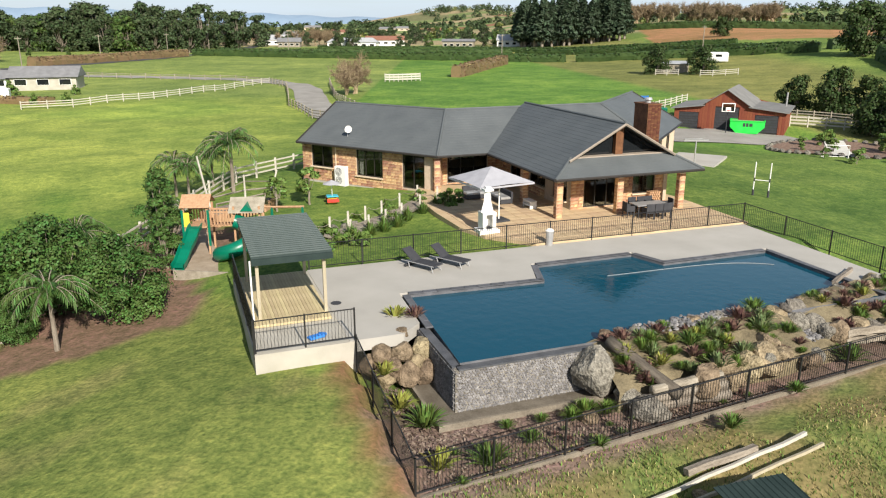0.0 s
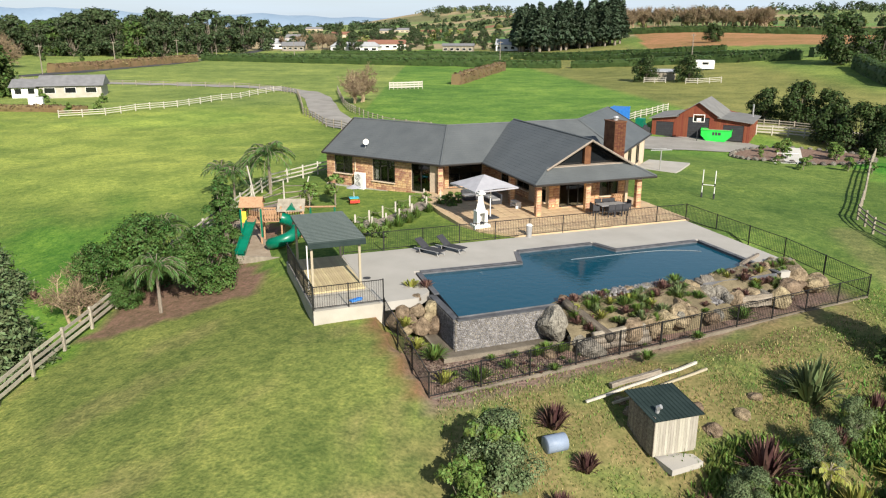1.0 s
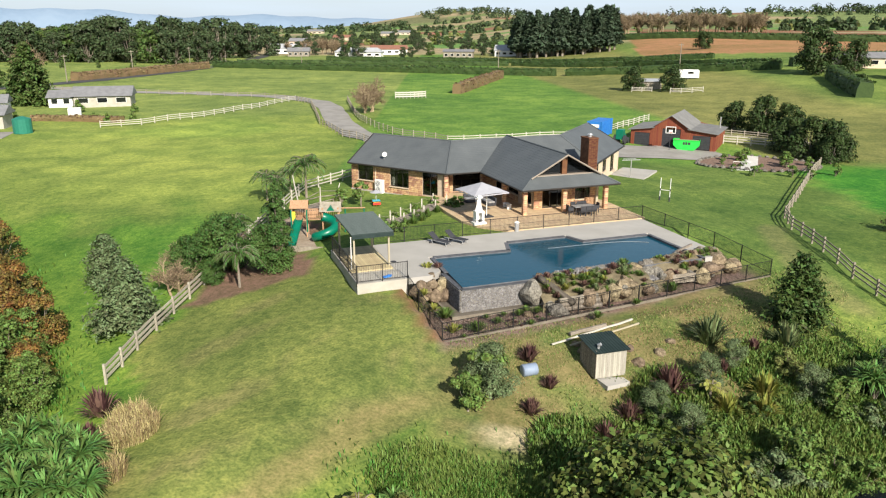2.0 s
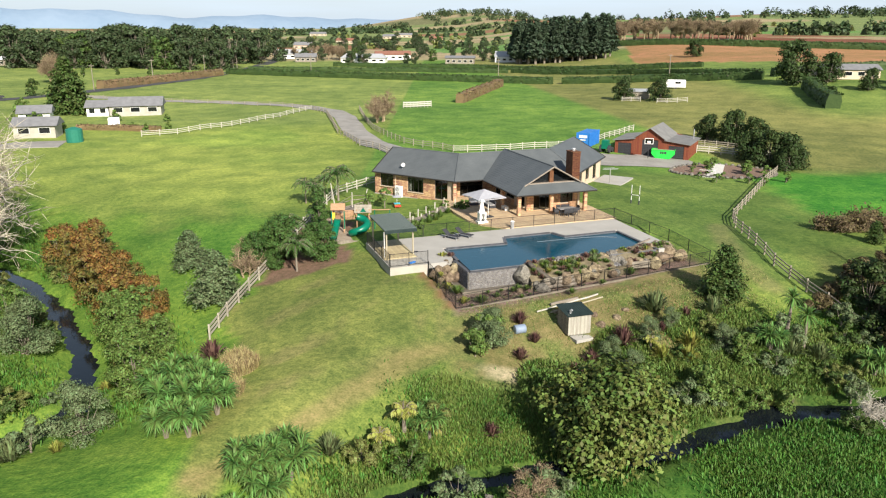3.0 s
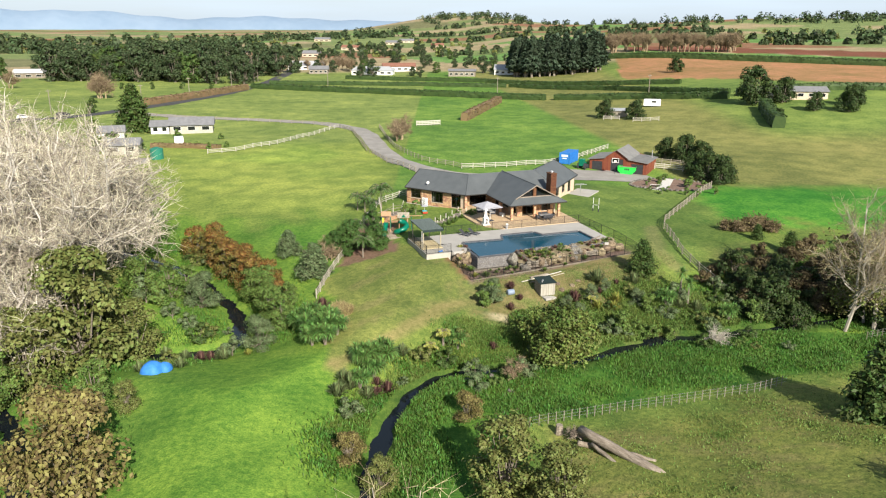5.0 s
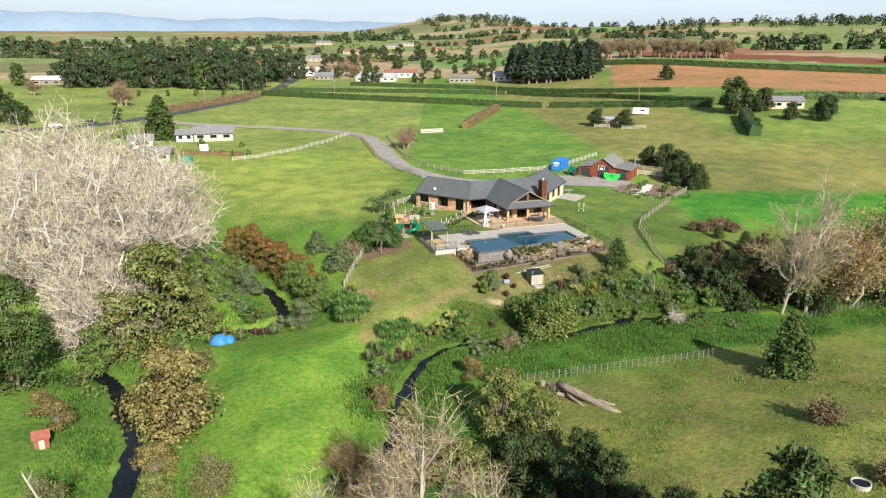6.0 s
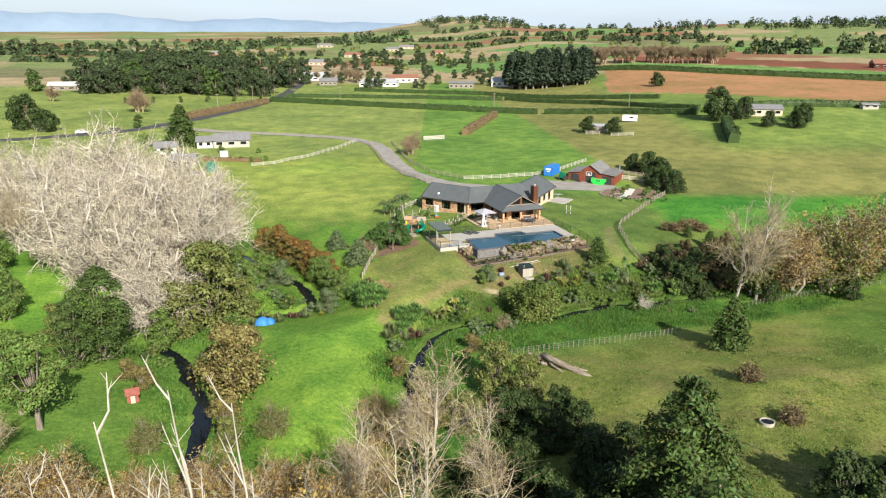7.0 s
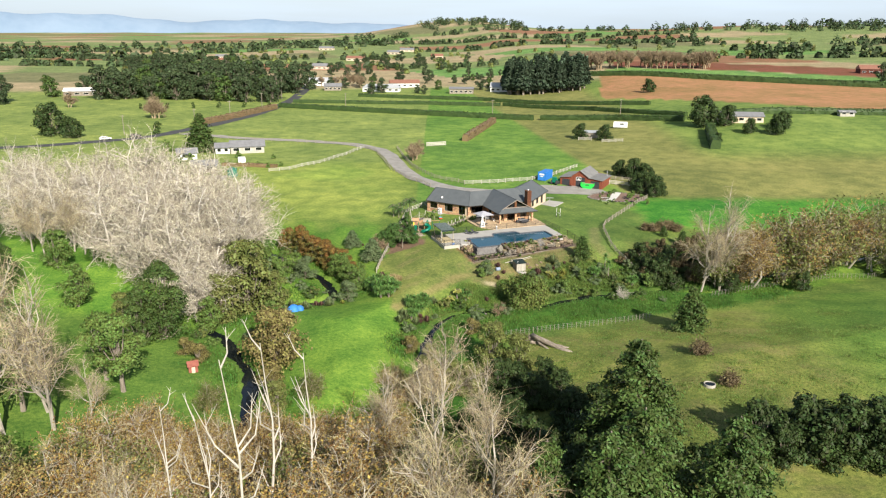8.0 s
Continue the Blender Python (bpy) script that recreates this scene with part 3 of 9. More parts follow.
    lay(step(-13, -9, x + edge) * step(8, 4, x + edge) * step(-9, -5, y + edge) * step(11, 8, y + edge) * step(1.8, 3.2, d1), (0.150, 0.205, 0.045))
    lay(lawn, (0.168, 0.202, 0.053))
    lay(0.32 * lawn * step(0.2, 1.0, wave(x, y, 6, 61) + 0.4 * wave(x, y, 2.2, 62)), (0.262, 0.204, 0.099))
    rim = to_line(x, y, [(-1.9, 12.0), (-7.3, 5.8), (-10.6, 2.0), (-12.5, -1.2), (-14.8, -4.5)])
    lay(0.65 * step(1.3, 0.3, rim + 0.4 * edge), (0.270, 0.215, 0.095))
    lay(0.9 * step(0.9, 0.25, to_line(x, y, [(-3.7, 24.6), (-0.9, 17.6)]) + 0.1 * edge), (0.230, 0.124, 0.069))
    lay(step(1.0, 0.4, np.hypot((x - 2.6) / 2.4, (y - 10.4) / 0.9) + 0.15 * edge), (0.552, 0.448, 0.288))
    # earth and bark under the shrubs
    lay(inside(x + 0.3 * edge, y + 0.3 * edge, MULCH).astype(float), (0.190, 0.124, 0.085))
    bed = step(-3.8, -3.3, u) * step(22.5, 21.5, u) * step(-12.4, -11.8, v + 0.135 * (u + 3.6) * -1 + 0.0) * step(-6.4, -6.9, v)
    lay(bed * (v > -13), (0.218, 0.153, 0.125))
    # worn track beside the east fence
    lay(0.4 * step(1.8, 0.6, to_line(x, y, [(27.2, 24), (26.5, 31), (28.5, 41)]) + 0.25 * edge), (0.253, 0.206, 0.106))
    # ploughed and sown land farther out
    soil, tan, green, lime = (0.27, 0.145, 0.08), (0.36, 0.29, 0.165), (0.185, 0.235, 0.085), (0.14, 0.26, 0.07)
    cell = np.floor((x * 0.94 + y * 0.34) / 190) * 7.13 + np.floor((y * 0.94 - x * 0.34 + 60 * np.sin(x / 300)) / 130) * 3.71
    pick = np.abs(np.sin(cell * 12.9898) * 43758.5453) % 1.0
    out = step(430, 470, y + 0.15 * np.abs(x)) * (y > 0)
    lay(out, green)
    lay(out * (pick < 0.2), soil)
    lay(out * (pick > 0.2) * (pick < 0.38), tan)
    lay(out * (pick > 0.45) * (pick < 0.58), lime)
    lay(out * (pick > 0.9), (0.179, 0.180, 0.084))
    plough = inside(x, y, [(88, 322), (140, 268), (205, 222), (420, 192), (420, 300), (300, 345), (215, 395), (118, 470)])
    lay(plough.astype(float), (0.34, 0.195, 0.088))
    lay(inside(x, y, [(118, 474), (215, 399), (300, 350), (330, 420), (240, 480), (140, 520)]).astype(float), lime)
    lay(inside(x, y, [(140, 524), (240, 484), (330, 424), (360, 520), (250, 590), (160, 620)]).astype(float), (0.196, 0.080, 0.045))
    lay(inside(x, y, [(300, 345), (420, 300), (520, 330), (430, 470), (330, 420)]).astype(float), (0.147, 0.180, 0.060))
    # everything far off pales towards the sky only by its own dry grass
    return c


gx = axis(-4700, -62, 62, 4700, 0.75, 1.036)
gy = axis(-700, -74, 66, 4750, 0.75, 1.036)
XX, YY = np.meshgrid(gx, gy)
ZZ = height(XX, YY)
pu, pv = local(XX, YY, -1.3, 29.1, 20)
ZZ = ZZ - 2.2 * ((pu > -0.9) & (pu < 18.6) & (pv < 2.0) & (pv > -7.2))
ny, nx = XX.shape
me = bpy.data.meshes.new("ground")
me.vertices.add(nx * ny)
me.vertices.foreach_set("co", np.stack([XX, YY, ZZ], -1).ravel())
idx = np.arange(nx * ny).reshape(ny, nx)
quads = np.stack([idx[:-1, :-1], idx[:-1, 1:], idx[1:, 1:], idx[1:, :-1]], -1).reshape(-1, 4)
me.loops.add(quads.size), me.polygons.add(len(quads))
me.loops.foreach_set("vertex_index", quads.ravel())
me.polygons.foreach_set("loop_start", 4 * np.arange(len(quads)))
me.polygons.foreach_set("use_smooth", np.ones(len(quads), bool))
me.materials.append(GROUND)
me.update(calc_edges=True)
col = me.color_attributes.new("cover", "FLOAT_COLOR", "POINT")
rgba = np.ones((ny, nx, 4))
rgba[..., :3] = cover(XX, YY)
col.data.foreach_set("color", rgba.ravel())
ground = tagged(new("ground", me), "rolling green pasture and mown lawn with ploughed fields beyond", "ground", kind="structure")


def ribbon(name, line, width, mat, lift, label, category, z=None, step_len=1.5, ends=1.0):
    """A strip laid along a polyline on the ground, or level at z."""
    pts = []
    for (ax, ay), (bx, by) in zip(line[:-1], line[1:]):
        n = max(1, int(math.hypot(bx - ax, by - ay) / step_len))
        pts += [(ax + (bx - ax) * i / n, ay + (by - ay) * i / n) for i in range(n)]
    pts.append(line[-1])
    p = np.array(pts)
    for _ in range(6):
        p[1:-1] = 0.25 * p[:-2] + 0.5 * p[1:-1] + 0.25 * p[2:]
    d = np.gradient(p, axis=0)
    d /= np.linalg.norm(d, axis=1, keepdims=True)
    side = np.stack([-d[:, 1], d[:, 0]], 1)
    g = Geo()
    cols = 5
    for i in range(len(p)):
        for j in range(cols):
            q = p[i] + side[i] * width * (j / (cols - 1) - 0.5)
            g.v.append((q[0], q[1], z if z is not None else ground_at(*q) + lift))
    for i in range(len(p) - 1):
        for j in range(cols - 1):
            a = i * cols + j
            g.f.append((a + cols, a + cols + 1, a + 1, a))
    ob = part(name, g, mat, smooth=True)
    return tagged(ob, label, category, kind="structure")


brook = ribbon("water", BROOK, 6.0, BROOKWATER, 0, "dark slow stream between grassy banks", "stream", z=WATER)
creek = ribbon("water", CREEK, 5.5, BROOKWATER, 0, "dark winding creek in lush grass", "stream", z=WATER)
DRIVE = [(-117, 196), (-90, 184), (-62, 177), (-42, 168), (-31, 157), (-25.5, 143), (-22, 126), (-19, 112), (-14, 98), (-6, 86), (6, 80), (20, 81), (33, 84)]
driveway = ribbon("driveway", DRIVE, 5.2, GRAVEL, 0.07, "pale grey gravel driveway curving to the house", "driveway")
yard = ribbon("yard", [(20, 84), (40, 87)], 11.0, GRAVEL, 0.09, "grey gravel yard before the barn", "yard")
ROAD = [(-420, 60), (-240, 130), (-160, 160), (-128, 183), (-113, 225), (-104, 262), (-100, 300), (-99, 350), (-104, 420), (-120, 560)]
road = ribbon("road", ROAD, 7.0, ASPHALT, 0.08, "narrow dark asphalt country road", "road", step_len=4)

# far hills on the horizon, the blue haze put into their base colour
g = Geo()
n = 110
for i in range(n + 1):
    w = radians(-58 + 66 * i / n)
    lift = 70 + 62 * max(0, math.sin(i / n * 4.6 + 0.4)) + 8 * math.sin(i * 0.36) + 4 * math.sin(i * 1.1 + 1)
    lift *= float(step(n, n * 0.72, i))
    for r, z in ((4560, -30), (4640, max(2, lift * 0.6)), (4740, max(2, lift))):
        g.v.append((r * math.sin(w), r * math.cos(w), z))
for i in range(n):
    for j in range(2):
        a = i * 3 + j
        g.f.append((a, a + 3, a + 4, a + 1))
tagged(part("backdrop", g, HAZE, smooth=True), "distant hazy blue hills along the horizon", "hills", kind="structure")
# ---------------------------------------------------------------- plants
def leafy_tree(name, seed, tall, wide, leaf, label, category="tree", count=3200, size=0.3, blobs=16, clear=0.25, lean=0.0):
    """A broadleaf tree at the origin: trunk, limbs to each clump, and a crown of clumps of leaves."""
    rng = np.random.RandomState(seed)
    top = thing(name, label, category)
    g = Geo()
    fork = Vector((lean, 0, tall * clear))
    r0 = 0.035 * tall
    g.tube([(0, 0, -0.3), (lean * 0.4, 0.05, tall * clear * 0.5), fork, fork + Vector((0, 0, tall * 0.3))], [r0, r0 * 0.8, r0 * 0.7, r0 * 0.3], 7)
    cen, rad = [], []
    for k in range(blobs):
        a, rr, h = rng.uniform(0, 6.283), math.sqrt(rng.uniform(0.02, 1)), rng.uniform(0, 1)
        prof = math.sin(math.pi * (0.18 + 0.74 * h)) ** 0.8
        c = Vector((math.cos(a) * rr * prof * wide * 0.40 + lean, math.sin(a) * rr * prof * wide * 0.40, tall * (clear + (0.93 - clear) * h)))
        cen.append(c)
        rad.append(wide * rng.uniform(0.12, 0.21) * (1.15 - 0.4 * h))
        mid = fork.lerp(c, 0.5) + Vector((0, 0, -0.04 * tall))
        g.tube([fork + Vector((0, 0, rng.uniform(0, 0.15) * tall)), mid, c], [r0 * 0.35, r0 * 0.22, r0 * 0.08], 4, False)
    part("trunk", g, BARK, top)
    cc, nn, ss = [], [], []
    per = count // blobs
    for c, r in zip(cen, rad):
        d = rng.normal(size=(per, 3))
        d /= np.linalg.norm(d, axis=1, keepdims=True)
        d[:, 2] = np.where(d[:, 2] < -0.35, -d[:, 2], d[:, 2])
        shell = r * rng.uniform(0.55, 1.12, (per, 1)) * (1 + 0.22 * np.sin(3.1 * d[:, :1] * 2 + 5 * d[:, 1:2]))
        cc.append(np.array(c) + d * shell * np.array([1, 1, 0.8]))
        nn.append(d + rng.normal(size=(per, 3)) * 0.34 + np.array([0, 0, 0.2]))
        ss.append(size * rng.uniform(0.6, 1.35, per))
    part("crown", cards("crown", LEAF[leaf], np.concatenate(cc), np.concatenate(nn), np.concatenate(ss), 0.9, rng), None, top)
    return top


def conifer(name, seed, tall, wide, leaf, label, count=3600, size=0.32, droop=0.25, base=0.06):
    rng = np.random.RandomState(seed)
    top = thing(name, label, "conifer")
    g = Geo()
    g.tube([(0, 0, -0.3), (0.1, 0, tall * 0.5), (0, 0, tall * 0.97)], [0.03 * tall, 0.017 * tall, 0.004 * tall], 7)
    cc, nn, ss = [], [], []
    limbs = 70
    for k in range(limbs):
        h = base + (0.97 - base) * (k + rng.uniform()) / limbs
        reach = wide * 0.5 * (1 - h) ** 0.75 * rng.uniform(0.65, 1.12) * (0.55 + 0.45 * min(1, (h - base + 0.04) * 6)) + 0.15
        a = k * 2.4 + rng.uniform(-0.4, 0.4)
        tip = Vector((math.cos(a) * reach, math.sin(a) * reach, h * tall - droop * reach))
        root = Vector((0, 0, h * tall))
        g.tube([root, root.lerp(tip, 0.5) + Vector((0, 0, 0.1 * reach)), tip], [0.006 * tall, 0.004 * tall, 0.001 * tall], 3, False)
        per = max(8, int(count / limbs * (0.35 + 1.3 * (1 - h))))
        s = np.sqrt(rng.uniform(0.04, 1, (per, 1)))
        p = np.array(root) + s * (np.array(tip) - np.array(root))
        p += rng.normal(size=(per, 3)) * np.array([1, 1, 0.45]) * (0.10 * reach + 0.14) + np.array([0, 0, 1]) * s * (1 - s) * 0.4 * reach
        cc.append(p)
        nn.append(np.array([math.cos(a) * 0.5, math.sin(a) * 0.5, 0.8]) + rng.normal(size=(per, 3)) * 0.5)
        ss.append(size * rng.uniform(0.6, 1.3, per))
    part("trunk", g, BARK, top)
    part("crown", cards("crown", LEAF[leaf], np.concatenate(cc), np.concatenate(nn), np.concatenate(ss), 1.2, rng), None, top)
    return top


def twig_mesh(name, mat, a, b, w):
    """Thin tapering strips from a to b, two crossing at each."""
    a, b = np.asarray(a), np.asarray(b)
    k = len(a)
    w = np.asarray(w).reshape(-1, 1)
    d = b - a
    s1 = np.cross(d, np.array([0.3, 0.2, 1.0]))
    s1 /= np.linalg.norm(s1, axis=1, keepdims=True) + 1e-9
    s2 = np.cross(d, s1)
    s2 /= np.linalg.norm(s2, axis=1, keepdims=True) + 1e-9
    v = np.concatenate([np.stack([a - s1 * w, a + s1 * w, b], 1), np.stack([a - s2 * w, a + s2 * w, b], 1)]).reshape(-1, 3)
    me = bpy.data.meshes.new(name)
    me.vertices.add(6 * k), me.loops.add(6 * k), me.polygons.add(2 * k)
    me.vertices.foreach_set("co", v.ravel())
    me.loops.foreach_set("vertex_index", np.arange(6 * k))
    me.polygons.foreach_set("loop_start", 3 * np.arange(2 * k))
    me.materials.append(mat)
    me.update(calc_edges=True)
    return me


def bare_tree(name, seed, tall, wide, label, bark, twig, twigs=3000, stems=1, leaf="", leaves=0, up=0.55, thick=0.03, twig_w=0.018, low=0.35, leaf_size=0.2):
    """A leafless tree: stems that fork four times and end in many fine twigs."""
    rng = np.random.RandomState(seed)
    top = thing(name, label, "bare tree")
    g = Geo()
    tips = []

    def grow(p, way, length, r, level):
        bend = Vector(rng.normal(size=3)) * 0.18 * length
        q = p + way * length + bend * 0.4
        g.tube([p, p.lerp(q, 0.5) + bend * 0.3, q], [r, r * 0.8, r * 0.58], 6 if level == 0 else (4 if level < 2 else 3), level == 0)
        if level == 3:
            tips.append((p.lerp(q, 0.4), way, length))
            tips.append((q, way, length))
            return
        for k in range(4 if level else 5):
            s = (0.3 if level else low) + (0.7 if level else 1 - low) * (k + rng.uniform()) / (4 if level else 5)
            out = Vector((rng.normal(), rng.normal(), rng.normal() * 0.4))
            out = (out - way * out.dot(way)).normalized()
            spread = wide / tall
            w = (way * up + out * (0.55 + 0.5 * spread) + Vector((0, 0, 0.28))).normalized()
            grow(p.lerp(q, s), w, length * rng.uniform(0.50, 0.72), r * 0.5, level + 1)
        grow(q, (way + Vector(rng.normal(size=3)) * 0.22).normalized(), length * 0.68, r * 0.6, level + 1)

    for k in range(stems):
        a = k * 2.4
        s = Vector((math.cos(a), math.sin(a), 0)) * (0.07 * wide if stems > 1 else 0)
        way = Vector((s.x * 0.14, s.y * 0.14, 1)) + Vector((rng.normal(), rng.normal(), 0)) * 0.08
        grow(Vector((s.x, s.y, -0.3)), way.normalized(), tall * 0.36, thick * tall, 0)
    part("trunk", g, bark, top)
    per = max(1, twigs // len(tips))
    p = np.array([t[0] for t in tips]).repeat(per, 0)
    w = np.array([t[1] for t in tips]).repeat(per, 0)
    ln = np.array([t[2] for t in tips]).repeat(per)[:, None]
    d = w * 0.55 + rng.normal(size=p.shape) * 0.7 + np.array([0, 0, 0.08])
    d /= np.linalg.norm(d, axis=1, keepdims=True)
    a = p + rng.normal(size=p.shape) * 0.06 * ln
    b = a + d * ln * rng.uniform(0.5, 1.1, (len(p), 1))
    m = a + (b - a) * 0.45
    b2 = m + (d + rng.normal(size=p.shape) * 0.5) * ln * 0.5
    part("twig_crown", twig_mesh("twig_crown", twig, np.concatenate([a, m]), np.concatenate([b, b2]), twig_w * np.concatenate([np.ones(len(a)), np.ones(len(a)) * 0.7])), None, top)
    if leaf:
        pick = rng.randint(0, len(b), leaves)
        part("crown", cards("crown", LEAF[leaf], b[pick] + rng.normal(size=(leaves, 3)) * 0.25, rng.normal(size=(leaves, 3)) + np.array([0, 0, 0.5]), leaf_size * rng.uniform(0.6, 1.3, leaves), 0.9, rng), None, top)
    return top


def dead_stem(name, seed, tall, label):
    """A bleached snag: one leaning stem with a few upright forks."""
    rng = np.random.RandomState(seed)
    top = thing(name, label, "bare tree")
    g = Geo()
    pts = [Vector((0.02 * tall * math.sin(k * 1.3), 0.015 * tall * math.cos(k * 0.9), tall * k / 6 - 0.3)) for k in range(7)]
    g.tube(pts, [0.0075 * tall * (1 - k / 7.4) for k in range(7)], 7)
    part("trunk", g, PALE, top)
    for k in range(7):
        i = 2 + k % 4
        p = pts[i].lerp(pts[i + 1], rng.uniform(0, 1))
        a, ln = rng.uniform(0, 6.283), tall * rng.uniform(0.1, 0.26)
        mid = p + Vector((math.cos(a), math.sin(a), 0.9)) * ln * 0.35
        end = mid + Vector((math.cos(a + 0.6) * 0.35, math.sin(a + 0.6) * 0.35, 1)) * ln * 0.7
        g = Geo().tube([p, mid, end], [0.0036 * tall, 0.0026 * tall, 0.0007 * tall], 5)
        for j in range(3):
            q = mid.lerp(end, rng.uniform(0, 0.8))
            g.tube([q, q + Vector((rng.normal() * 0.5, rng.normal() * 0.5, 0.7)) * ln * 0.35], [0.0013 * tall, 0.0004 * tall], 4)
        part("limb", g, PALE, top)
    return top


def shrub(name, seed, tall, wide, leaf, label, count=900, size=0.2, category="shrub"):
    return leafy_tree(name, seed, tall, wide, leaf, label, category, count, size, 9, 0.12)


def flax(name, seed, tall, leaf, label, count=110, category="flax", width=0.05):
    rng = np.random.RandomState(seed)
    top = thing(name, label, category)
    a = rng.uniform(0, 6.283, count)
    out = rng.uniform(0.15, 1.0, count)
    base = np.stack([np.cos(a) * 0.12 * tall, np.sin(a) * 0.12 * tall, np.full(count, -0.1)], 1)
    tip = np.stack([np.cos(a) * out * tall * 0.85, np.sin(a) * out * tall * 0.85, tall * (1.05 - 0.75 * out ** 1.6) * rng.uniform(0.75, 1.1, count)], 1)
    part("leaves", blades("leaves", LEAF[leaf], base, tip, width * rng.uniform(0.7, 1.2, count)), None, top)
    return top


def cabbage_tree(name, seed, tall, leaf, label, heads=3, spread=0.5, blade=0.9):
    rng = np.random.RandomState(seed)
    top = thing(name, label, "cabbage tree")
    g = Geo()
    b, t = [], []
    for k in range(heads):
        a = k * 6.283 / heads + rng.uniform(-0.3, 0.3)
        head = Vector((math.cos(a) * spread * tall * 0.4, math.sin(a) * spread * tall * 0.4, tall * rng.uniform(0.72, 0.9)))
        g.tube([(0, 0, -0.2), (head.x * 0.3, head.y * 0.3, tall * 0.4), head], [0.045 * tall, 0.035 * tall, 0.025 * tall], 6)
        n = 90
        d = rng.normal(size=(n, 3)) + np.array([0, 0, 0.35])
        d /= np.linalg.norm(d, axis=1, keepdims=True)
        b.append(np.repeat(np.array(head)[None], n, 0))
        t.append(np.array(head) + d * blade * rng.uniform(0.8, 1.15, (n, 1)) + np.array([0, 0, -0.15]))
    part("trunk", g, BARK, top)
    part("leaves", blades("leaves", LEAF[leaf], np.concatenate(b), np.concatenate(t), 0.05), None, top)
    return top


def palm(name, seed, tall, leaf, label, fronds=20, frond=2.6, stems=1, droop=0.6):
    rng = np.random.RandomState(seed)
    top = thing(name, label, "palm")
    g = Geo()
    b, t = [], []
    for s in range(stems):
        hx, hy = rng.normal(size=2) * 0.5 * (stems > 1)
        h = tall * (1 - 0.12 * s)
        g.tube([(hx * 0.3, hy * 0.3, -0.2), (hx * 0.6, hy * 0.6, h * 0.5), (hx, hy, h)], [0.14, 0.11, 0.09], 8)
        for k in range(fronds):
            a, el = k * 2.4 + rng.uniform(-0.2, 0.2), rng.uniform(0.1, 1.2)
            pts = []
            for i in range(9):
                s1 = i / 8
                r = frond * s1 * math.cos(el) * (1 - 0.15 * s1)
                pts.append(Vector((hx + math.cos(a) * r, hy + math.sin(a) * r, h + frond * (math.sin(el) * s1 - droop * s1 * s1))))
            g.tube(pts, [0.03 * (1 - i / 9) + 0.006 for i in range(9)], 3, False)
            side = Vector((-math.sin(a), math.cos(a), 0))
            for i in range(1, 9):
                for sg in (-1, 1):
                    for q in (0, 0.5):
                        p = pts[i - 1].lerp(pts[i], q)
                        b.append(tuple(p))
                        t.append(tuple(p + side * sg * 0.55 * (1.1 - i / 10) + (pts[i] - pts[i - 1]) * 0.8 + Vector((0, 0, -0.22))))
    part("trunk", g, BARK, top)
    part("fronds", blades("fronds", LEAF[leaf], b, t, 0.035), None, top)
    return top


def tree_fern(name, seed, tall, label, leaf="yellow"):
    return palm(name, seed, tall, leaf, label, 16, 1.3, 1, 0.55)


def put(ob, x, y, rz=0.0, scale=1.0, dz=0.0, first=False, group="", label=""):
    """Stands a copy of a thing on the ground; first: the thing itself."""
    m = pose(x, y, ground_at(x, y) + dz, 0, 0, rz)
    made = ob if first else copy_thing(ob, m)
    made.matrix_basis = m @ Matrix.Scale(scale, 4)
    if group:
        made["group"] = group
    if label:
        made["label"] = label
    return made


def plant(ob, spots, group="", seed=1):
    """Sets the thing at the first spot and copies at the others: (x, y, scale)."""
    rng = random.Random(seed)
    for k, (x, y, s) in enumerate(reversed(spots)):
        put(ob, x, y, rng.uniform(0, 360), s, 0, k == len(spots) - 1, group)


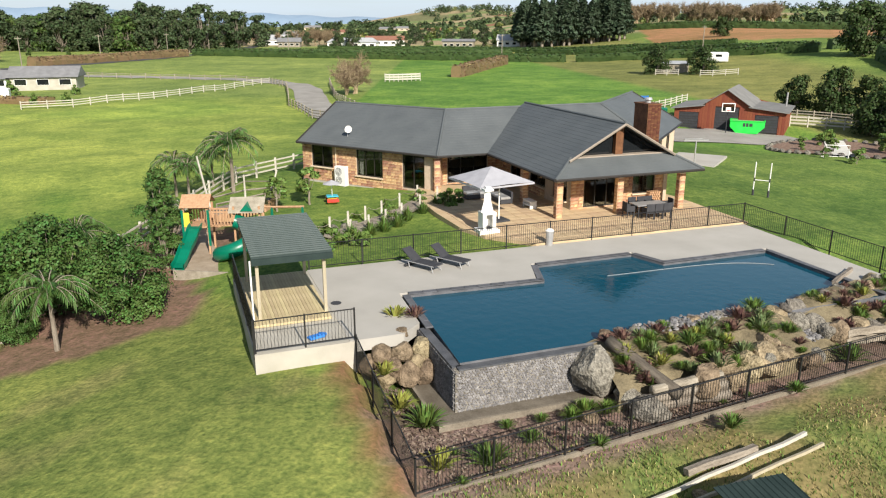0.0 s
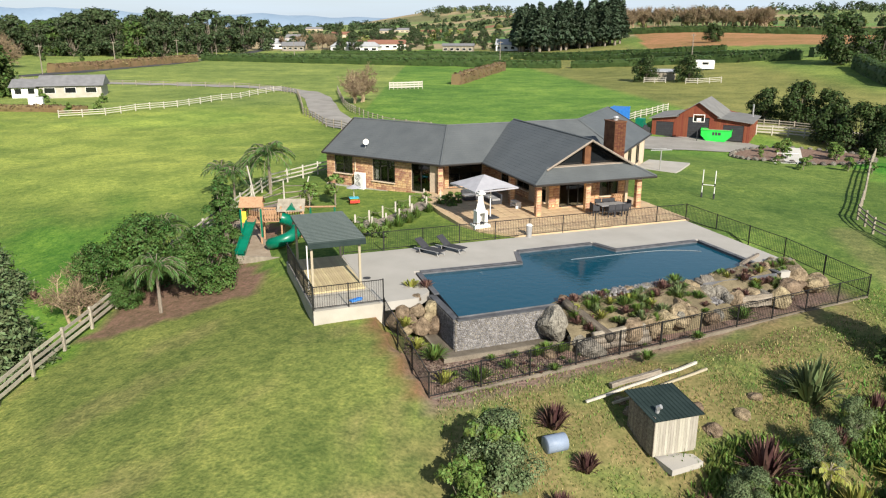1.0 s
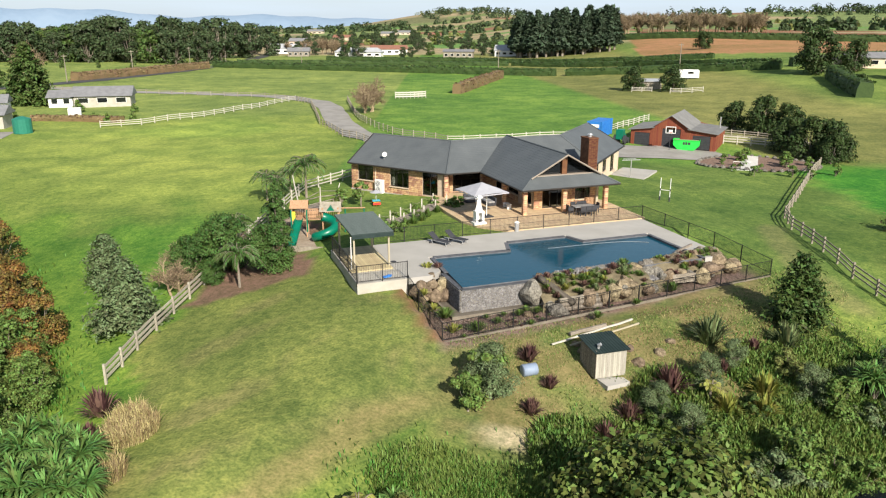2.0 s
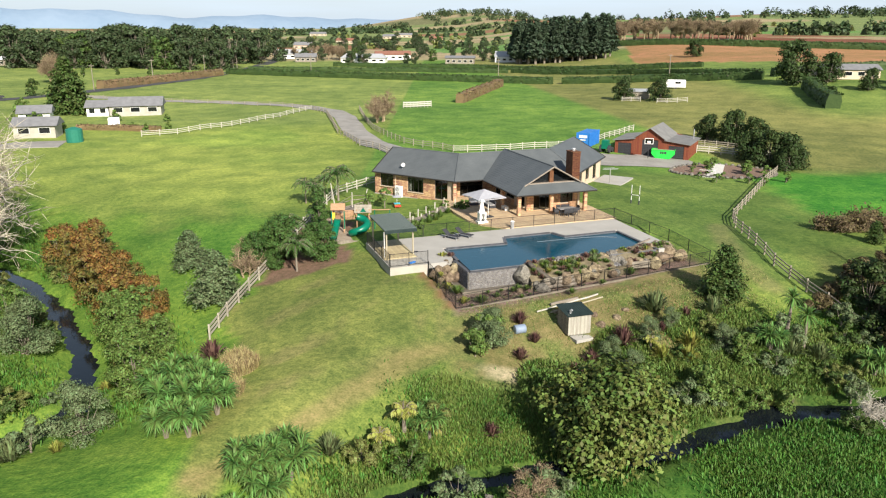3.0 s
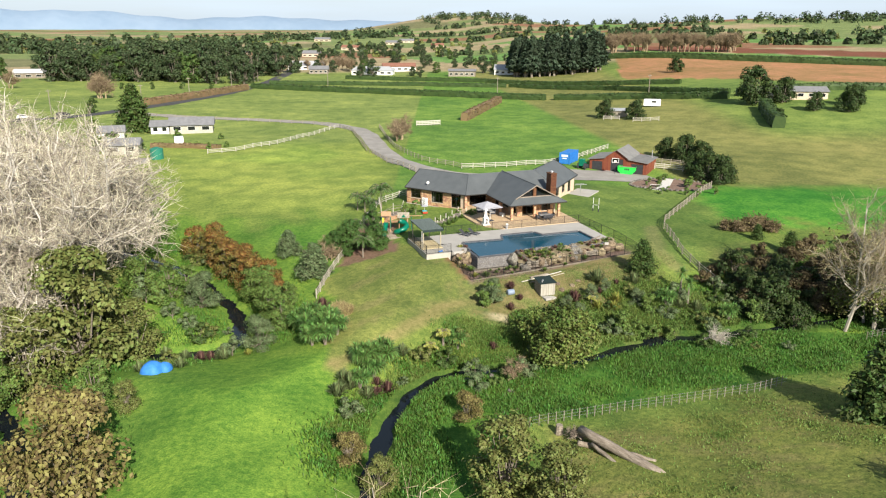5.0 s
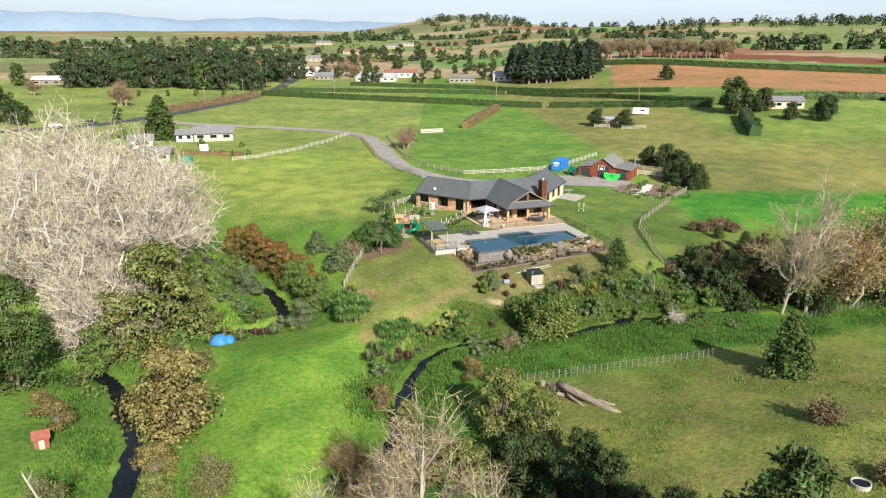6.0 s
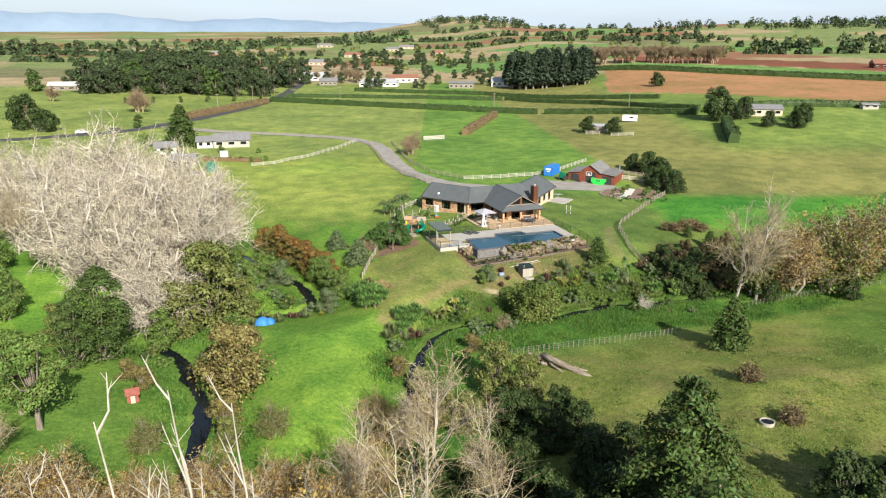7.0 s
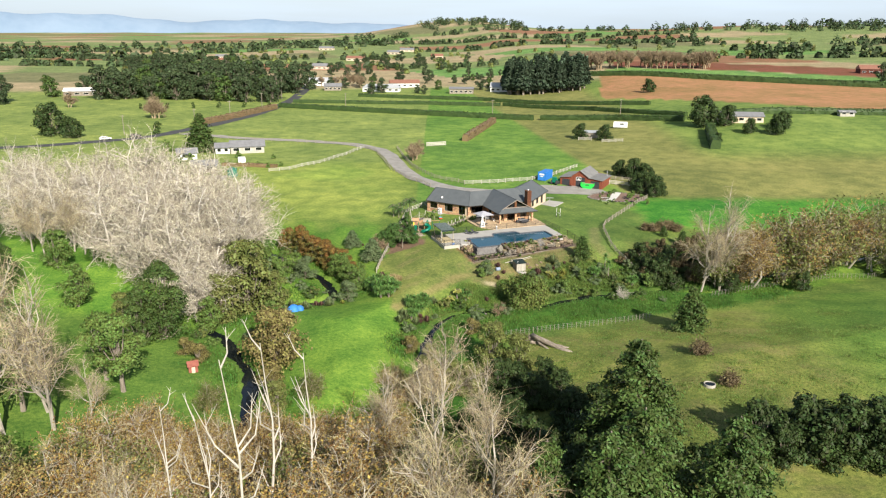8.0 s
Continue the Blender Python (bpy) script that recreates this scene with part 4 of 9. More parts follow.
def hedge(name, line, wide, tall, leaf, label, dense=14, size=0.28, step_len=2.0):
    """A clipped hedge along a line: a solid body with leaves standing out of it."""
    rng = np.random.RandomState(len(line) + int(abs(line[0][0])))
    top = thing(name, label, "hedge")
    pts = []
    for (ax, ay), (bx, by) in zip(line[:-1], line[1:]):
        n = max(1, int(math.hypot(bx - ax, by - ay) / step_len))
        pts += [(ax + (bx - ax) * i / n, ay + (by - ay) * i / n) for i in range(n)]
    pts.append(line[-1])
    p = np.array(pts, float)
    d = np.gradient(p, axis=0)
    d /= np.linalg.norm(d, axis=1, keepdims=True)
    side = np.stack([-d[:, 1], d[:, 0]], 1)
    z = height(p[:, 0], p[:, 1])
    prof = [(-0.5, -0.1), (-0.52, 0.55), (-0.40, 0.97), (0, 1.02), (0.40, 0.97), (0.52, 0.55), (0.5, -0.1)]
    g = Geo()
    k = len(prof)
    for i in range(len(p)):
        for a, h in prof:
            q = p[i] + side[i] * wide * (a + rng.uniform(-0.05, 0.05))
            g.v.append((q[0], q[1], z[i] + tall * h * rng.uniform(0.93, 1.06)))
    for i in range(len(p) - 1):
        for j in range(k - 1):
            a = i * k + j
            g.f.append((a + k, a + k + 1, a + 1, a))
    g.f += [tuple(range(k)), tuple(reversed(range((len(p) - 1) * k, len(p) * k)))]
    part("hedge_body", g, LEAF[leaf], top)
    n = int(len(p) * dense)
    i = rng.randint(0, len(p) - 1, n)
    f = rng.uniform(0, 1, (n, 1))
    q = p[i] * (1 - f) + p[i + 1] * f
    s = rng.uniform(0, 1, n)
    ang = np.pi * s
    off, up = -np.cos(ang), np.sin(ang)
    off, up = np.clip(off * 1.5, -1, 1), np.clip(up * 1.5, 0.05, 1)
    c = np.concatenate([q + side[i] * (off * wide * 0.53)[:, None], (z[i] + tall * up * rng.uniform(0.9, 1.05, n))[:, None]], 1)
    nn = np.concatenate([side[i] * off[:, None], up[:, None]], 1) + rng.normal(size=(n, 3)) * 0.5
    part("leaves", cards("leaves", LEAF[leaf], c, nn, size * rng.uniform(0.6, 1.3, n), 0.9, rng), None, top)
    return top


def tufts(name, label, leaf, spots, tall, count, seed, width=0.05, category="grass"):
    """Rank grass and reeds over patches: (x, y, radius)."""
    rng = np.random.RandomState(seed)
    soft = category == "reeds"
    area = np.array([s[2] ** 2 for s in spots])
    i = rng.choice(len(spots), count, p=area / area.sum())
    s = np.array(spots)[i]
    a, r = rng.uniform(0, 6.283, count), (np.abs(rng.normal(size=count)) * 0.75 if soft else np.sqrt(rng.uniform(0, 1, count))) * s[:, 2]
    x, y = s[:, 0] + np.cos(a) * r, s[:, 1] + np.sin(a) * r
    keep = (to_line(x, y, BROOK) > 1.15) & (to_line(x, y, CREEK) > 1.6) & (np.hypot((x - 22.6) / 4.4, (y - 7.3) / 1.8) > 0.9)
    x, y = x[keep], y[keep]
    base = np.stack([x, y, height(x, y) - 0.05], 1)
    k = len(x)
    t = tall * rng.uniform(0.5, 1.15, k)
    tip = base + np.stack([rng.normal(size=k) * 0.35 * t, rng.normal(size=k) * 0.35 * t, t], 1)
    ob = new(name, blades(name, LEAF[leaf], base, tip, width * rng.uniform(0.7, 1.5, k)))
    return tagged(ob, label, category, kind="stuff")
# ---------------------------------------------------------------- the house
def offset(line, d):
    """A polyline moved d to its left, mitred."""
    out = []
    for i, p in enumerate(line):
        ways = []
        for a, b in ((i - 1, i), (i, i + 1)):
            if a >= 0 and b < len(line):
                w = Vector((line[b][0] - line[a][0], line[b][1] - line[a][1])).normalized()
                ways.append(Vector((-w.y, w.x)))
        n = sum(ways, Vector((0, 0))).normalized()
        out.append((p[0] + n.x * d / n.dot(ways[0]), p[1] + n.y * d / n.dot(ways[0])))
    return out


def see_through():
    """Window glass: clear, with a gloss that grows at a slant."""
    m = bpy.data.materials.new("clear glass")
    m.use_nodes = True
    n, l = m.node_tree.nodes, m.node_tree.links
    a, b, s, f = n.new("ShaderNodeBsdfTransparent"), n.new("ShaderNodeBsdfGlossy"), n.new("ShaderNodeMixShader"), n.new("ShaderNodeFresnel")
    a.inputs[0].default_value = (0.55, 0.58, 0.58, 1)
    b.inputs["Roughness"].default_value = 0.02
    l.new(f.outputs[0], s.inputs[0]), l.new(a.outputs[0], s.inputs[1]), l.new(b.outputs[0], s.inputs[2])
    l.new(s.outputs[0], n["Material Output"].inputs[0])
    return m


CLEAR = see_through()
_stones = {}


def stone_mesh(w, h, d, mat):
    key = (round(w, 2), round(h, 2), mat.name)
    if key not in _stones:
        g = Geo()
        g.hull_box(pose(0, 0, 0, 90), w / 2, h / 2, d / 2, 0.012)
        _stones[key] = g.mesh("stone", mat)
    return _stones[key]


def wall_run(parent, p0, p1, z0, z1, holes=(), thick=0.25, mat=None, stones=None, name="wall", stone_mat=None, rows=0.2, seed=1, budget=300, sill=True):
    """A wall from p0 to p1 (its outer face on the right-hand side), pierced by holes (from, to, low, high, kind)."""
    mat = mat or MORTAR
    a, b = Vector(p0), Vector(p1)
    run = (b - a).length
    way = (b - a) / run
    rz = math.degrees(math.atan2(way.y, way.x))
    body = new(name)
    body.matrix_basis = pose(a.x, a.y, 0, 0, 0, rz)
    g = Geo()
    cuts = sorted(holes)
    at = 0.0
    spans = []
    for h in cuts:
        if h[0] > at:
            spans.append((at, h[0], z0, z1))
        if h[2] > z0 + 0.01:
            spans.append((h[0], h[1], z0, h[2]))
        if h[3] < z1 - 0.01:
            spans.append((h[0], h[1], h[3], z1))
        at = h[1]
    if at < run:
        spans.append((at, run, z0, z1))
    g.panel([0, run] + [h[k] for h in cuts for k in (0, 1)], [z0, z1] + [min(max(h[k], z0), z1) for h in cuts for k in (2, 3)],
            lambda x, z: not any(h[0] < x < h[1] and h[2] < z < h[3] for h in cuts), 0, thick)
    w = part(name, g, mat, parent)
    w.matrix_basis = body.matrix_basis.copy()
    bpy.data.objects.remove(body)
    if stone_mat:
        rng = random.Random(seed)
        made = 0
        for s0, s1, lo, hi in spans:
            z, odd = lo + 0.02, False
            while z + rows * 0.6 < hi and made < budget:
                x = s0 + 0.015
                while x < s1 - 0.08 and made < budget:
                    ln = rng.choice((0.25, 0.35, 0.45, 0.55))
                    ln = min(ln, s1 - 0.015 - x)
                    if ln > 0.06:
                        st = new("stone", stone_mesh(ln - 0.02, min(rows, hi - z) - 0.02, 0.06, stone_mat))
                        st.parent = w
                        st.matrix_basis = pose(x + ln / 2, -0.012 + rng.uniform(-0.008, 0.008), z + min(rows, hi - z) / 2)
                        made += 1
                    x += ln
                z += rows
                odd = not odd
    for s0, s1, lo, hi, kind in cuts:
        if kind == "open":
            continue
        bw, bh = s1 - s0, hi - lo
        f = Geo()
        n = max(1, round(bw / 0.9))
        bars = [-bw / 2 + bw * k / n for k in range(1, n)]
        f.panel([-bw / 2, -bw / 2 + 0.06, bw / 2 - 0.06, bw / 2] + [q + e for q in bars for e in (-0.025, 0.025)], [-bh / 2, -bh / 2 + 0.06, bh / 2 - 0.06, bh / 2],
                lambda x, z: abs(x) > bw / 2 - 0.06 or abs(z) > bh / 2 - 0.06 or any(abs(x - q) < 0.025 for q in bars), -0.04, 0.04)
        win = part("door" if kind == "door" else "window", f, DARKFRAME, parent)
        win.matrix_basis = w.matrix_basis @ pose((s0 + s1) / 2, 0.09, (lo + hi) / 2)
        for k in range(n):
            pane = part("pane", Geo().box((-bw / 2 + bw * (k + 0.5) / n, 0.01, 0), (bw / n - 0.06, 0.008, bh - 0.12)), CLEAR, win)
            pane.visible_shadow = False
        if kind == "curtain":
            c = Geo()
            for sx in (-1, 1):
                for k in range(5):
                    c.box((sx * (bw / 2 - 0.1 - 0.07 * k), 0.22 + 0.02 * (k % 2), 0), (0.075, 0.03, bh - 0.1))
            part("curtain", c, CURTAIN, win)
        if sill and kind != "door":
            part("sill", Geo().box((0, -0.16, -bh / 2 - 0.035), (bw + 0.12, 0.2, 0.07)), CREAM, win)
    return w


def pillar(parent, u, v, z0, z1, wide=0.36):
    p = part("pillar", Geo().box((0, 0, (z0 + z1) / 2), (wide, wide, z1 - z0)), CREAM, parent)
    p.matrix_basis = pose(u, v, 0)
    for k in range(int((z1 - z0) / 0.2)):
        for q, (dx, dy, rz) in enumerate(((0, -wide / 2, 0), (wide / 2, 0, 90), (-wide / 2, 0, -90))):
            st = new("stone", stone_mesh(wide - 0.02, 0.18, 0.05, BRICK))
            st.parent = p
            st.matrix_basis = pose(dx, dy, z0 + 0.1 + 0.2 * k, 0, 0, rz)
    return p


house = thing("house", "single-storey tan stone house with charcoal hipped and gabled roofs", "house", (6.2, 40.4, 0), 20)
EAVE, RIDGE, HALF, FLOOR = 2.5, 5.0, 4.6, 0.15
way_w = (math.cos(radians(127.6)), math.sin(radians(127.6)))
KINK = (-3.53, 9.55)
eaves = [(KINK[0] + 12.3 * way_w[0], KINK[1] + 12.3 * way_w[1]), KINK, (13.2, 9.55), (22.8, 19.1)]
ridge_line, back = offset(eaves, HALF), offset(eaves, 2 * HALF)
g, caps, fas = Geo(), Geo(), []
for i in range(3):
    s0, s1, r0, r1, n0, n1 = eaves[i], eaves[i + 1], ridge_line[i], ridge_line[i + 1], back[i], back[i + 1]
    for e0, e1, q0, q1 in ((s0, s1, r0, r1), (n1, n0, r1, r0)):
        rows = 18
        for k in range(rows):
            a, b = k / rows, (k + 1) / rows
            mix = lambda p, q, s, z: (p[0] + (q[0] - p[0]) * s, p[1] + (q[1] - p[1]) * s, z)
            za, zb = EAVE + (RIDGE - EAVE) * a, EAVE + (RIDGE - EAVE) * b
            g.poly([mix(e0, q0, a, za + 0.009), mix(e1, q1, a, za + 0.009), mix(e1, q1, b, zb), mix(e0, q0, b, zb)])
            g.poly([mix(e0, q0, a, za), mix(e1, q1, a, za), mix(e1, q1, a, za + 0.009), mix(e0, q0, a, za + 0.009)])
        g.poly([(*e1, EAVE - 0.05), (*e0, EAVE - 0.05), (*q0, RIDGE - 0.09), (*q1, RIDGE - 0.09)])
        fas.append(Geo().tube([(*e0, EAVE - 0.02), (*e1, EAVE - 0.02)], [0.085, 0.085], 6))
    caps.tube([(*r0, RIDGE), (*r1, RIDGE)], [0.09, 0.09], 6)
for i in (1, 2):
    caps.tube([(*eaves[i], EAVE + 0.03), (*ridge_line[i], RIDGE)], [0.09, 0.09], 6)
    caps.tube([(*back[i], EAVE + 0.03), (*ridge_line[i], RIDGE)], [0.09, 0.09], 6)
for i in (0, 3):
    for e in (eaves[i], back[i]):
        fas.append(Geo().tube([(*e, EAVE), (*ridge_line[i], RIDGE)], [0.08, 0.08], 6))
roof = part("roof", g, ROOF, house)
part("ridge_cap", caps, ROOF, roof)
for run in fas:
    part("gutter", run, FASCIA, roof)

# the pavilion towards the pool: a gable over a hipped skirt
PW, PR, GV, GZ = 9.9, 5.28, 1.35, 3.42
mid = PW / 2
slope = (PR - EAVE) / mid
gl, gr = (GZ - EAVE) / slope, PW - (GZ - EAVE) / slope
VB = 9.55 + HALF
g, fas = Geo(), []
for side in (0, 1):
    e, hipx, sx = (0, gl, 1) if side == 0 else (PW, gr, -1)
    rows = 18
    for k in range(rows):
        a, b = k / rows, (k + 1) / rows
        z = lambda s: EAVE + (PR - EAVE) * s
        x = lambda s: e + sx * mid * s
        front = lambda s: GV * min(1, z(s) - EAVE) / (GZ - EAVE) if z(s) < GZ else GV - 0.35
        q = [(x(a), front(a), z(a) + 0.009), (x(a), VB, z(a) + 0.009), (x(b), VB, z(b)), (x(b), front(b), z(b))]
        lip = [(x(a), front(a), z(a)), (x(a), VB, z(a)), (x(a), VB, z(a) + 0.009), (x(a), front(a), z(a) + 0.009)]
        g.poly(q if side else q[::-1])
        g.poly(lip)
    fas.append(Geo().tube([(e, 0, EAVE - 0.02), (e, 9.5 if side == 0 else 9.55, EAVE - 0.02)], [0.085, 0.085], 6))
rows = 7
for k in range(rows):
    a, b = k / rows, (k + 1) / rows
    z = lambda s: EAVE + (GZ - EAVE) * s
    g.poly([(gl * a, GV * a, z(a) + 0.009), (PW - gl * a, GV * a, z(a) + 0.009), (PW - gl * b, GV * b, z(b)), (gl * b, GV * b, z(b))])
    g.poly([(gl * a, GV * a, z(a)), (PW - gl * a, GV * a, z(a)), (PW - gl * a, GV * a, z(a) + 0.009), (gl * a, GV * a, z(a) + 0.009)])
fas.append(Geo().tube([(0, 0, EAVE - 0.02), (PW, 0, EAVE - 0.02)], [0.085, 0.085], 6))
pav_roof = part("roof", g, ROOF, house)
for run in fas:
    part("gutter", run, FASCIA, pav_roof)
caps = Geo()
caps.tube([(mid, GV - 0.35, PR), (mid, VB, PR)], [0.09, 0.09], 6)
for e, q in ((0, gl), (PW, gr)):
    caps.tube([(e, 0, EAVE + 0.03), (q, GV, GZ + 0.02)], [0.09, 0.09], 6)
part("ridge_cap", caps, ROOF, pav_roof)
barge = Geo()
for q in (gl, gr):
    barge.tube([(q + (-0.25 if q < mid else 0.25), GV - 0.36, GZ - 0.12), (mid, GV - 0.36, PR - 0.03)], [0.07, 0.07], 4)
part("barge_board", barge, BARGE, pav_roof, "pale barge boards of the gable")
part("soffit", Geo().box((mid, 1.25, EAVE - 0.09), (PW - 0.1, 2.4, 0.04)).box((0.85, 5.9, EAVE - 0.09), (1.6, 6.8, 0.04)), CREAM, pav_roof)
# the gable: dark panes either side of a brick pier
part("gable_pier", Geo().box((mid, GV + 0.35, (GZ + PR) / 2 - 0.1), (0.5, 0.3, PR - GZ - 0.15)), REDBRICK, house, "brick pier in the gable")
part("gable_panes", Geo().poly([(gl + 0.1, GV + 0.55, GZ - 0.05), (gr - 0.1, GV + 0.55, GZ - 0.05), (mid, GV + 0.55, PR - 0.1)]), GLASS, house, "dark glazed gable")
part("gable_sill", Geo().box((mid, GV + 0.2, GZ), (gr - gl - 0.2, 0.5, 0.06)), BARGE, house)

# walls
front = offset(eaves, 0.6)
rear = offset(eaves, 2 * HALF - 0.6)
ww = (Vector(front[1]) - Vector(front[0])).length
wall_run(house, front[0], front[1], -0.7, EAVE, [(0.9, 2.9, 0.75, 2.3, "window"), (5.1, 7.4, 0.45, 2.3, "curtain"), (9.1, 10.9, 0.0, 2.3, "door")], stone_mat=BRICK, seed=3, budget=300)
part("plinth", Geo().box((0, 0, 0), (ww, 0.3, 0.14)), PALECONC, house).matrix_basis = pose((front[0][0] + front[1][0]) / 2, (front[0][1] + front[1][1]) / 2, -0.36, 0, 0, -52.4)
inner = offset(eaves, 2.6)
wall_run(house, inner[1], (2.4, inner[1][1]), 0, EAVE, [(0.4, 3.4, FLOOR, 2.25, "door")], stone_mat=BRICK, seed=4, budget=60)
wall_run(house, front[1], inner[1], 0, EAVE, (), mat=MORTAR, stone_mat=BRICK, seed=5, budget=60)
wall_run(house, (2.4, inner[1][1]), (2.4, 2.5), 0, EAVE, [(1.2, 3.0, FLOOR, 2.25, "door"), (4.2, 6.4, 0.8, 2.25, "window"), (7.4, 9.2, 0.5, 2.25, "window")], stone_mat=BRICK, seed=6, budget=120)
wall_run(house, (2.4, 2.5), (9.2, 2.5), 0, EAVE, [(0.9, 3.3, FLOOR, 2.3, "door"), (4.3, 5.9, 0.75, 2.3, "curtain"), (6.5, 6.8, FLOOR, 2.3, "open")], stone_mat=BRICK, seed=7, budget=160)
wall_run(house, (9.2, 2.5), (9.2, 9.6), 0, EAVE, [(1.5, 3.4, 0.7, 2.2, "window")], stone_mat=BRICK, seed=8, budget=60)
wall_run(house, (9.2, front[2][1]), front[2], -0.3, EAVE, [(1.0, 2.6, 0.7, 2.2, "window")], mat=CREAM)
wall_run(house, front[2], front[3], -1.0, EAVE, [(1.5, 3.4, 0.6, 2.2, "window"), (5.2, 7.0, 0.6, 2.2, "window"), (9.0, 10.8, 0.0, 2.2, "door")], mat=CREAM)
wall_run(house, front[3], rear[3], -1.2, EAVE, [(3.0, 5.0, 0.6, 2.2, "window")], mat=CREAM)
for i in (3, 2, 1):
    wall_run(house, rear[i], rear[i - 1], -1.0, EAVE, [(3, 5, 0.7, 2.1, "window"), (7, 9, 0.7, 2.1, "window")], mat=CREAM)
wall_run(house, rear[0], front[0], -0.7, EAVE, (), stone_mat=BRICK, seed=9, budget=60)
for i in (0, 3):
    q = [(*eaves[i], EAVE), (*back[i], EAVE), (*ridge_line[i], RIDGE - 0.05)]
    part("gable_wall", Geo().poly(q if i else q[::-1]), CREAM, house)
# floor slabs coloured near black, the rooms' shade put into the material
part("floor_slab", Geo().prism(offset(front, 0.1) + list(reversed(offset(rear, -0.1))), -0.3, 0.05), ROOMSHADE, house)
part("floor_slab", Geo().box((5.8, 6.2, -0.08), (6.6, 7.2, 0.3)), ROOMSHADE, house)
for u, v in ((0.66, 0.8), (4.63, 0.8), (8.85, 0.7), (0.66, 5.2)):
    pillar(house, u, v, 0.0, EAVE - 0.1)
pillar(house, KINK[0] + 0.15, KINK[1] + 0.55, -0.3, EAVE - 0.1)
part("downpipe", Geo().tube([(front[0][0] * 0.73 + front[1][0] * 0.27 - 0.06, front[0][1] * 0.73 + front[1][1] * 0.27 - 0.08, -0.4), (front[0][0] * 0.73 + front[1][0] * 0.27 - 0.06, front[0][1] * 0.73 + front[1][1] * 0.27 - 0.08, EAVE)], [0.04, 0.04], 6), CREAM, house)

# chimney of red brick
stack = part("chimney", Geo().box((0, 0, 2.75), (1.05, 1.6, 5.5)).box((0, 0, 5.55), (1.15, 1.7, 0.1)), REDBRICK, house, "tall red brick chimney")
stack.matrix_basis = pose(11.4, 8.2, 0)
for k in range(32):
    for j in range(4):
        st = new("brick", stone_mesh(0.235, 0.075, 0.03, REDBRICK))
        st.parent = stack
        st.matrix_basis = pose(-0.5 + 0.125 + 0.25 * j, -0.81, 2.65 + 0.09 * k)
part("chimney_cowl", Geo().tube([(0, 0, 5.55), (0, 0, 5.8)], [0.2, 0.2], 10).tube([(0, 0, 5.82), (0, 0, 5.95)], [0.3, 0.22], 10), GREYMETAL, stack)

# satellite dish on the west roof
way = (Vector(eaves[0]) - Vector(eaves[1])).normalized()
nrm = Vector((way.y, -way.x)) * 1.0
pos = Vector(eaves[1]) + way * 8.3 + nrm * 1.05
dish = thing("satellite_dish", "round white satellite dish on the charcoal roof", "satellite dish")
dish.matrix_basis = pose(6.2, 40.4, 0, 0, 0, 20) @ pose(pos.x, pos.y, EAVE + 1.05 / HALF * (RIDGE - EAVE))
g = Geo()
rings = [(0.0, 0.045), (0.11, 0.033), (0.2, 0.008), (0.26, -0.03)]
for r, h in rings:
    for s in range(14):
        a = 6.283 * s / 14
        g.v.append((r * math.cos(a), -0.25 + h, 0.55 + r * math.sin(a)))
for i in range(3):
    for s in range(14):
        g.f.append((i * 14 + s, i * 14 + (s + 1) % 14, (i + 1) * 14 + (s + 1) % 14, (i + 1) * 14 + s))
part("reflector", g, WHITE, dish)
part("bracket", Geo().tube([(0, 0, -0.1), (0, 0, 0.4), (0, -0.18, 0.55)], [0.03, 0.03, 0.03], 6).tube([(0, -0.2, 0.3), (0, -0.62, 0.55)], [0.015, 0.015], 5), GREYMETAL, dish)

# heat pump on the west wall
u = Vector(front[0]).lerp(Vector(front[1]), 0.33)
hp = thing("heat_pump", "white heat pump with two fans on the stone wall", "heat pump")
hp.matrix_basis = pose(6.2, 40.4, 0, 0, 0, 20) @ pose(u.x, u.y, -0.38, 0, 0, -52.4) @ pose(0, -0.35, 0)
part("casing", Geo().box((0, 0, 0.72), (0.95, 0.38, 1.4), cut=0.03), WHITE, hp)
for z in (0.4, 1.03):
    g = Geo()
    for k in range(4):
        r = 0.08 + 0.065 * k
        pts = [(-0.1 + r * math.cos(a), -0.2, z + r * math.sin(a)) for a in np.linspace(0, 6.283, 17)]
        g.tube(pts, [0.012] * 17, 4, False)
    part("fan_guard", g, CHARCOAL, hp)
part("foot", Geo().box((-0.35, 0, 0.0), (0.08, 0.4, 0.08)).box((0.35, 0, 0), (0.08, 0.4, 0.08)), GREYMETAL, hp)
# ---------------------------------------------------------------- pool, decks and fences
PF = pose(-1.3, 29.1, 0, 0, 0, 20)


def pw(u, v):
    q = PF @ Vector((u, v, 0))
    return q.x, q.y


def in_frame(ob, m=None):
    ob.matrix_basis = PF if m is None else PF @ m
    return ob


POOL = [(-0.5, -6.8), (18.4, -6.8), (18.4, 0), (12.4, 0), (11.8, 1.75), (6.7, 1.75), (6.0, -0.3), (-0.1, 0)]
pool = thing("swimming_pool", "dark blue infinity pool with grey stone coping", "pool")
pool.matrix_basis = PF
part("water", Geo().poly([(x, y, -0.13) for x, y in POOL]), POOLWATER, pool, "still dark blue water")
walls = Geo()
n = len(POOL)
for i in range(n):
    (ax, ay), (bx, by) = POOL[i], POOL[(i + 1) % n]
    walls.poly([(ax, ay, 0), (bx, by, 0), (bx, by, -1.7), (ax, ay, -1.7)])
part("basin", walls, COPING, pool)
rng = random.Random(5)
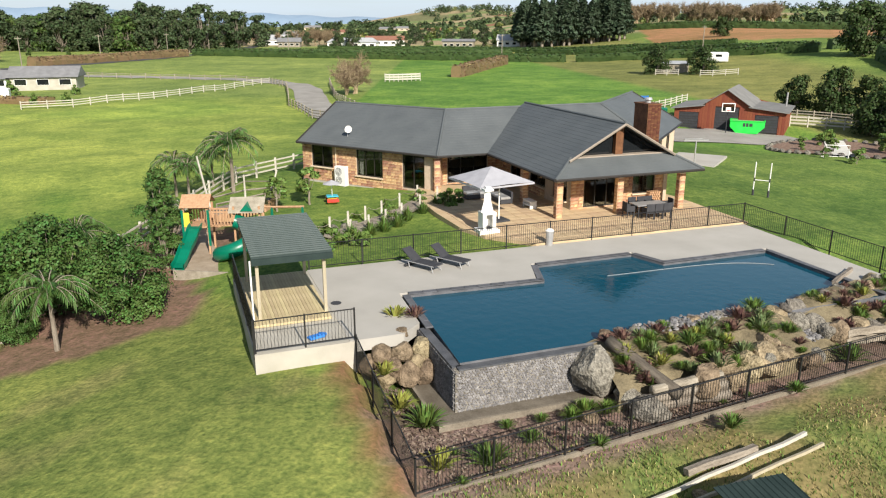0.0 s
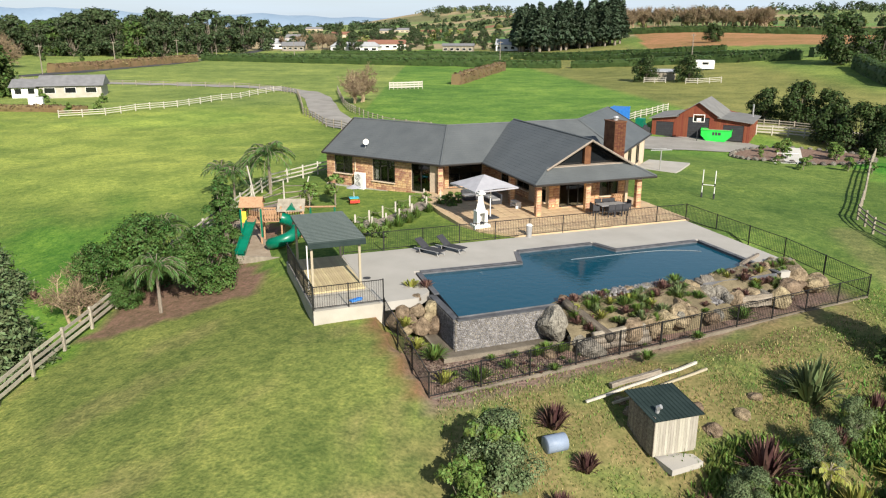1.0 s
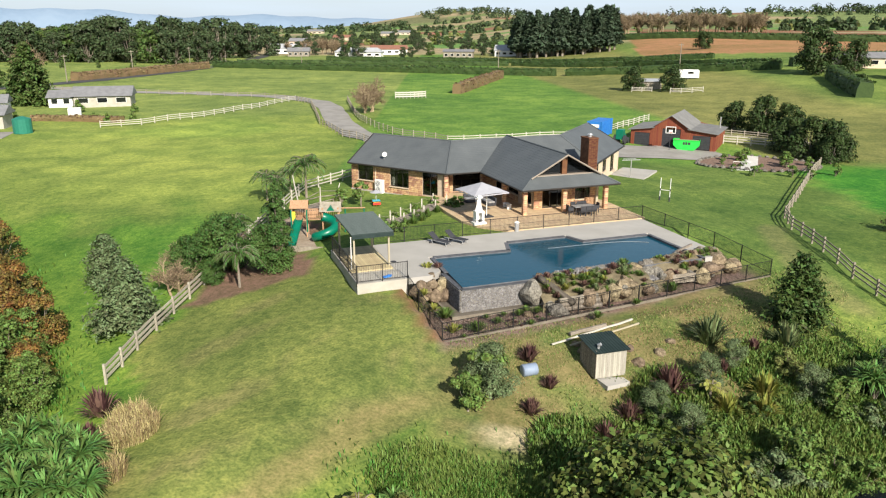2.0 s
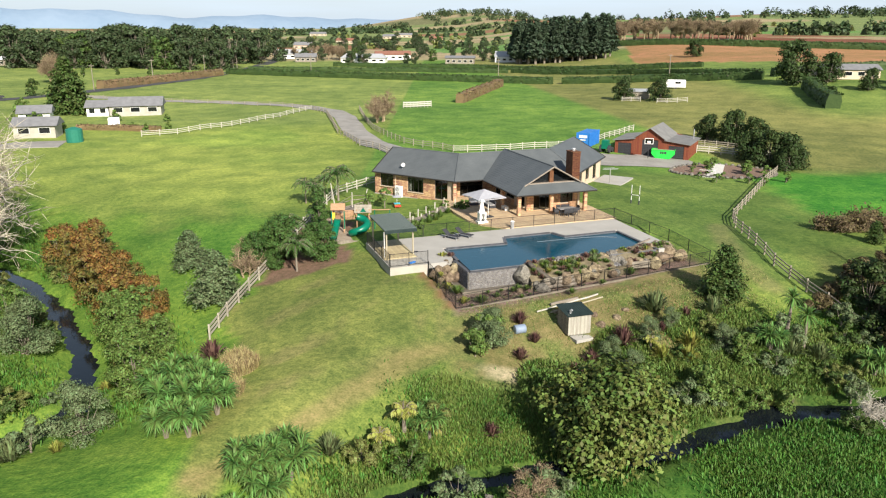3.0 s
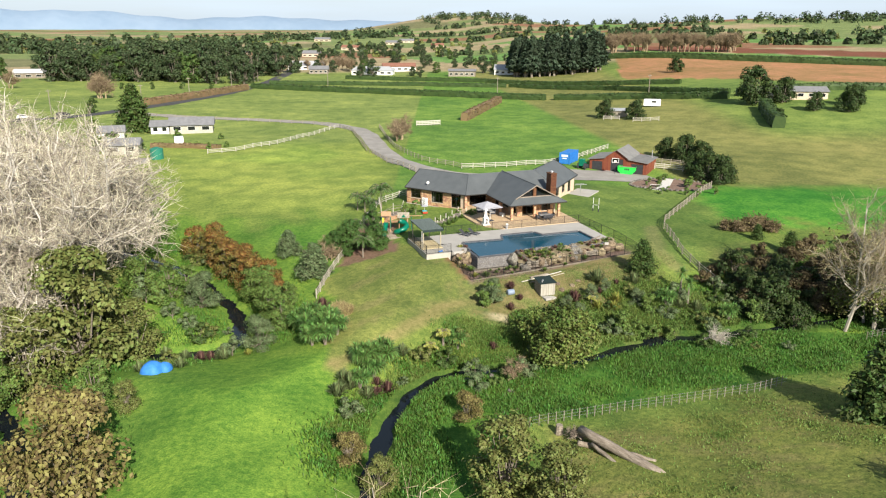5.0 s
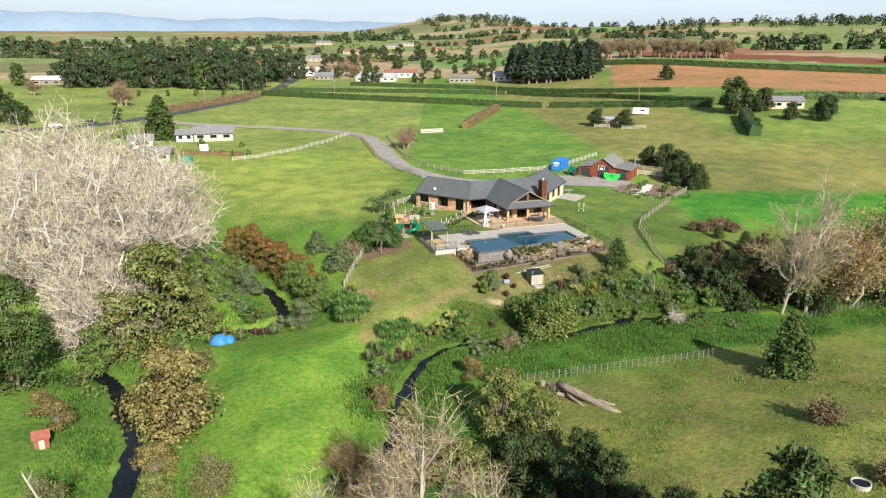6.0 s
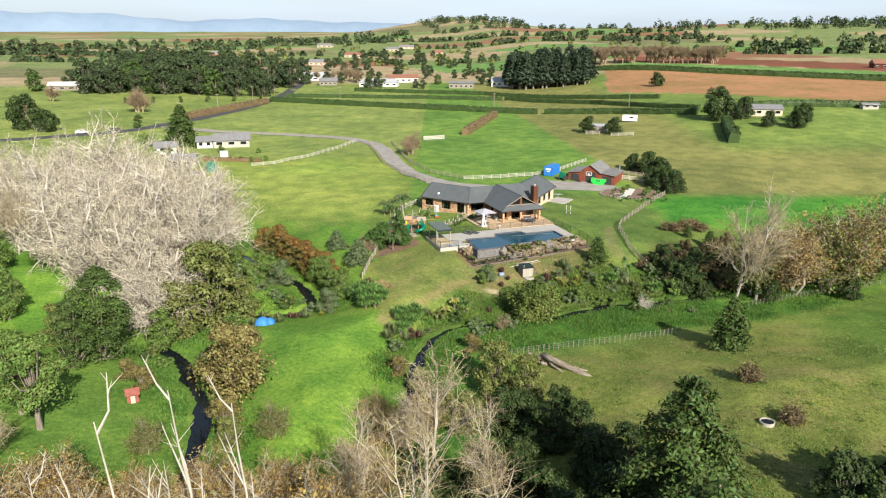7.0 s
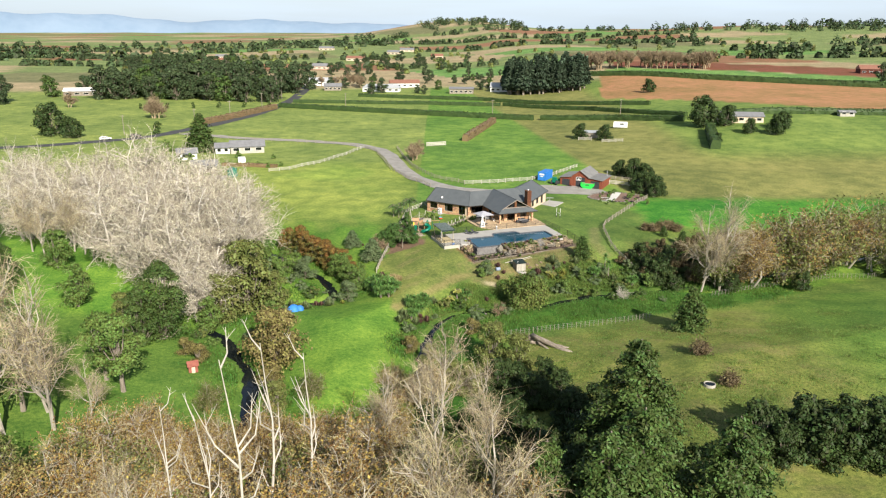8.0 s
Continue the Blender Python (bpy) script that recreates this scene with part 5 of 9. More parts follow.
for i in range(1, n):
    (ax, ay), (bx, by) = POOL[i], POOL[(i + 1) % n]
    if i == 7:
        (ax, ay), (bx, by) = POOL[7], (-0.3, -3.6)
    run = math.hypot(bx - ax, by - ay)
    k = max(1, round(run / 0.6))
    rz = math.degrees(math.atan2(by - ay, bx - ax))
    for j in range(k):
        s = (j + 0.5) / k
        st = new("coping_stone", stone_mesh(run / k - 0.01, 0.3, 0.06, COPING))
        st.parent = pool
        nx, ny = (by - ay) / run, -(bx - ax) / run
        st.matrix_basis = pose(ax + (bx - ax) * s + nx * 0.15, ay + (by - ay) * s + ny * 0.15, 0.0, 0, 0, rz) @ pose(0, 0, 0, -90, 0, 0)
# infinity wall faced with river stones
wall = part("infinity_wall", Geo().box((3.3, -6.95, -0.95), (7.9, 0.3, 1.62)).box((-0.62, -5.2, -0.95), (0.3, 3.8, 1.62)), GREYROCK, pool, "overflow wall faced with rounded river stones")
g = Geo()
rng = random.Random(7)


def pebble(g, c, r, flat, normal_axis, rng):
    k = len(g.v)
    for z, q in ((-0.2, 1.0), (0.55, 0.72)):
        for s in range(6):
            a = 6.283 * s / 6 + z
            p = [r * q * math.cos(a) * rng.uniform(0.85, 1.15), r * q * math.sin(a) * rng.uniform(0.7, 1.0), z * flat]
            if normal_axis == "y":
                p = [p[0], -p[2], p[1]]
            elif normal_axis == "x":
                p = [-p[2], p[0], p[1]]
            g.v.append((c[0] + p[0], c[1] + p[1], c[2] + p[2]))
    g.f.append(tuple(k + 6 + s for s in range(6)))
    for s in range(6):
        g.f.append((k + s, k + (s + 1) % 6, k + 6 + (s + 1) % 6, k + 6 + s))


for i in range(84):
    for j in range(17):
        pebble(g, (-0.7 + 0.095 * i + rng.uniform(-0.025, 0.025) + 0.045 * (j % 2), -7.11, -1.67 + 0.092 * j + rng.uniform(-0.018, 0.018)), rng.uniform(0.045, 0.062), 0.05, "y", rng)
for i in range(40):
    for j in range(17):
        pebble(g, (-0.78, -7.0 + 0.095 * i + 0.045 * (j % 2), -1.67 + 0.092 * j), rng.uniform(0.045, 0.062), 0.05, "x", rng)
cob = part("stone_facing", g, PEBBLE, wall)
cob["kind"] = "stuff"
part("wall_cap", Geo().box((3.3, -6.95, -0.11), (7.9, 0.34, 0.06)).box((-0.62, -5.1, -0.11), (0.34, 3.5, 0.06)), COPING, wall)
# catch trough below the overflow wall
part("trough_floor", Geo().box((2.375, -7.45, -1.68), (6.29, 0.8, 0.1)).box((-1.15, -6.0, -1.68), (0.75, 3.7, 0.1)), WETCONC, pool, "wet dark trough floor")
part("trough_kerb", Geo().box((2.0, -7.92, -1.62), (7.1, 0.11, 0.26)).box((-1.6, -6.1, -1.62), (0.11, 3.78, 0.26)), EDGING, pool, "concrete kerb of the catch trough")
# bark chips over the bed
rc = np.random.RandomState(91)
cu, cv = rc.uniform(-3.2, 20, 9000), rc.uniform(-11.4, -8.1, 9000)
keep = (cv > -11.5 + 0.135 * (cu + 3.6)) & ((cu < 4) | (cv < -9.3))
cu, cv = np.concatenate([cu[keep], rc.uniform(-3.3, -1.8, 1400)]), np.concatenate([cv[keep], rc.uniform(-9, -4.6, 1400)])
cx = np.array([pw(a, b) for a, b in zip(cu, cv)])
cz = height(cx[:, 0], cx[:, 1]) + 0.03
tagged(new("bark_chips", cards("bark_chips", LEAF["chip"], np.stack([cx[:, 0], cx[:, 1], cz], 1), rc.normal(size=(len(cx), 3)) * 0.5 + np.array([0, 0, 1]), 0.06 * rc.uniform(0.5, 1.5, len(cx)), 1.1, rc)), "grey-brown bark chips over the garden bed", "mulch", kind="stuff")
# cleaning hose lying on the water
pts = [(9.1 + 8.3 * s, -0.42 - 0.15 * s - 1.1 * s ** 6, -0.11) for s in np.linspace(0, 1, 24)]
hose = tagged(in_frame(part("pool_hose", Geo().tube(pts, [0.016] * 24, 5), GREYMETAL)), "white cleaning hose floating on the pool", "hose")

# concrete deck round the pool
deck_line = [(18.7, -6.8), (18.7, 0.3), (12.6, 0.3), (12.0, 2.05), (6.5, 2.05), (5.75, 0.0), (-0.45, 0.3), (-0.65, -3.0), (-1.5, -3.8), (-3.5, -3.8), (-3.5, 4.7), (21.0, 4.55), (20.6, -5.6), (19.5, -6.8)]
deck = part("pavement", Geo().prism(deck_line[::-1], -0.45, 0.0), CONCRETE)
tagged(in_frame(deck), "pale exposed-aggregate concrete pool deck", "deck", kind="structure")

# patio of sandstone pavers, laid up to the house
MF = pose(6.2, 40.4, 0, 0, 0, 20)
PATIO = [(-2.8, -3.38), (10.4, -3.5), (10.6, 3.4), (9.0, 10.0), (-4.0, 12.0), (-5.2, 9.3), (-5.4, 4.6), (-5.3, 1.0), (-4.7, -1.2)]
patio = part("patio", Geo().prism(PATIO, -0.4, 0.10), PAVER)
patio.matrix_basis = MF
tagged(patio, "warm sandstone-paved patio", "patio", kind="structure")
slab = stone_mesh(0.685, 0.685, 0.03, PAVER)
made = 0
for i in range(24):
    for j in range(24):
        u, v = -5.2 + 0.7 * i, -3.1 + 0.7 * j
        ok = all(inside(np.array(u + a), np.array(v + b), PATIO) for a in (-0.34, 0.34) for b in (-0.34, 0.34))
        if ok and made < 290 and v < 9.0 and not (u > 2.2 and v > 2.4):
            st = new("paver", slab)
            st.parent, st.matrix_basis = patio, pose(u, v, 0.105, -90)
            made += 1


def bar_fence(name, label, a, b, za, zb, post_every=2.4, tall=1.2, gap=0.115, group="pool fence"):
    """One straight run of black tubular pool fence: posts, two rails and upright bars."""
    a, b = Vector(a), Vector(b)
    run = (b - a).length
    rz = math.degrees(math.atan2(b.y - a.y, b.x - a.x))
    top = thing(name, label, "fence", (a.x, a.y, 0), rz, group)
    n = max(1, round(run / post_every))
    z = lambda x: za + (zb - za) * x / run
    for k in range(n + 1):
        x = run * k / n
        part("post", Geo().box((x, 0, z(x) + tall / 2 - 0.1), (0.055, 0.055, tall + 0.25)), BLACKMETAL, top)
    for h in (0.12, tall - 0.02):
        part("rail", Geo().tube([(0, 0, za + h), (run, 0, zb + h)], [0.022, 0.022], 4), BLACKMETAL, top)
    g = Geo()
    m = int(run / gap)
    for k in range(1, m):
        x = run * k / m
        g.box((x, 0, z(x) + 0.1 + (tall - 0.1) / 2), (0.013, 0.013, tall - 0.1))
    part("infill", g, BLACKMETAL, top)["kind"] = "stuff"
    return top


label = "black powder-coated tubular pool fence"
bar_fence("pool_fence", label, pw(-3.4, 4.75), pw(1.6, 4.72), 0, 0)
bar_fence("pool_fence", label, pw(1.6, 4.72), pw(21.0, 4.6), 0, 0)
bar_fence("pool_fence", label, pw(21.0, 4.6), pw(22.6, -3.0), 0, -0.6)
bar_fence("pool_fence", label, pw(22.6, -3.0), (23.3, 28.6), -0.6, -1.15)
bar_fence("pool_fence", label, (-0.75, 17.5), (23.3, 28.6), -1.62, -1.25)
bar_fence("pool_fence", label, (-0.75, 17.5), pw(-3.3, -3.9), -1.62, -0.95)
bar_fence("pool_fence", label, pw(-6.8, -3.75), pw(-3.3, -3.75), 0, 0, 1.75)
bar_fence("pool_fence", label, pw(-6.75, -3.7), pw(-6.75, 4.2), 0, 0)
kerb = part("kerb", Geo().box((0, 0, 0), (26.5, 0.09, 0.17)), EDGING)
a, b = Vector((-0.75, 17.5, -1.72)), Vector((23.3, 28.6, -1.3))
kerb.matrix_basis = Matrix.Translation((a + b) / 2) @ pose(0, 0, 0, 0, -math.degrees(math.asin(0.42 / 26.5)), math.degrees(math.atan2(11.1, 24.05)))
tagged(kerb, "weathered timber edging under the pool fence", "kerb", kind="structure")

# pergola on its raised block
block = part("platform", Geo().prism([(-6.8, -3.85), (-3.3, -3.85), (-3.5, 4.6), (-6.8, 4.6)], -1.9, -0.02), PALECONC)
tagged(in_frame(block), "raised pale concrete platform beside the pool", "platform", kind="structure")
perg = thing("pergola", "timber pergola with a dark green ribbed steel roof", "pergola")
perg.matrix_basis = PF
for u, v in ((-6.25, -0.85), (-3.75, -0.85), (-6.25, 3.9), (-3.75, 3.9)):
    part("post", Geo().box((u, v, 1.12), (0.12, 0.12, 2.25)), POSTWOOD, perg)
part("beam", Geo().box((-5.0, -0.85, 2.3), (2.9, 0.07, 0.16)), POSTWOOD, perg)
part("beam", Geo().box((-5.0, 3.9, 2.42), (2.9, 0.07, 0.16)), POSTWOOD, perg)
part("fascia", Geo().box((-4.95, -1.16, 2.42), (3.0, 0.05, 0.24)), ROOFGREEN, perg)
g = Geo()
nrib = 22
for k in range(nrib):
    v0, v1 = -1.15 + 5.55 * k / nrib, -1.15 + 5.55 * (k + 1) / nrib
    zz = lambda v: 2.52 + 0.045 * (v + 1.15) * 0.6
    g.poly([(-6.45, v0, zz(v0)), (-3.45, v0, zz(v0)), (-3.45, v0 + 0.10, zz(v0)), (-6.45, v0 + 0.10, zz(v0))])
    g.poly([(-6.45, v0 + 0.10, zz(v0)), (-3.45, v0 + 0.10, zz(v0)), (-3.45, v0 + 0.13, zz(v0) + 0.085), (-6.45, v0 + 0.13, zz(v0) + 0.085)])
    g.poly([(-6.45, v0 + 0.13, zz(v0) + 0.085), (-3.45, v0 + 0.13, zz(v0) + 0.085), (-3.45, v1, zz(v1)), (-6.45, v1, zz(v1))])
g.poly([(-6.45, -1.15, 2.5), (-6.45, 4.4, 2.63), (-3.45, 4.4, 2.63), (-3.45, -1.15, 2.5)])
pergola_roof = part("roof", g, ROOFGREEN, perg)
# pale strips along the ridges paint in their highlights
rib = Geo().box((0, 0, 0), (3.0, 0.035, 0.05), cut=0.008).mesh("rib", RIBGLINT)
for k in range(nrib):
    v0 = -1.15 + 5.55 * k / nrib + 0.14
    r = new("rib", rib)
    r.parent, r.matrix_basis = pergola_roof, pose(-4.95, v0, zz(v0) + 0.105)
floor = part("timber_deck", Geo().box((-5.15, 1.45, 0.03), (3.0, 5.9, 0.06)), DECKWOOD)
tagged(in_frame(floor), "pale pine decking under the pergola", "deck", kind="structure")
bm = Geo().box((0, 0, 0), (0.13, 5.9, 0.03), cut=0.006).mesh("board", DECKWOOD)
for k in range(22):
    b = new("board", bm)
    b.parent, b.matrix_basis = floor, pose(-6.58 + 0.136 * k, 1.45, 0.075)
part("downpipe", Geo().tube([(-6.5, -1.0, 2.45), (-6.5, -1.0, -1.2)], [0.035, 0.035], 6), WHITE, perg)
# ---------------------------------------------------------------- rocks and beds round the pool
def boulder_mesh(seed, mat):
    bm = bmesh.new()
    bmesh.ops.create_icosphere(bm, subdivisions=3, radius=1)
    off = Vector((seed * 7.1, seed * 3.3, seed * 1.7))
    cuts = [Vector(np.random.RandomState(seed * 10 + k).normal(size=3)).normalized() for k in range(7)]
    for v in bm.verts:
        p = v.co.copy()
        for c in cuts:
            over = p.dot(c) - 0.72
            if over > 0:
                p -= c * over * 0.85
        rough = 0.16 * noise.noise(p * 1.6 + off) + 0.07 * noise.noise(p * 4.5 + off)
        crack = abs(noise.noise(p * 2.3 - off))
        p *= 1 + rough - 0.09 * max(0, 1 - crack / 0.09)
        v.co = p
    me = bpy.data.meshes.new("boulder")
    bm.to_mesh(me)
    bm.free()
    me.materials.append(mat)
    return me


TANROCKS = [boulder_mesh(k, ROCK) for k in range(1, 6)]
GREYROCKS = [boulder_mesh(k, GREYROCK) for k in range(6, 10)]


def boulder(m, meshes, size, seed, label, group):
    rng = random.Random(seed)
    ob = new("boulder", meshes[seed % len(meshes)])
    ob.matrix_basis = m @ pose(0, 0, 0, rng.uniform(-15, 15), rng.uniform(-15, 15), rng.uniform(0, 360)) @ Matrix.Diagonal((*size, 1))
    return tagged(ob, label, "boulder", group)


def pf(u, v, z):
    return PF @ pose(u, v, z)


GROUPB = "boulders round the pool"
rngb = random.Random(44)
for k in range(18):
    far_bed = k >= 8
    u = 14.3 + 7.0 * (k - 8) / 9 if far_bed else 8.4 + 4.6 * k / 7
    v = (-7.75 + 0.12 * (u - 15) if far_bed else -8.75) + rngb.uniform(-0.35, 0.25)
    s = rngb.uniform(0.28, 0.55)
    boulder(PF @ pose(u, v, -0.95 + rngb.uniform(-0.25, 0.45)), TANROCKS if rngb.random() < 0.6 else GREYROCKS, (s * 1.3, s, s * rngb.uniform(0.7, 1.1)), k, "weathered rock retaining the pool bed", GROUPB)
for k in range(26):
    u = 5.2 + 15.5 * k / 25
    v = -6.55 if u < 13.5 else -6.1 + 0.13 * (u - 15)
    s = rngb.uniform(0.16, 0.34)
    boulder(PF @ pose(u, v + rngb.uniform(-0.1, 0.1), 0.05), GREYROCKS if k % 3 else TANROCKS, (s * 1.2, s, s * 0.8), k, "small rock lining the water's edge", GROUPB)
for k, (u, v, z, sx, sy, sz) in enumerate(((-0.95, -4.3, -0.45, 0.45, 0.42, 0.42), (-0.95, -4.8, -1.15, 0.45, 0.45, 0.6), (-1.75, -4.3, -0.5, 0.45, 0.42, 0.42), (-1.7, -4.75, -1.2, 0.5, 0.45, 0.55), (-2.4, -4.1, -0.6, 0.42, 0.36, 0.45), (-2.4, -4.5, -1.25, 0.42, 0.4, 0.5), (-1.3, -4.5, -0.85, 0.38, 0.38, 0.4), (-2.1, -4.6, -0.9, 0.36, 0.36, 0.38), (-2.9, -3.9, -1.0, 0.4, 0.36, 0.45), (-1.5, -3.5, -0.1, 0.3, 0.28, 0.22),
        (7.6, -9.15, -1.05, 1.05, 0.5, 0.75), (8.8, -9.0, -1.1, 0.6, 0.45, 0.5), (9.6, -8.9, -0.85, 0.75, 0.6, 0.6), (10.6, -8.7, -0.8, 0.8, 0.65, 0.65), (11.0, -8.2, -0.5, 0.55, 0.5, 0.5), (12.3, -7.0, -0.35, 0.6, 0.45, 0.45), (12.9, -6.5, -0.2, 0.5, 0.45, 0.4),
        (14.7, -7.9, -0.75, 0.55, 0.5, 0.6), (17.3, -8.2, -0.9, 0.7, 0.6, 0.7), (18.6, -7.6, -0.6, 0.8, 0.6, 0.6), (19.8, -6.6, -0.4, 0.8, 0.7, 0.6), (20.5, -5.3, -0.2, 0.6, 0.55, 0.45), (19.4, -5.2, -0.1, 0.6, 0.5, 0.4), (18.6, -5.7, -0.05, 0.5, 0.45, 0.4), (21.0, -7.2, -0.8, 0.7, 0.6, 0.6), (3.2, -9.0, -1.6, 0.35, 0.3, 0.3))):
    boulder(pf(u, v, z), TANROCKS, (sx, sy, sz), k, "tan sandstone boulder at the pool's edge", GROUPB)
for k, (u, v, z, sx, sy, sz) in enumerate(((4.15, -7.6, -0.75, 0.85, 0.75, 1.0), (5.2, -9.5, -1.45, 0.75, 0.5, 0.55), (4.9, -8.6, -1.3, 0.5, 0.5, 0.5), (13.9, -6.4, -0.35, 0.6, 0.55, 0.65), (13.6, -7.0, -0.6, 0.5, 0.5, 0.55), (14.2, -7.2, -0.7, 0.5, 0.55, 0.6), (16.0, -5.8, -0.05, 0.4, 0.4, 0.3), (17.0, -5.5, -0.05, 0.45, 0.35, 0.3), (6.0, -6.7, -0.2, 0.5, 0.35, 0.35), (9.4, -6.5, -0.1, 0.5, 0.35, 0.25), (10.4, -6.4, -0.05, 0.4, 0.3, 0.25))):
    boulder(pf(u, v, z), GREYROCKS, (sx, sy, sz), k + 3, "weathered grey boulder beside the pool", GROUPB)

SOIL = material("sandy bed soil", (0.095, 0.078, 0.048, 1), (0.235, 0.195, 0.12, 1), 1.5, 0.95, 0.6, 16)


def mound(name, label, u0, u1, edge, depth, crest, seed):
    """A planted bank of soil that falls from the pool's edge outwards."""
    g = Geo()
    nu, nv = 26, 10
    for i in range(nu + 1):
        for j in range(nv + 1):
            s, r = i / nu, j / nv
            u = u0 + (u1 - u0) * s
            v = edge(u) - depth * r
            z = crest - 0.9 * r ** 1.7 - 0.5 * max(0, abs(s - 0.5) * 2 - 0.8) * 5 * 0.5 + 0.10 * noise.noise(Vector((u * 1.3, v * 1.3, seed)))
            g.v.append((u, v, z))
    for i in range(nu):
        for j in range(nv):
            a = i * (nv + 1) + j
            g.f.append((a, a + 1, a + nv + 2, a + nv + 1))
    ring = [i * (nv + 1) + nv for i in range(nu + 1)]
    k = len(g.v)
    for q in ring:
        g.v.append((g.v[q][0], g.v[q][1] + 0.1, -1.9))
    for i in range(nu):
        g.f.append((ring[i], k + i, k + i + 1, ring[i + 1]))
    return tagged(in_frame(part(name, g, SOIL, smooth=True)), label, "garden bed", kind="structure")


mound("garden_bed", "sandy planted bed falling away from the pool", 4.4, 13.2, lambda u: -6.45 + 0.15 * math.sin(u), 2.25, 0.14, 1)
mound("garden_bed", "raised sandy bed with red and green succulents", 14.0, 21.2, lambda u: -5.9 + 0.25 * (u - 15) * 0.6, 2.0, 0.2, 2)
mound("garden_bed", "sandy gap between the planted beds", 12.7, 14.6, lambda u: -6.35, 2.3, -0.42, 3)
# loose stones
rng = random.Random(17)
g = Geo()
for k in range(420):
    pebble(g, (13.0 + rng.uniform(-0.65, 0.8), -7.2 + rng.uniform(-0.9, 0.8), -0.72 + rng.uniform(-0.05, 0.12)), rng.uniform(0.05, 0.11), 0.07, "z", rng)
for k in range(520):
    s = rng.uniform(0, 1)
    pebble(g, (6.4 + 5.0 * s, -6.75 + 0.35 * s + rng.gauss(0, 0.16), 0.10 + rng.uniform(-0.02, 0.1)), rng.uniform(0.05, 0.12), 0.09, "z", rng)
ob = in_frame(part("pebbles", g, PEBBLE))
tagged(ob, "grey river pebbles spilling beside the pool", "pebbles", kind="stuff")


def log(m, length, r, mat, label, name="log", square=False, category="log"):
    rng = random.Random(int(length * 100))
    pts = [(length * (s - 0.5), rng.uniform(-0.03, 0.03), rng.uniform(-0.03, 0.03)) for s in np.linspace(0, 1, 7)]
    g = Geo().tube(pts, [r * rng.uniform(0.9, 1.08) for _ in pts], 4 if square else 9)
    ob = part(name, g, mat, smooth=not square)
    ob.matrix_basis = m
    return tagged(ob, label, category)


log(PF @ pose(5.5, -8.5, -0.35, 0, 22, -62), 3.0, 0.22, DARKLOG, "dark weathered log leaning on the bank")
for k, z in enumerate((-0.75, -1.05, -1.35)):
    log(PF @ pose(6.7, -9.3 - 0.06 * k, z, 0, 0, 4 - 3 * k), 2.9 + 0.2 * k, 0.19, OLDWOOD, "pale weathered log retaining the bed")
for k, z in enumerate((-0.6, -0.95)):
    log(PF @ pose(15.7, -8.25, z, 45, 0, -2), 1.9, 0.2, OLDWOOD, "squared grey timber edging the raised bed", "sleeper", True, "timber")
log(PF @ pose(18.6, -4.4, 0.06, 45, 0, 28), 2.6, 0.12, OLDWOOD, "long squared timber at the end of the pool", "sleeper", True, "timber")
log(pose(8.50, 19.10, -1.64, 45, -5.7, 25.7), 6.0, 0.075, WHITEWOOD, "long white square post lying on the slope", "fence_post", True, "post")
log(pose(9.20, 18.85, -1.70, 45, -6.6, 24.5), 5.1, 0.07, POSTWOOD, "greenish square post lying on the slope", "fence_post", True, "post")
log(pose(8.20, 19.30, -1.57, 45, -4.4, 22.6), 2.6, 0.14, OLDWOOD, "short pale timber lying on the slope", "fence_post", True, "post")

# small plants in the beds
tuft = flax("succulent", 41, 0.5, "yellow", "small yellow-green spiky succulent in the bed", 46, "plant", 0.03)
redt = flax("cordyline", 42, 0.55, "red", "small dark red spiky cordyline in the bed", 50, "plant", 0.035)
grst = flax("ornamental_grass", 43, 0.5, "bank", "tuft of fine golden-green ornamental grass", 260, "plant", 0.008)
agav = flax("variegated_lily", 44, 0.6, "flax", "pale striped strap-leaved plant in the bed", 60, "plant", 0.03)
grnt = flax("green_tuft", 45, 0.6, "mid", "green soft grassy tuft", 110, "plant", 0.02)
first = set()


def bedplant(ob, u, v, z, s=1.0):
    m = PF @ pose(u, v, z, 0, 0, u * 77)
    made = ob if ob.name not in first else copy_thing(ob, m)
    first.add(ob.name)
    made.matrix_basis = m @ Matrix.Diagonal((1.25 * s, 1.25 * s, 0.72 * s, 1))
    made["group"] = "bed plants"


for u, v, z, s in ((5.2, -7.9, -0.05, 1), (6.2, -8.5, -0.3, 1.1), (7.2, -7.6, 0, 0.9), (8.4, -7.4, 0, 0.8), (9.3, -8.1, -0.2, 1), (15.2, -6.6, 0.1, 0.8), (17.5, -6.5, 0.1, 0.9), (-2.6, -5.0, -0.8, 1.2), (-2.4, -6.2, -1.5, 1.4), (-2.4, -10.0, -1.5, 1.5), (16.6, -7.2, -0.2, 0.8), (-1.3, -2.0, 0.0, 1.3)):
    bedplant(tuft, u, v, z, s)
for u, v, z, s in ((5.6, -7.0, 0.05, 1), (7.6, -8.4, -0.25, 0.9), (10.8, -6.9, 0.1, 1.2), (10.0, -7.5, 0, 1), (16.0, -7.0, 0.0, 1.1), (17.4, -7.3, -0.2, 0.8), (15.8, -6.2, 0.1, 0.6), (18.0, -6.0, 0.1, 0.9), (-0.6, -2.3, 0.0, 1.1), (7.0, -7.0, 0.1, 1.0), (5.0, -7.0, 0.0, 0.8)):
    bedplant(redt, u, v, z, s)
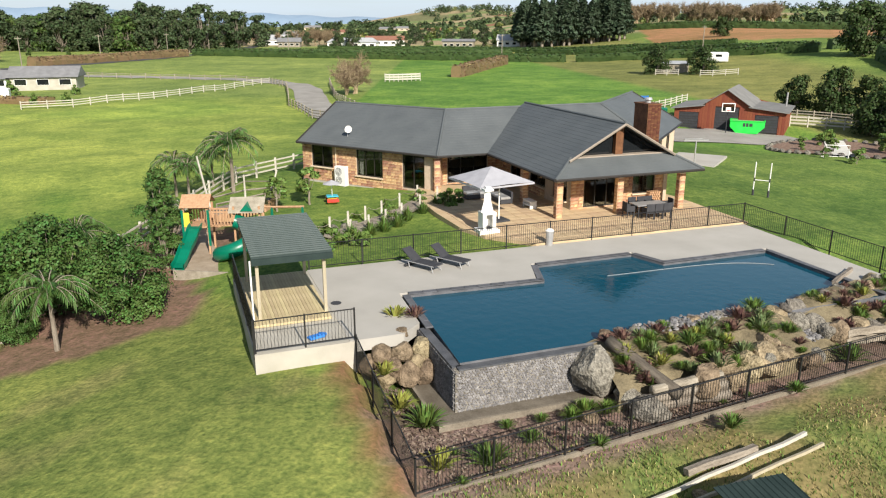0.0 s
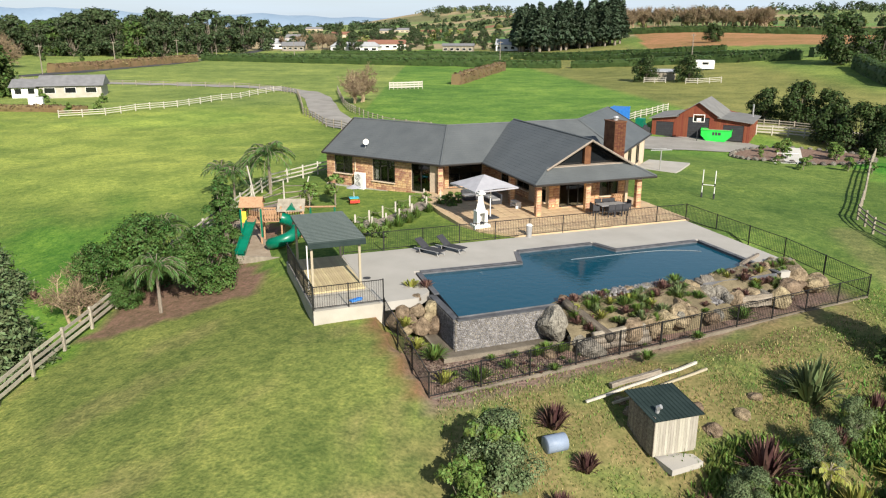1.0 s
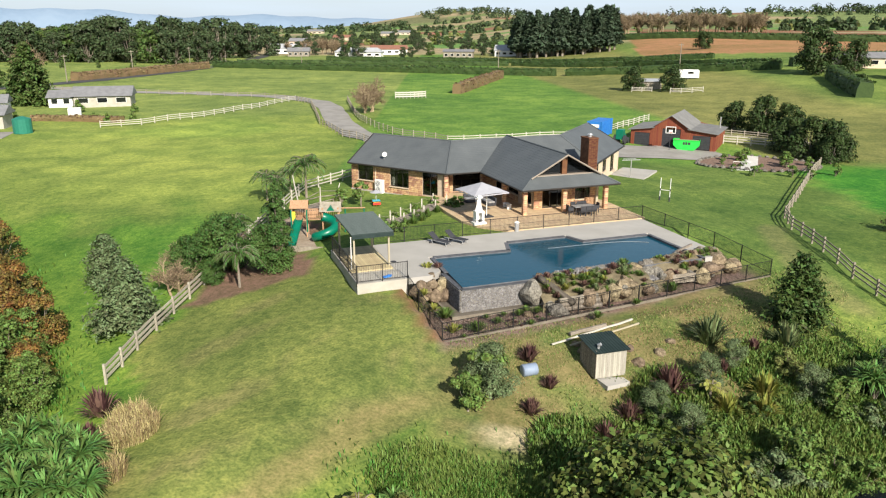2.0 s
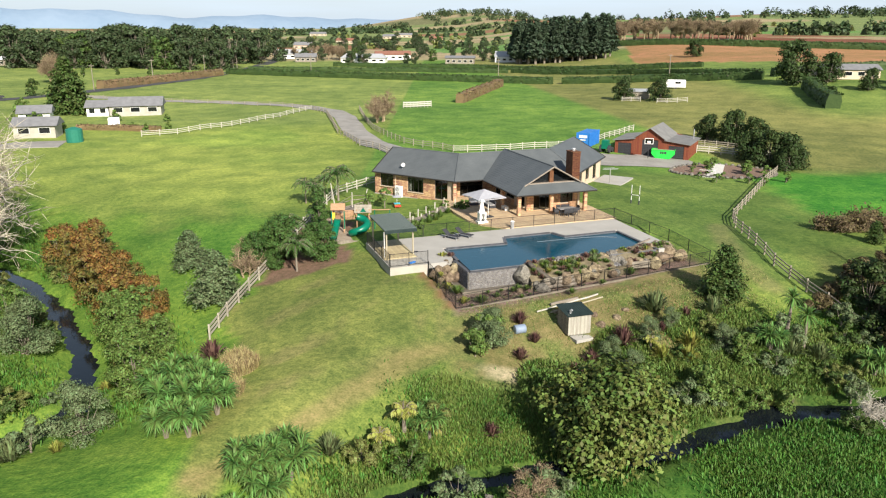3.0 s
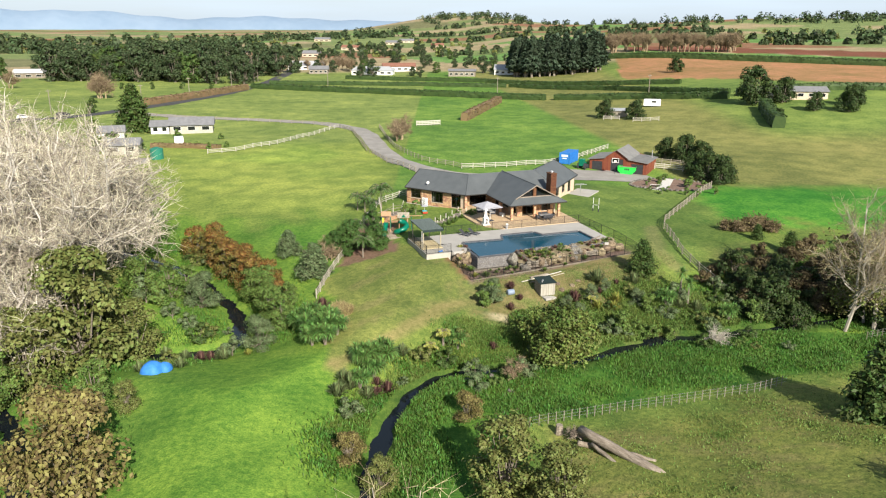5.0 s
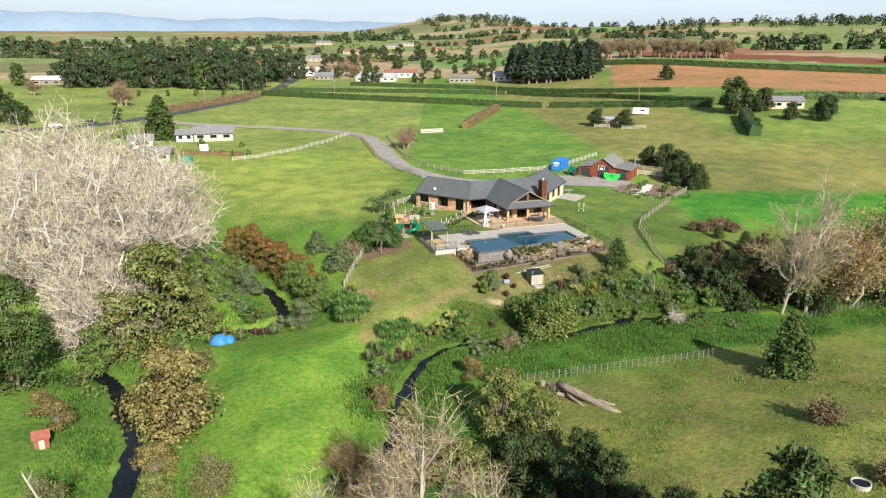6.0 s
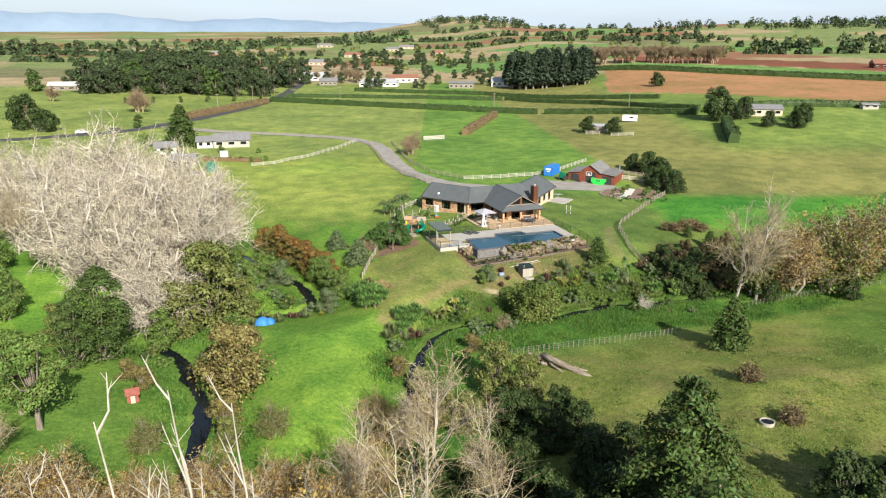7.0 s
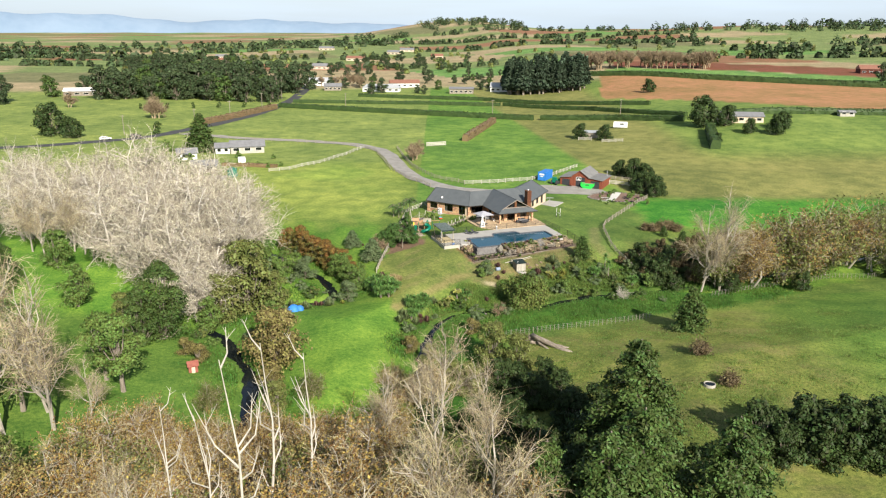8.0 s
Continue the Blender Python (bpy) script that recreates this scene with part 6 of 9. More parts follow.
for u, v, z, s in ((6.5, -7.4, 0, 1.2), (6.0, -7.6, -0.1, 1.1), (8.3, -8.3, -0.3, 1.1), (3.2, -8.7, -1.5, 1.3), (3.9, -8.9, -1.5, 1.1), (9.0, -9.0, -0.6, 1), (2.6, -8.9, -1.5, 1.0)):
    bedplant(grst, u, v, z, s)
for u, v, z, s in ((8.2, -9.0, -0.5, 1.1), (11.2, -7.6, -0.1, 1.2), (11.6, -7.2, 0, 1.1), (9.6, -8.6, -0.4, 1.0), (11.4, -6.7, 0.1, 0.8), (9.0, -7.2, 0, 0.9)):
    bedplant(agav, u, v, z, s)
for u, v, z, s in ((7.9, -7.8, -0.1, 1.1), (11.9, -6.4, 0.1, 1.2), (-0.9, -10.3, -1.5, 1.4), (0.8, -9.6, -1.5, 0.8), (2.6, -10.6, -1.5, 0.7), (7.0, -11.2, -1.4, 1.0), (14.3, -9.0, -1.2, 1.4), (10.6, -10.2, -1.3, 0.8), (-2.0, -7.6, -1.5, 1.5), (5.6, -8.9, -0.8, 0.8), (0.4, -8.7, -1.5, 0.6), (1.6, -8.7, -1.5, 0.6)):
    bedplant(grnt, u, v, z, s)

rng = random.Random(23)
for k in range(90):
    far_bed = k >= 58
    u = rng.uniform(14.6, 20.4) if far_bed else rng.uniform(4.9, 12.6)
    r = rng.uniform(0.08, 0.95)
    v = (-5.9 + 0.15 * (u - 15) if far_bed else -6.5) - (2.3 if far_bed else 2.6) * r
    bedplant(rng.choice((grst, grst, agav, grnt, grst, redt)), u, v, (0.14 if far_bed else 0.10) - 0.9 * r ** 1.7, rng.uniform(0.5, 1.0))
for k in range(26):
    u, v = rng.uniform(-2.6, 10), rng.uniform(-11.0, -9.2)
    if v > -11.6 + 0.135 * (u + 3.6):
        bedplant(rng.choice((grnt, agav, redt)), u, v, -1.55, rng.uniform(0.25, 0.5))


# ---------------------------------------------------------------- furniture round the pool
def lounger(m):
    top = thing("sun_lounger", "charcoal sling sun lounger with pale metal frame on the deck", "sun lounger", group="sun loungers")
    for sy in (-0.3, 0.3):
        part("rail", Geo().tube([(-1.0, sy, 0.3), (0.9, sy, 0.3)], [0.022, 0.022], 6), GREYMETAL, top)
        for x in (-0.6, 0.75):
            part("leg", Geo().tube([(x, sy, 0.3), (x + 0.12, sy, 0.0)], [0.02, 0.02], 6), GREYMETAL, top)
    part("seat", Geo().box((0.35, 0, 0.33), (1.25, 0.6, 0.05), cut=0.015), CHARCOAL, top)
    part("backrest", Geo().box((-0.62, 0, 0.57), (0.85, 0.6, 0.05), ry=38, cut=0.015), CHARCOAL, top)
    part("wheel", Geo().tube([(-0.75, -0.34, 0.07), (-0.75, 0.34, 0.07)], [0.07, 0.07], 8), CHARCOAL, top)
    top.matrix_basis = m
    return top


lg = lounger(pose(-0.95, 32.6, 0, 0, 0, -38))
copy_thing(lg, pose(0.35, 33.2, 0, 0, 0, -38))

umb = thing("cantilever_umbrella", "large pale grey square cantilever umbrella over the patio", "umbrella", (3.15, 40.9, 0.1), 28)
part("base", Geo().box((0, 0, 0.06), (0.95, 0.95, 0.12), cut=0.03), CHARCOAL, umb)
part("pole", Geo().tube([(0, 0, 0.1), (0, 0, 2.55)], [0.04, 0.04], 8), WHITE, umb)
part("arm", Geo().tube([(0, 0, 2.0), (-0.1, 0.55, 2.35), (-0.25, 0.5, 3.0)], [0.03, 0.03, 0.03], 6), WHITE, umb)
g = Geo()
apex, rim = (-0.25, 0.5, 3.05), 1.75
cor = [(-0.25 + rim * a, 0.5 + rim * b, 2.3) for a, b in ((-1, -1), (1, -1), (1, 1), (-1, 1))]
for i in range(4):
    a, b = cor[i], cor[(i + 1) % 4]
    midp = ((a[0] + b[0]) / 2, (a[1] + b[1]) / 2, 2.36)
    g.poly([a, midp, apex]), g.poly([midp, b, apex])
    g.poly([a, b, (b[0], b[1], 2.2), (a[0], a[1], 2.2)])
canopy = part("canopy", g, FABRIC, umb)
for a in cor:
    part("rib", Geo().tube([apex, (a[0], a[1], a[2] - 0.03)], [0.015, 0.015], 4), GREYMETAL, canopy)

fire = thing("outdoor_fireplace", "white plastered outdoor fireplace with a tall tapering flue", "fireplace", (2.35, 38.5, 0.05), 20)
part("base", Geo().box((0, 0, 0.12), (1.15, 0.85, 0.24)), WHITE, fire)
part("firebox", Geo().box((-0.28, 0, 0.65), (0.2, 0.65, 0.85)).box((0.28, 0, 0.65), (0.2, 0.65, 0.85)).box((0, 0.28, 0.65), (0.4, 0.1, 0.85)).box((0, 0, 1.12), (0.78, 0.68, 0.12)), WHITE, fire)
part("hearth", Geo().box((0, 0.05, 0.3), (0.38, 0.4, 0.1)), CHARCOAL, fire, "soot-dark hearth")
part("flue", Geo().prism([(-0.34, -0.3), (0.34, -0.3), (0.34, 0.3), (-0.34, 0.3)], 1.15, 1.2).tube([(0, 0, 1.15), (0, 0, 1.75), (0, 0, 2.3)], [0.38, 0.22, 0.18], 4), WHITE, fire)
part("cap", Geo().box((0, 0, 2.36), (0.5, 0.5, 0.1)).box((0, 0, 2.46), (0.3, 0.3, 0.14)), WHITE, fire)

dt = thing("dining_table", "grey rectangular outdoor dining table on the patio", "table", (11.9, 42.1, 0.1), 18)
part("tabletop", Geo().box((0, 0, 0.73), (2.0, 0.95, 0.05), cut=0.012), GREYMETAL, dt)
for x in (-0.9, 0.9):
    for y in (-0.4, 0.4):
        part("leg", Geo().box((x, y, 0.35), (0.06, 0.06, 0.7)), CHARCOAL, dt)
ch = thing("wicker_chair", "dark grey wicker dining chair beside the table", "chair", group="chairs round the table")
part("seat", Geo().box((0, 0, 0.42), (0.52, 0.52, 0.08), cut=0.02), CHARCOAL, ch)
part("backrest", Geo().box((0, 0.25, 0.68), (0.52, 0.06, 0.5), cut=0.02), CHARCOAL, ch)
for x in (-0.24, 0.24):
    part("arm", Geo().box((x, 0, 0.58), (0.05, 0.5, 0.26)), CHARCOAL, ch)
    for y in (-0.22, 0.22):
        part("leg", Geo().box((x, y, 0.2), (0.05, 0.05, 0.4)), CHARCOAL, ch)
seats = [(-0.5, -0.75, 180), (0.05, -0.75, 180), (0.6, -0.75, 180), (-0.5, 0.75, 0), (0.1, 0.75, 0), (0.6, 0.75, 0), (-1.3, 0, 90), (1.3, 0.1, -90)]
for k, (x, y, r) in enumerate(seats[::-1]):
    m = pose(11.9, 42.1, 0.1, 0, 0, 18) @ pose(x, y, 0, 0, 0, r)
    (copy_thing(ch, m) if k < len(seats) - 1 else ch).matrix_basis = m
bench = thing("white_bench", "low white slatted bench under the eaves", "bench", (5.25, 44.1, 0.1), -70)
for z in (0.45, 0.2):
    part("shelf", Geo().box((0, 0, z), (1.0, 0.45, 0.06)), WHITE, bench)
for x in (-0.45, 0.45):
    part("end", Geo().box((x, 0, 0.24), (0.06, 0.42, 0.48)), WHITE, bench)
for k, (x, y, r, label) in enumerate(((3.6, 45.6, -70, "grey outdoor sofa in the veranda's shade"), (2.2, 46.6, 20, "grey outdoor sofa by the veranda"))):
    so = thing("outdoor_sofa", label, "sofa", (x, y, 0.1), r)
    part("base", Geo().box((0, 0, 0.22), (1.8, 0.8, 0.28), cut=0.03), CHARCOAL, so)
    part("backrest", Geo().box((0, 0.36, 0.55), (1.8, 0.14, 0.5), cut=0.04), CHARCOAL, so)
    for q in (-0.45, 0.45):
        part("cushion", Geo().box((q, -0.05, 0.42), (0.85, 0.65, 0.14), cut=0.04), GREYMETAL, so, "grey cushion")
wood = thing("firewood_stack", "stack of split firewood in the wall niche", "firewood")
wood.matrix_basis = MF @ pose(8.05, 2.2, 0.1)
rng = random.Random(3)
for i in range(5):
    for j in range(6):
        part("log", Geo().tube([(-0.36 + 0.16 * i + 0.05 * (j % 2), -0.2, 0.08 + 0.13 * j), (-0.36 + 0.16 * i + 0.05 * (j % 2), 0.2, 0.08 + 0.13 * j)], [0.07, 0.065], 6), PLAYWOOD, wood)
clean = thing("pool_cleaner_bin", "small pale blue bin standing inside the fence", "bin", (5.4, 36.4, 0.0), 10)
part("body", Geo().tube([(0, 0, 0), (0, 0, 0.75)], [0.17, 0.21], 10), GREYMETAL, clean)
part("lid", Geo().tube([(0, 0, 0.75), (0, 0, 0.85)], [0.23, 0.12], 10), WHITE, clean)
drain = part("drain_cover", Geo().tube([(-4.3, 28.1, 0.0), (-4.3, 28.1, 0.012)], [0.22, 0.22], 14), CHARCOAL)
tagged(drain, "round dark drain cover in the deck", "drain")
towel = part("blue_towel", Geo().box((0, 0, 0.05), (0.5, 0.3, 0.08), rz=20, cut=0.03).box((0.25, 0.1, 0.06), (0.3, 0.25, 0.1), rz=-30, cut=0.03), BLUETENT)
in_frame(towel, pose(-4.6, -3.1, 0))
tagged(towel, "crumpled blue towel on the concrete", "towel")

# boardwalk down from the patio, with white posts
walk_line = [(-0.8, 47.2), (-2.9, 43.6), (-4.6, 41.0), (-6.3, 38.4)]
bw = thing("boardwalk", "grey plank boardwalk between white posts", "boardwalk")
plank = Geo().box((0, 0, 0), (1.35, 0.17, 0.05), cut=0.008).mesh("plank", OLDWOOD)
for (ax, ay), (bx, by) in zip(walk_line[:-1], walk_line[1:]):
    run = math.hypot(bx - ax, by - ay)
    rz = math.degrees(math.atan2(by - ay, bx - ax)) + 90
    for k in range(int(run / 0.19)):
        s = k * 0.19 / run
        x, y = ax + (bx - ax) * s, ay + (by - ay) * s
        p = new("plank", plank)
        p.parent, p.matrix_basis = bw, pose(x, y, ground_at(x, y) + 0.14, 0, 0, rz)
    n = Vector((-(by - ay), bx - ax)).normalized()
    for side in (-0.75, 0.75):
        for s in (0.1, 0.6):
            x, y = ax + (bx - ax) * s + n.x * side, ay + (by - ay) * s + n.y * side
            part("post", Geo().box((x, y, ground_at(x, y) + 0.5), (0.11, 0.11, 1.0)), WHITEWOOD, bw)
    for side in (-0.75, 0.75):
        a2, b2 = (ax + n.x * side, ay + n.y * side), (bx + n.x * side, by + n.y * side)
        sag = [(a2[0] + (b2[0] - a2[0]) * s, a2[1] + (b2[1] - a2[1]) * s, ground_at(*a2) + 0.8 - 0.25 * math.sin(math.pi * ((s * 2) % 1))) for s in np.linspace(0, 1, 13)]
        part("rope", Geo().tube(sag, [0.015] * 13, 4), OLDWOOD, bw)
t = flax("border_plant", 46, 0.8, "mid", "soft green border plants beside the boardwalk", 120, "plant", 0.025)
plant(t, [(-0.4, 45.2, 1), (-1.2, 43.9, 1), (-2.1, 42.6, 1.1), (-2.6, 41.4, 1.2), (-3.3, 40.4, 1.2), (-4.0, 39.4, 1.1), (-4.9, 38.2, 1.2), (-5.4, 37.0, 1), (0.5, 46.0, 0.9), (-4.4, 37.2, 0.9), (-3.6, 46.0, 0.8), (-5.2, 43.4, 0.7), (-6.6, 41.0, 0.8), (-6.2, 36.3, 1.0)], "border plants", 5)
t = shrub("border_shrub", 47, 1.1, 1.3, "mid", "rounded green border shrub at the patio edge", 420, 0.13)
plant(t, [(0.3, 44.6, 1.1), (1.0, 45.4, 0.9), (-1.5, 46.4, 0.8), (-5.6, 36.0, 1.0), (-4.6, 36.6, 0.8), (-6.6, 36.8, 0.9), (-3.9, 36.4, 0.7)], "border shrubs", 6)
for k, (x, y) in enumerate(((-5.6, 41.4), (-6.2, 41.0), (-5.1, 41.9), (-7.0, 40.2), (-7.5, 39.4))):
    boulder(pose(x, y, ground_at(x, y)), GREYROCKS, (0.32, 0.28, 0.25), k, "small pale rock beside the boardwalk", "path rocks")

# toy table on the lawn
toy = thing("toy_picnic_table", "colourful plastic toy picnic table with a pale parasol", "toy table", (-7.2, 47.4, ground_at(-7.2, 47.4)), 15)
part("tabletop", Geo().box((0, 0, 0.5), (0.75, 0.6, 0.06), cut=0.02), CYAN, toy)
part("frame", Geo().box((0, 0, 0.25), (0.6, 0.2, 0.5)), YELLOW, toy)
for y in (-0.45, 0.45):
    part("seat", Geo().box((0, y, 0.28), (0.75, 0.22, 0.2), cut=0.03), REDPLASTIC, toy)
part("pole", Geo().tube([(0, 0, 0.5), (0, 0, 1.4)], [0.02, 0.02], 6), WHITE, toy)
g = Geo()
for k in range(10):
    a, b = 6.283 * k / 10, 6.283 * (k + 1) / 10
    g.poly([(0, 0, 1.55), (0.6 * math.cos(a), 0.6 * math.sin(a), 1.3), (0.6 * math.cos(b), 0.6 * math.sin(b), 1.3)])
part("parasol", g, FABRIC, toy)


# ---------------------------------------------------------------- play area
gz = -0.75
pit = part("play_surface", Geo().prism([(-13.0, 34.2), (-8.0, 33.6), (-7.8, 36.5), (-10.0, 41.5), (-10.2, 46.5), (-14.8, 48.0), (-15.6, 42.0)], -1.6, gz), PALECHIP)
tagged(pit, "pale brown bark surface of the play area", "play area", kind="structure")
for a, b in (((-13.0, 34.2), (-8.0, 33.6)), ((-15.6, 42.0), (-13.0, 34.2))):
    rz = math.degrees(math.atan2(b[1] - a[1], b[0] - a[0]))
    e = part("trim", Geo().box((0, 0, 0), (math.hypot(b[0] - a[0], b[1] - a[1]), 0.08, 0.5)), GREYWOOD)
    e.matrix_basis = pose((a[0] + b[0]) / 2, (a[1] + b[1]) / 2, gz - 0.12, 0, 0, rz)
    tagged(e, "dark timber edging of the play area", "edging", kind="structure")
play = thing("play_set", "cedar climbing frame with two green plastic slides", "playground", (-11.3, 38.0, gz), 4)
part("platform", Geo().box((-1.5, 0, 1.45), (1.3, 1.3, 0.08)).box((1.1, 0, 1.45), (1.4, 1.3, 0.08)).box((-0.2, 0.1, 1.4), (1.6, 0.7, 0.06)), PLAYWOOD, play)
for x in (-2.1, -0.9, 0.45, 1.75):
    for y in (-0.6, 0.6):
        part("post", Geo().box((x, y, 1.25), (0.1, 0.1, 2.5)), PLAYWOOD, play)
for x0, x1, y in ((-2.1, -0.9, 0.6), (-0.9, 0.45, -0.3), (-0.9, 0.45, 0.45), (0.45, 1.75, 0.6)):
    part("rail", Geo().box(((x0 + x1) / 2, y, 2.15), (x1 - x0, 0.05, 0.09)), PLAYWOOD, play)
    for k in range(8):
        x = x0 + (x1 - x0) * (k + 0.5) / 8
        part("baluster", Geo().box((x, y, 1.8), (0.06, 0.03, 0.68)), PLAYWOOD, play)
part("roof", Geo().poly([(-2.25, -0.8, 2.5), (-0.75, -0.8, 2.5), (-0.75, 0, 3.05), (-2.25, 0, 3.05)]).poly([(-2.25, 0, 3.05), (-0.75, 0, 3.05), (-0.75, 0.8, 2.5), (-2.25, 0.8, 2.5)]), PLAYWOOD, play, "brown shingled play roof")
part("roof", Geo().poly([(0.2, -0.85, 2.2), (2.0, -0.85, 2.2), (2.0, 0.1, 2.85), (0.2, 0.1, 2.85)]).poly([(0.2, 0.1, 2.85), (2.0, 0.1, 2.85), (2.0, 1.05, 2.2), (0.2, 1.05, 2.2)]), GREYWOOD, play, "grey-brown timber play roof")
part("dormer", Geo().poly([(0.8, -0.8, 2.28), (1.45, -0.8, 2.28), (1.12, -0.8, 2.65)]).poly([(0.8, -0.8, 2.28), (1.12, -0.8, 2.65), (1.12, -0.2, 2.68)]).poly([(1.45, -0.8, 2.28), (1.12, -0.2, 2.68), (1.12, -0.8, 2.65)]), GREENPLASTIC, play)
part("panel", Geo().box((-1.95, -0.66, 1.85), (0.3, 0.04, 0.75)), YELLOW, play)
for x in (-2.15, -0.85):
    part("panel", Geo().box((x, -0.66, 1.4), (0.12, 0.05, 1.9)), GREENPLASTIC, play)


def chute(name, pts, half, lip):
    g = Geo()
    for i, p in enumerate(pts):
        q = Vector(pts[min(i + 1, len(pts) - 1)]) - Vector(pts[max(i - 1, 0)])
        s = Vector((-q.y, q.x, 0)).normalized()
        p = Vector(p)
        for k, (a, h) in enumerate(((-1.12, lip), (-1, lip), (-0.85, 0.05), (0.85, 0.05), (1, lip), (1.12, lip), (1.0, -0.05), (-1.0, -0.05))):
            g.v.append(tuple(p + s * half * a + Vector((0, 0, h))))
    for i in range(len(pts) - 1):
        for k in range(8):
            a, b = i * 8 + k, i * 8 + (k + 1) % 8
            g.f.append((a, b, b + 8, a + 8))
    return g


part("wave_slide", chute("slide", [(-1.5, -0.65, 1.45), (-1.52, -1.0, 1.4), (-1.6, -1.7, 0.95), (-1.68, -2.3, 0.7), (-1.78, -3.0, 0.22), (-1.82, -3.5, 0.12)], 0.3, 0.24), GREENPLASTIC, play, "straight green wave slide")
spiral = []
for k in range(22):
    s = k / 21
    a = 1.9 - 4.6 * s
    spiral.append((0.45 + 0.85 * math.cos(a) + 0.25, -1.45 + 0.85 * math.sin(a) - 0.3 * s, 1.75 - 1.35 * s))
part("tube_slide", Geo().tube(spiral, [0.38] * 22, 12, False), GREENPLASTIC, play, "green spiral tube slide", smooth=True)
for x, y0 in ((2.3, -0.5), (3.9, -0.5)):
    part("swing_leg", Geo().tube([(x, -0.9, 0), (x, 0, 2.3)], [0.05, 0.05], 4).tube([(x, 0.9, 0), (x, 0, 2.3)], [0.05, 0.05], 4), GREENPLASTIC, play)
part("swing_beam", Geo().tube([(1.75, 0, 2.3), (4.0, 0, 2.3)], [0.06, 0.06], 4), PLAYWOOD, play)
ship = thing("play_ship", "weathered timber play ship with masts and rails", "playground", (-12.4, 44.6, gz), 55)
part("hull", Geo().prism([(-2.4, -0.8), (1.2, -0.9), (2.8, 0), (1.2, 0.9), (-2.4, 0.8)], 0, 0.85), PLAYWOOD, ship)
part("deck", Geo().prism([(-2.3, -0.7), (1.15, -0.8), (2.5, 0), (1.15, 0.8), (-2.3, 0.7)], 0.85, 0.9), OLDWOOD, ship)
for a, b in (((-2.4, -0.8), (1.2, -0.9)), ((1.2, -0.9), (2.9, 0)), ((2.9, 0), (1.2, 0.9)), ((1.2, 0.9), (-2.4, 0.8))):
    part("rail", Geo().tube([(*a, 1.5), (*b, 1.55 if b[0] > 2 else 1.5)], [0.05, 0.05], 4), OLDWOOD, ship)
    part("post", Geo().tube([(*a, 0.8), (*a, 1.55)], [0.05, 0.05], 4), OLDWOOD, ship)
part("mast", Geo().tube([(-1.9, 0.4, 0.8), (-2.5, 0.5, 4.2)], [0.08, 0.05], 6), WHITEWOOD, ship)
part("mast", Geo().tube([(0.4, 0, 0.8), (0.4, 0, 2.7)], [0.07, 0.05], 6), WHITEWOOD, ship)
part("bowsprit", Geo().tube([(2.4, 0, 1.0), (3.1, 0, 2.6)], [0.08, 0.05], 6), WHITEWOOD, ship)
part("net", Geo().tube([(-2.3, 0.3, 1.6), (0.4, 0, 2.3), (2.8, 0, 1.9)], [0.03, 0.03, 0.03], 4), OLDWOOD, ship)


# ---------------------------------------------------------------- shed and clutter on the bank
sz = ground_at(8.9, 16.0) - 0.05
pump = thing("pump_shed", "small pale board shed with a black ribbed steel roof", "shed", (8.55, 16.3, sz), 17)
pump.matrix_basis = pump.matrix_basis @ Matrix.Scale(0.93, 4)
g = Geo()
for sx in (-1, 1):
    g.box((sx * 0.98, 0, 0.85), (0.06, 2.0, 1.7))
part("frame", g, OLDWOOD, pump)
for k in range(16):
    part("board", Geo().box((-0.96 + 0.128 * k, -1.02, 0.86), (0.12, 0.03, 1.72)), SHEDWOOD, pump)
    part("board", Geo().box((-1.03, -0.96 + 0.128 * k, 0.9), (0.03, 0.12, 1.8)), OLDWOOD, pump)
part("back_wall", Geo().box((0, 1.0, 0.85), (2.0, 0.06, 1.7)), OLDWOOD, pump)
g = Geo()
for k in range(12):
    x0 = -1.2 + 0.2 * k
    for a, b, za, zb in ((0, 0.14, 0, 0), (0.14, 0.165, 0, 0.03), (0.165, 0.18, 0.03, 0.03), (0.18, 0.2, 0.03, 0)):
        g.poly([(x0 + a, -1.2, 1.74 + za), (x0 + b, -1.2, 1.74 + zb), (x0 + b, 1.25, 1.98 + zb), (x0 + a, 1.25, 1.98 + za)])
g.poly([(-1.2, -1.2, 1.71), (-1.2, 1.25, 1.95), (1.2, 1.25, 1.95), (1.2, -1.2, 1.71)])
part("roof", g, ROOFGREEN, pump)
part("vent", Geo().tube([(-0.7, -0.6, 1.75), (-0.7, -0.6, 2.0)], [0.09, 0.09], 8).tube([(-0.7, -0.6, 2.0), (-0.62, -0.72, 2.12)], [0.12, 0.1], 8), GREYMETAL, pump)
step_slab = part("step", Geo().box((8.95, 15.1, ground_at(8.95, 15.1) + 0.02), (1.5, 1.0, 0.25), rz=24), CONCRETE)
tagged(step_slab, "grey concrete slab before the shed", "slab", kind="structure")
tank = thing("gas_drum", "small blue-grey drum lying on the slope", "drum", (4.2, 15.5, ground_at(4.2, 15.5) + 0.3), 20)
part("body", Geo().tube([(-0.45, 0, 0), (-0.42, 0, 0), (0.42, 0, 0), (0.45, 0, 0)], [0.3, 0.36, 0.36, 0.3], 14), BLUEGREY, tank, smooth=True)
for k, (x, y, s) in enumerate(((7.6, 17.6, 0.35), (7.9, 17.1, 0.28), (10.4, 17.8, 0.4), (10.7, 16.6, 0.45), (12.2, 17.3, 0.4), (7.3, 18.2, 0.3), (13.0, 18.3, 0.35))):
    boulder(pose(x, y, ground_at(x, y)), TANROCKS, (s, s * 0.8, s * 0.7), k, "pale rock on the dry bank", "bank rocks")
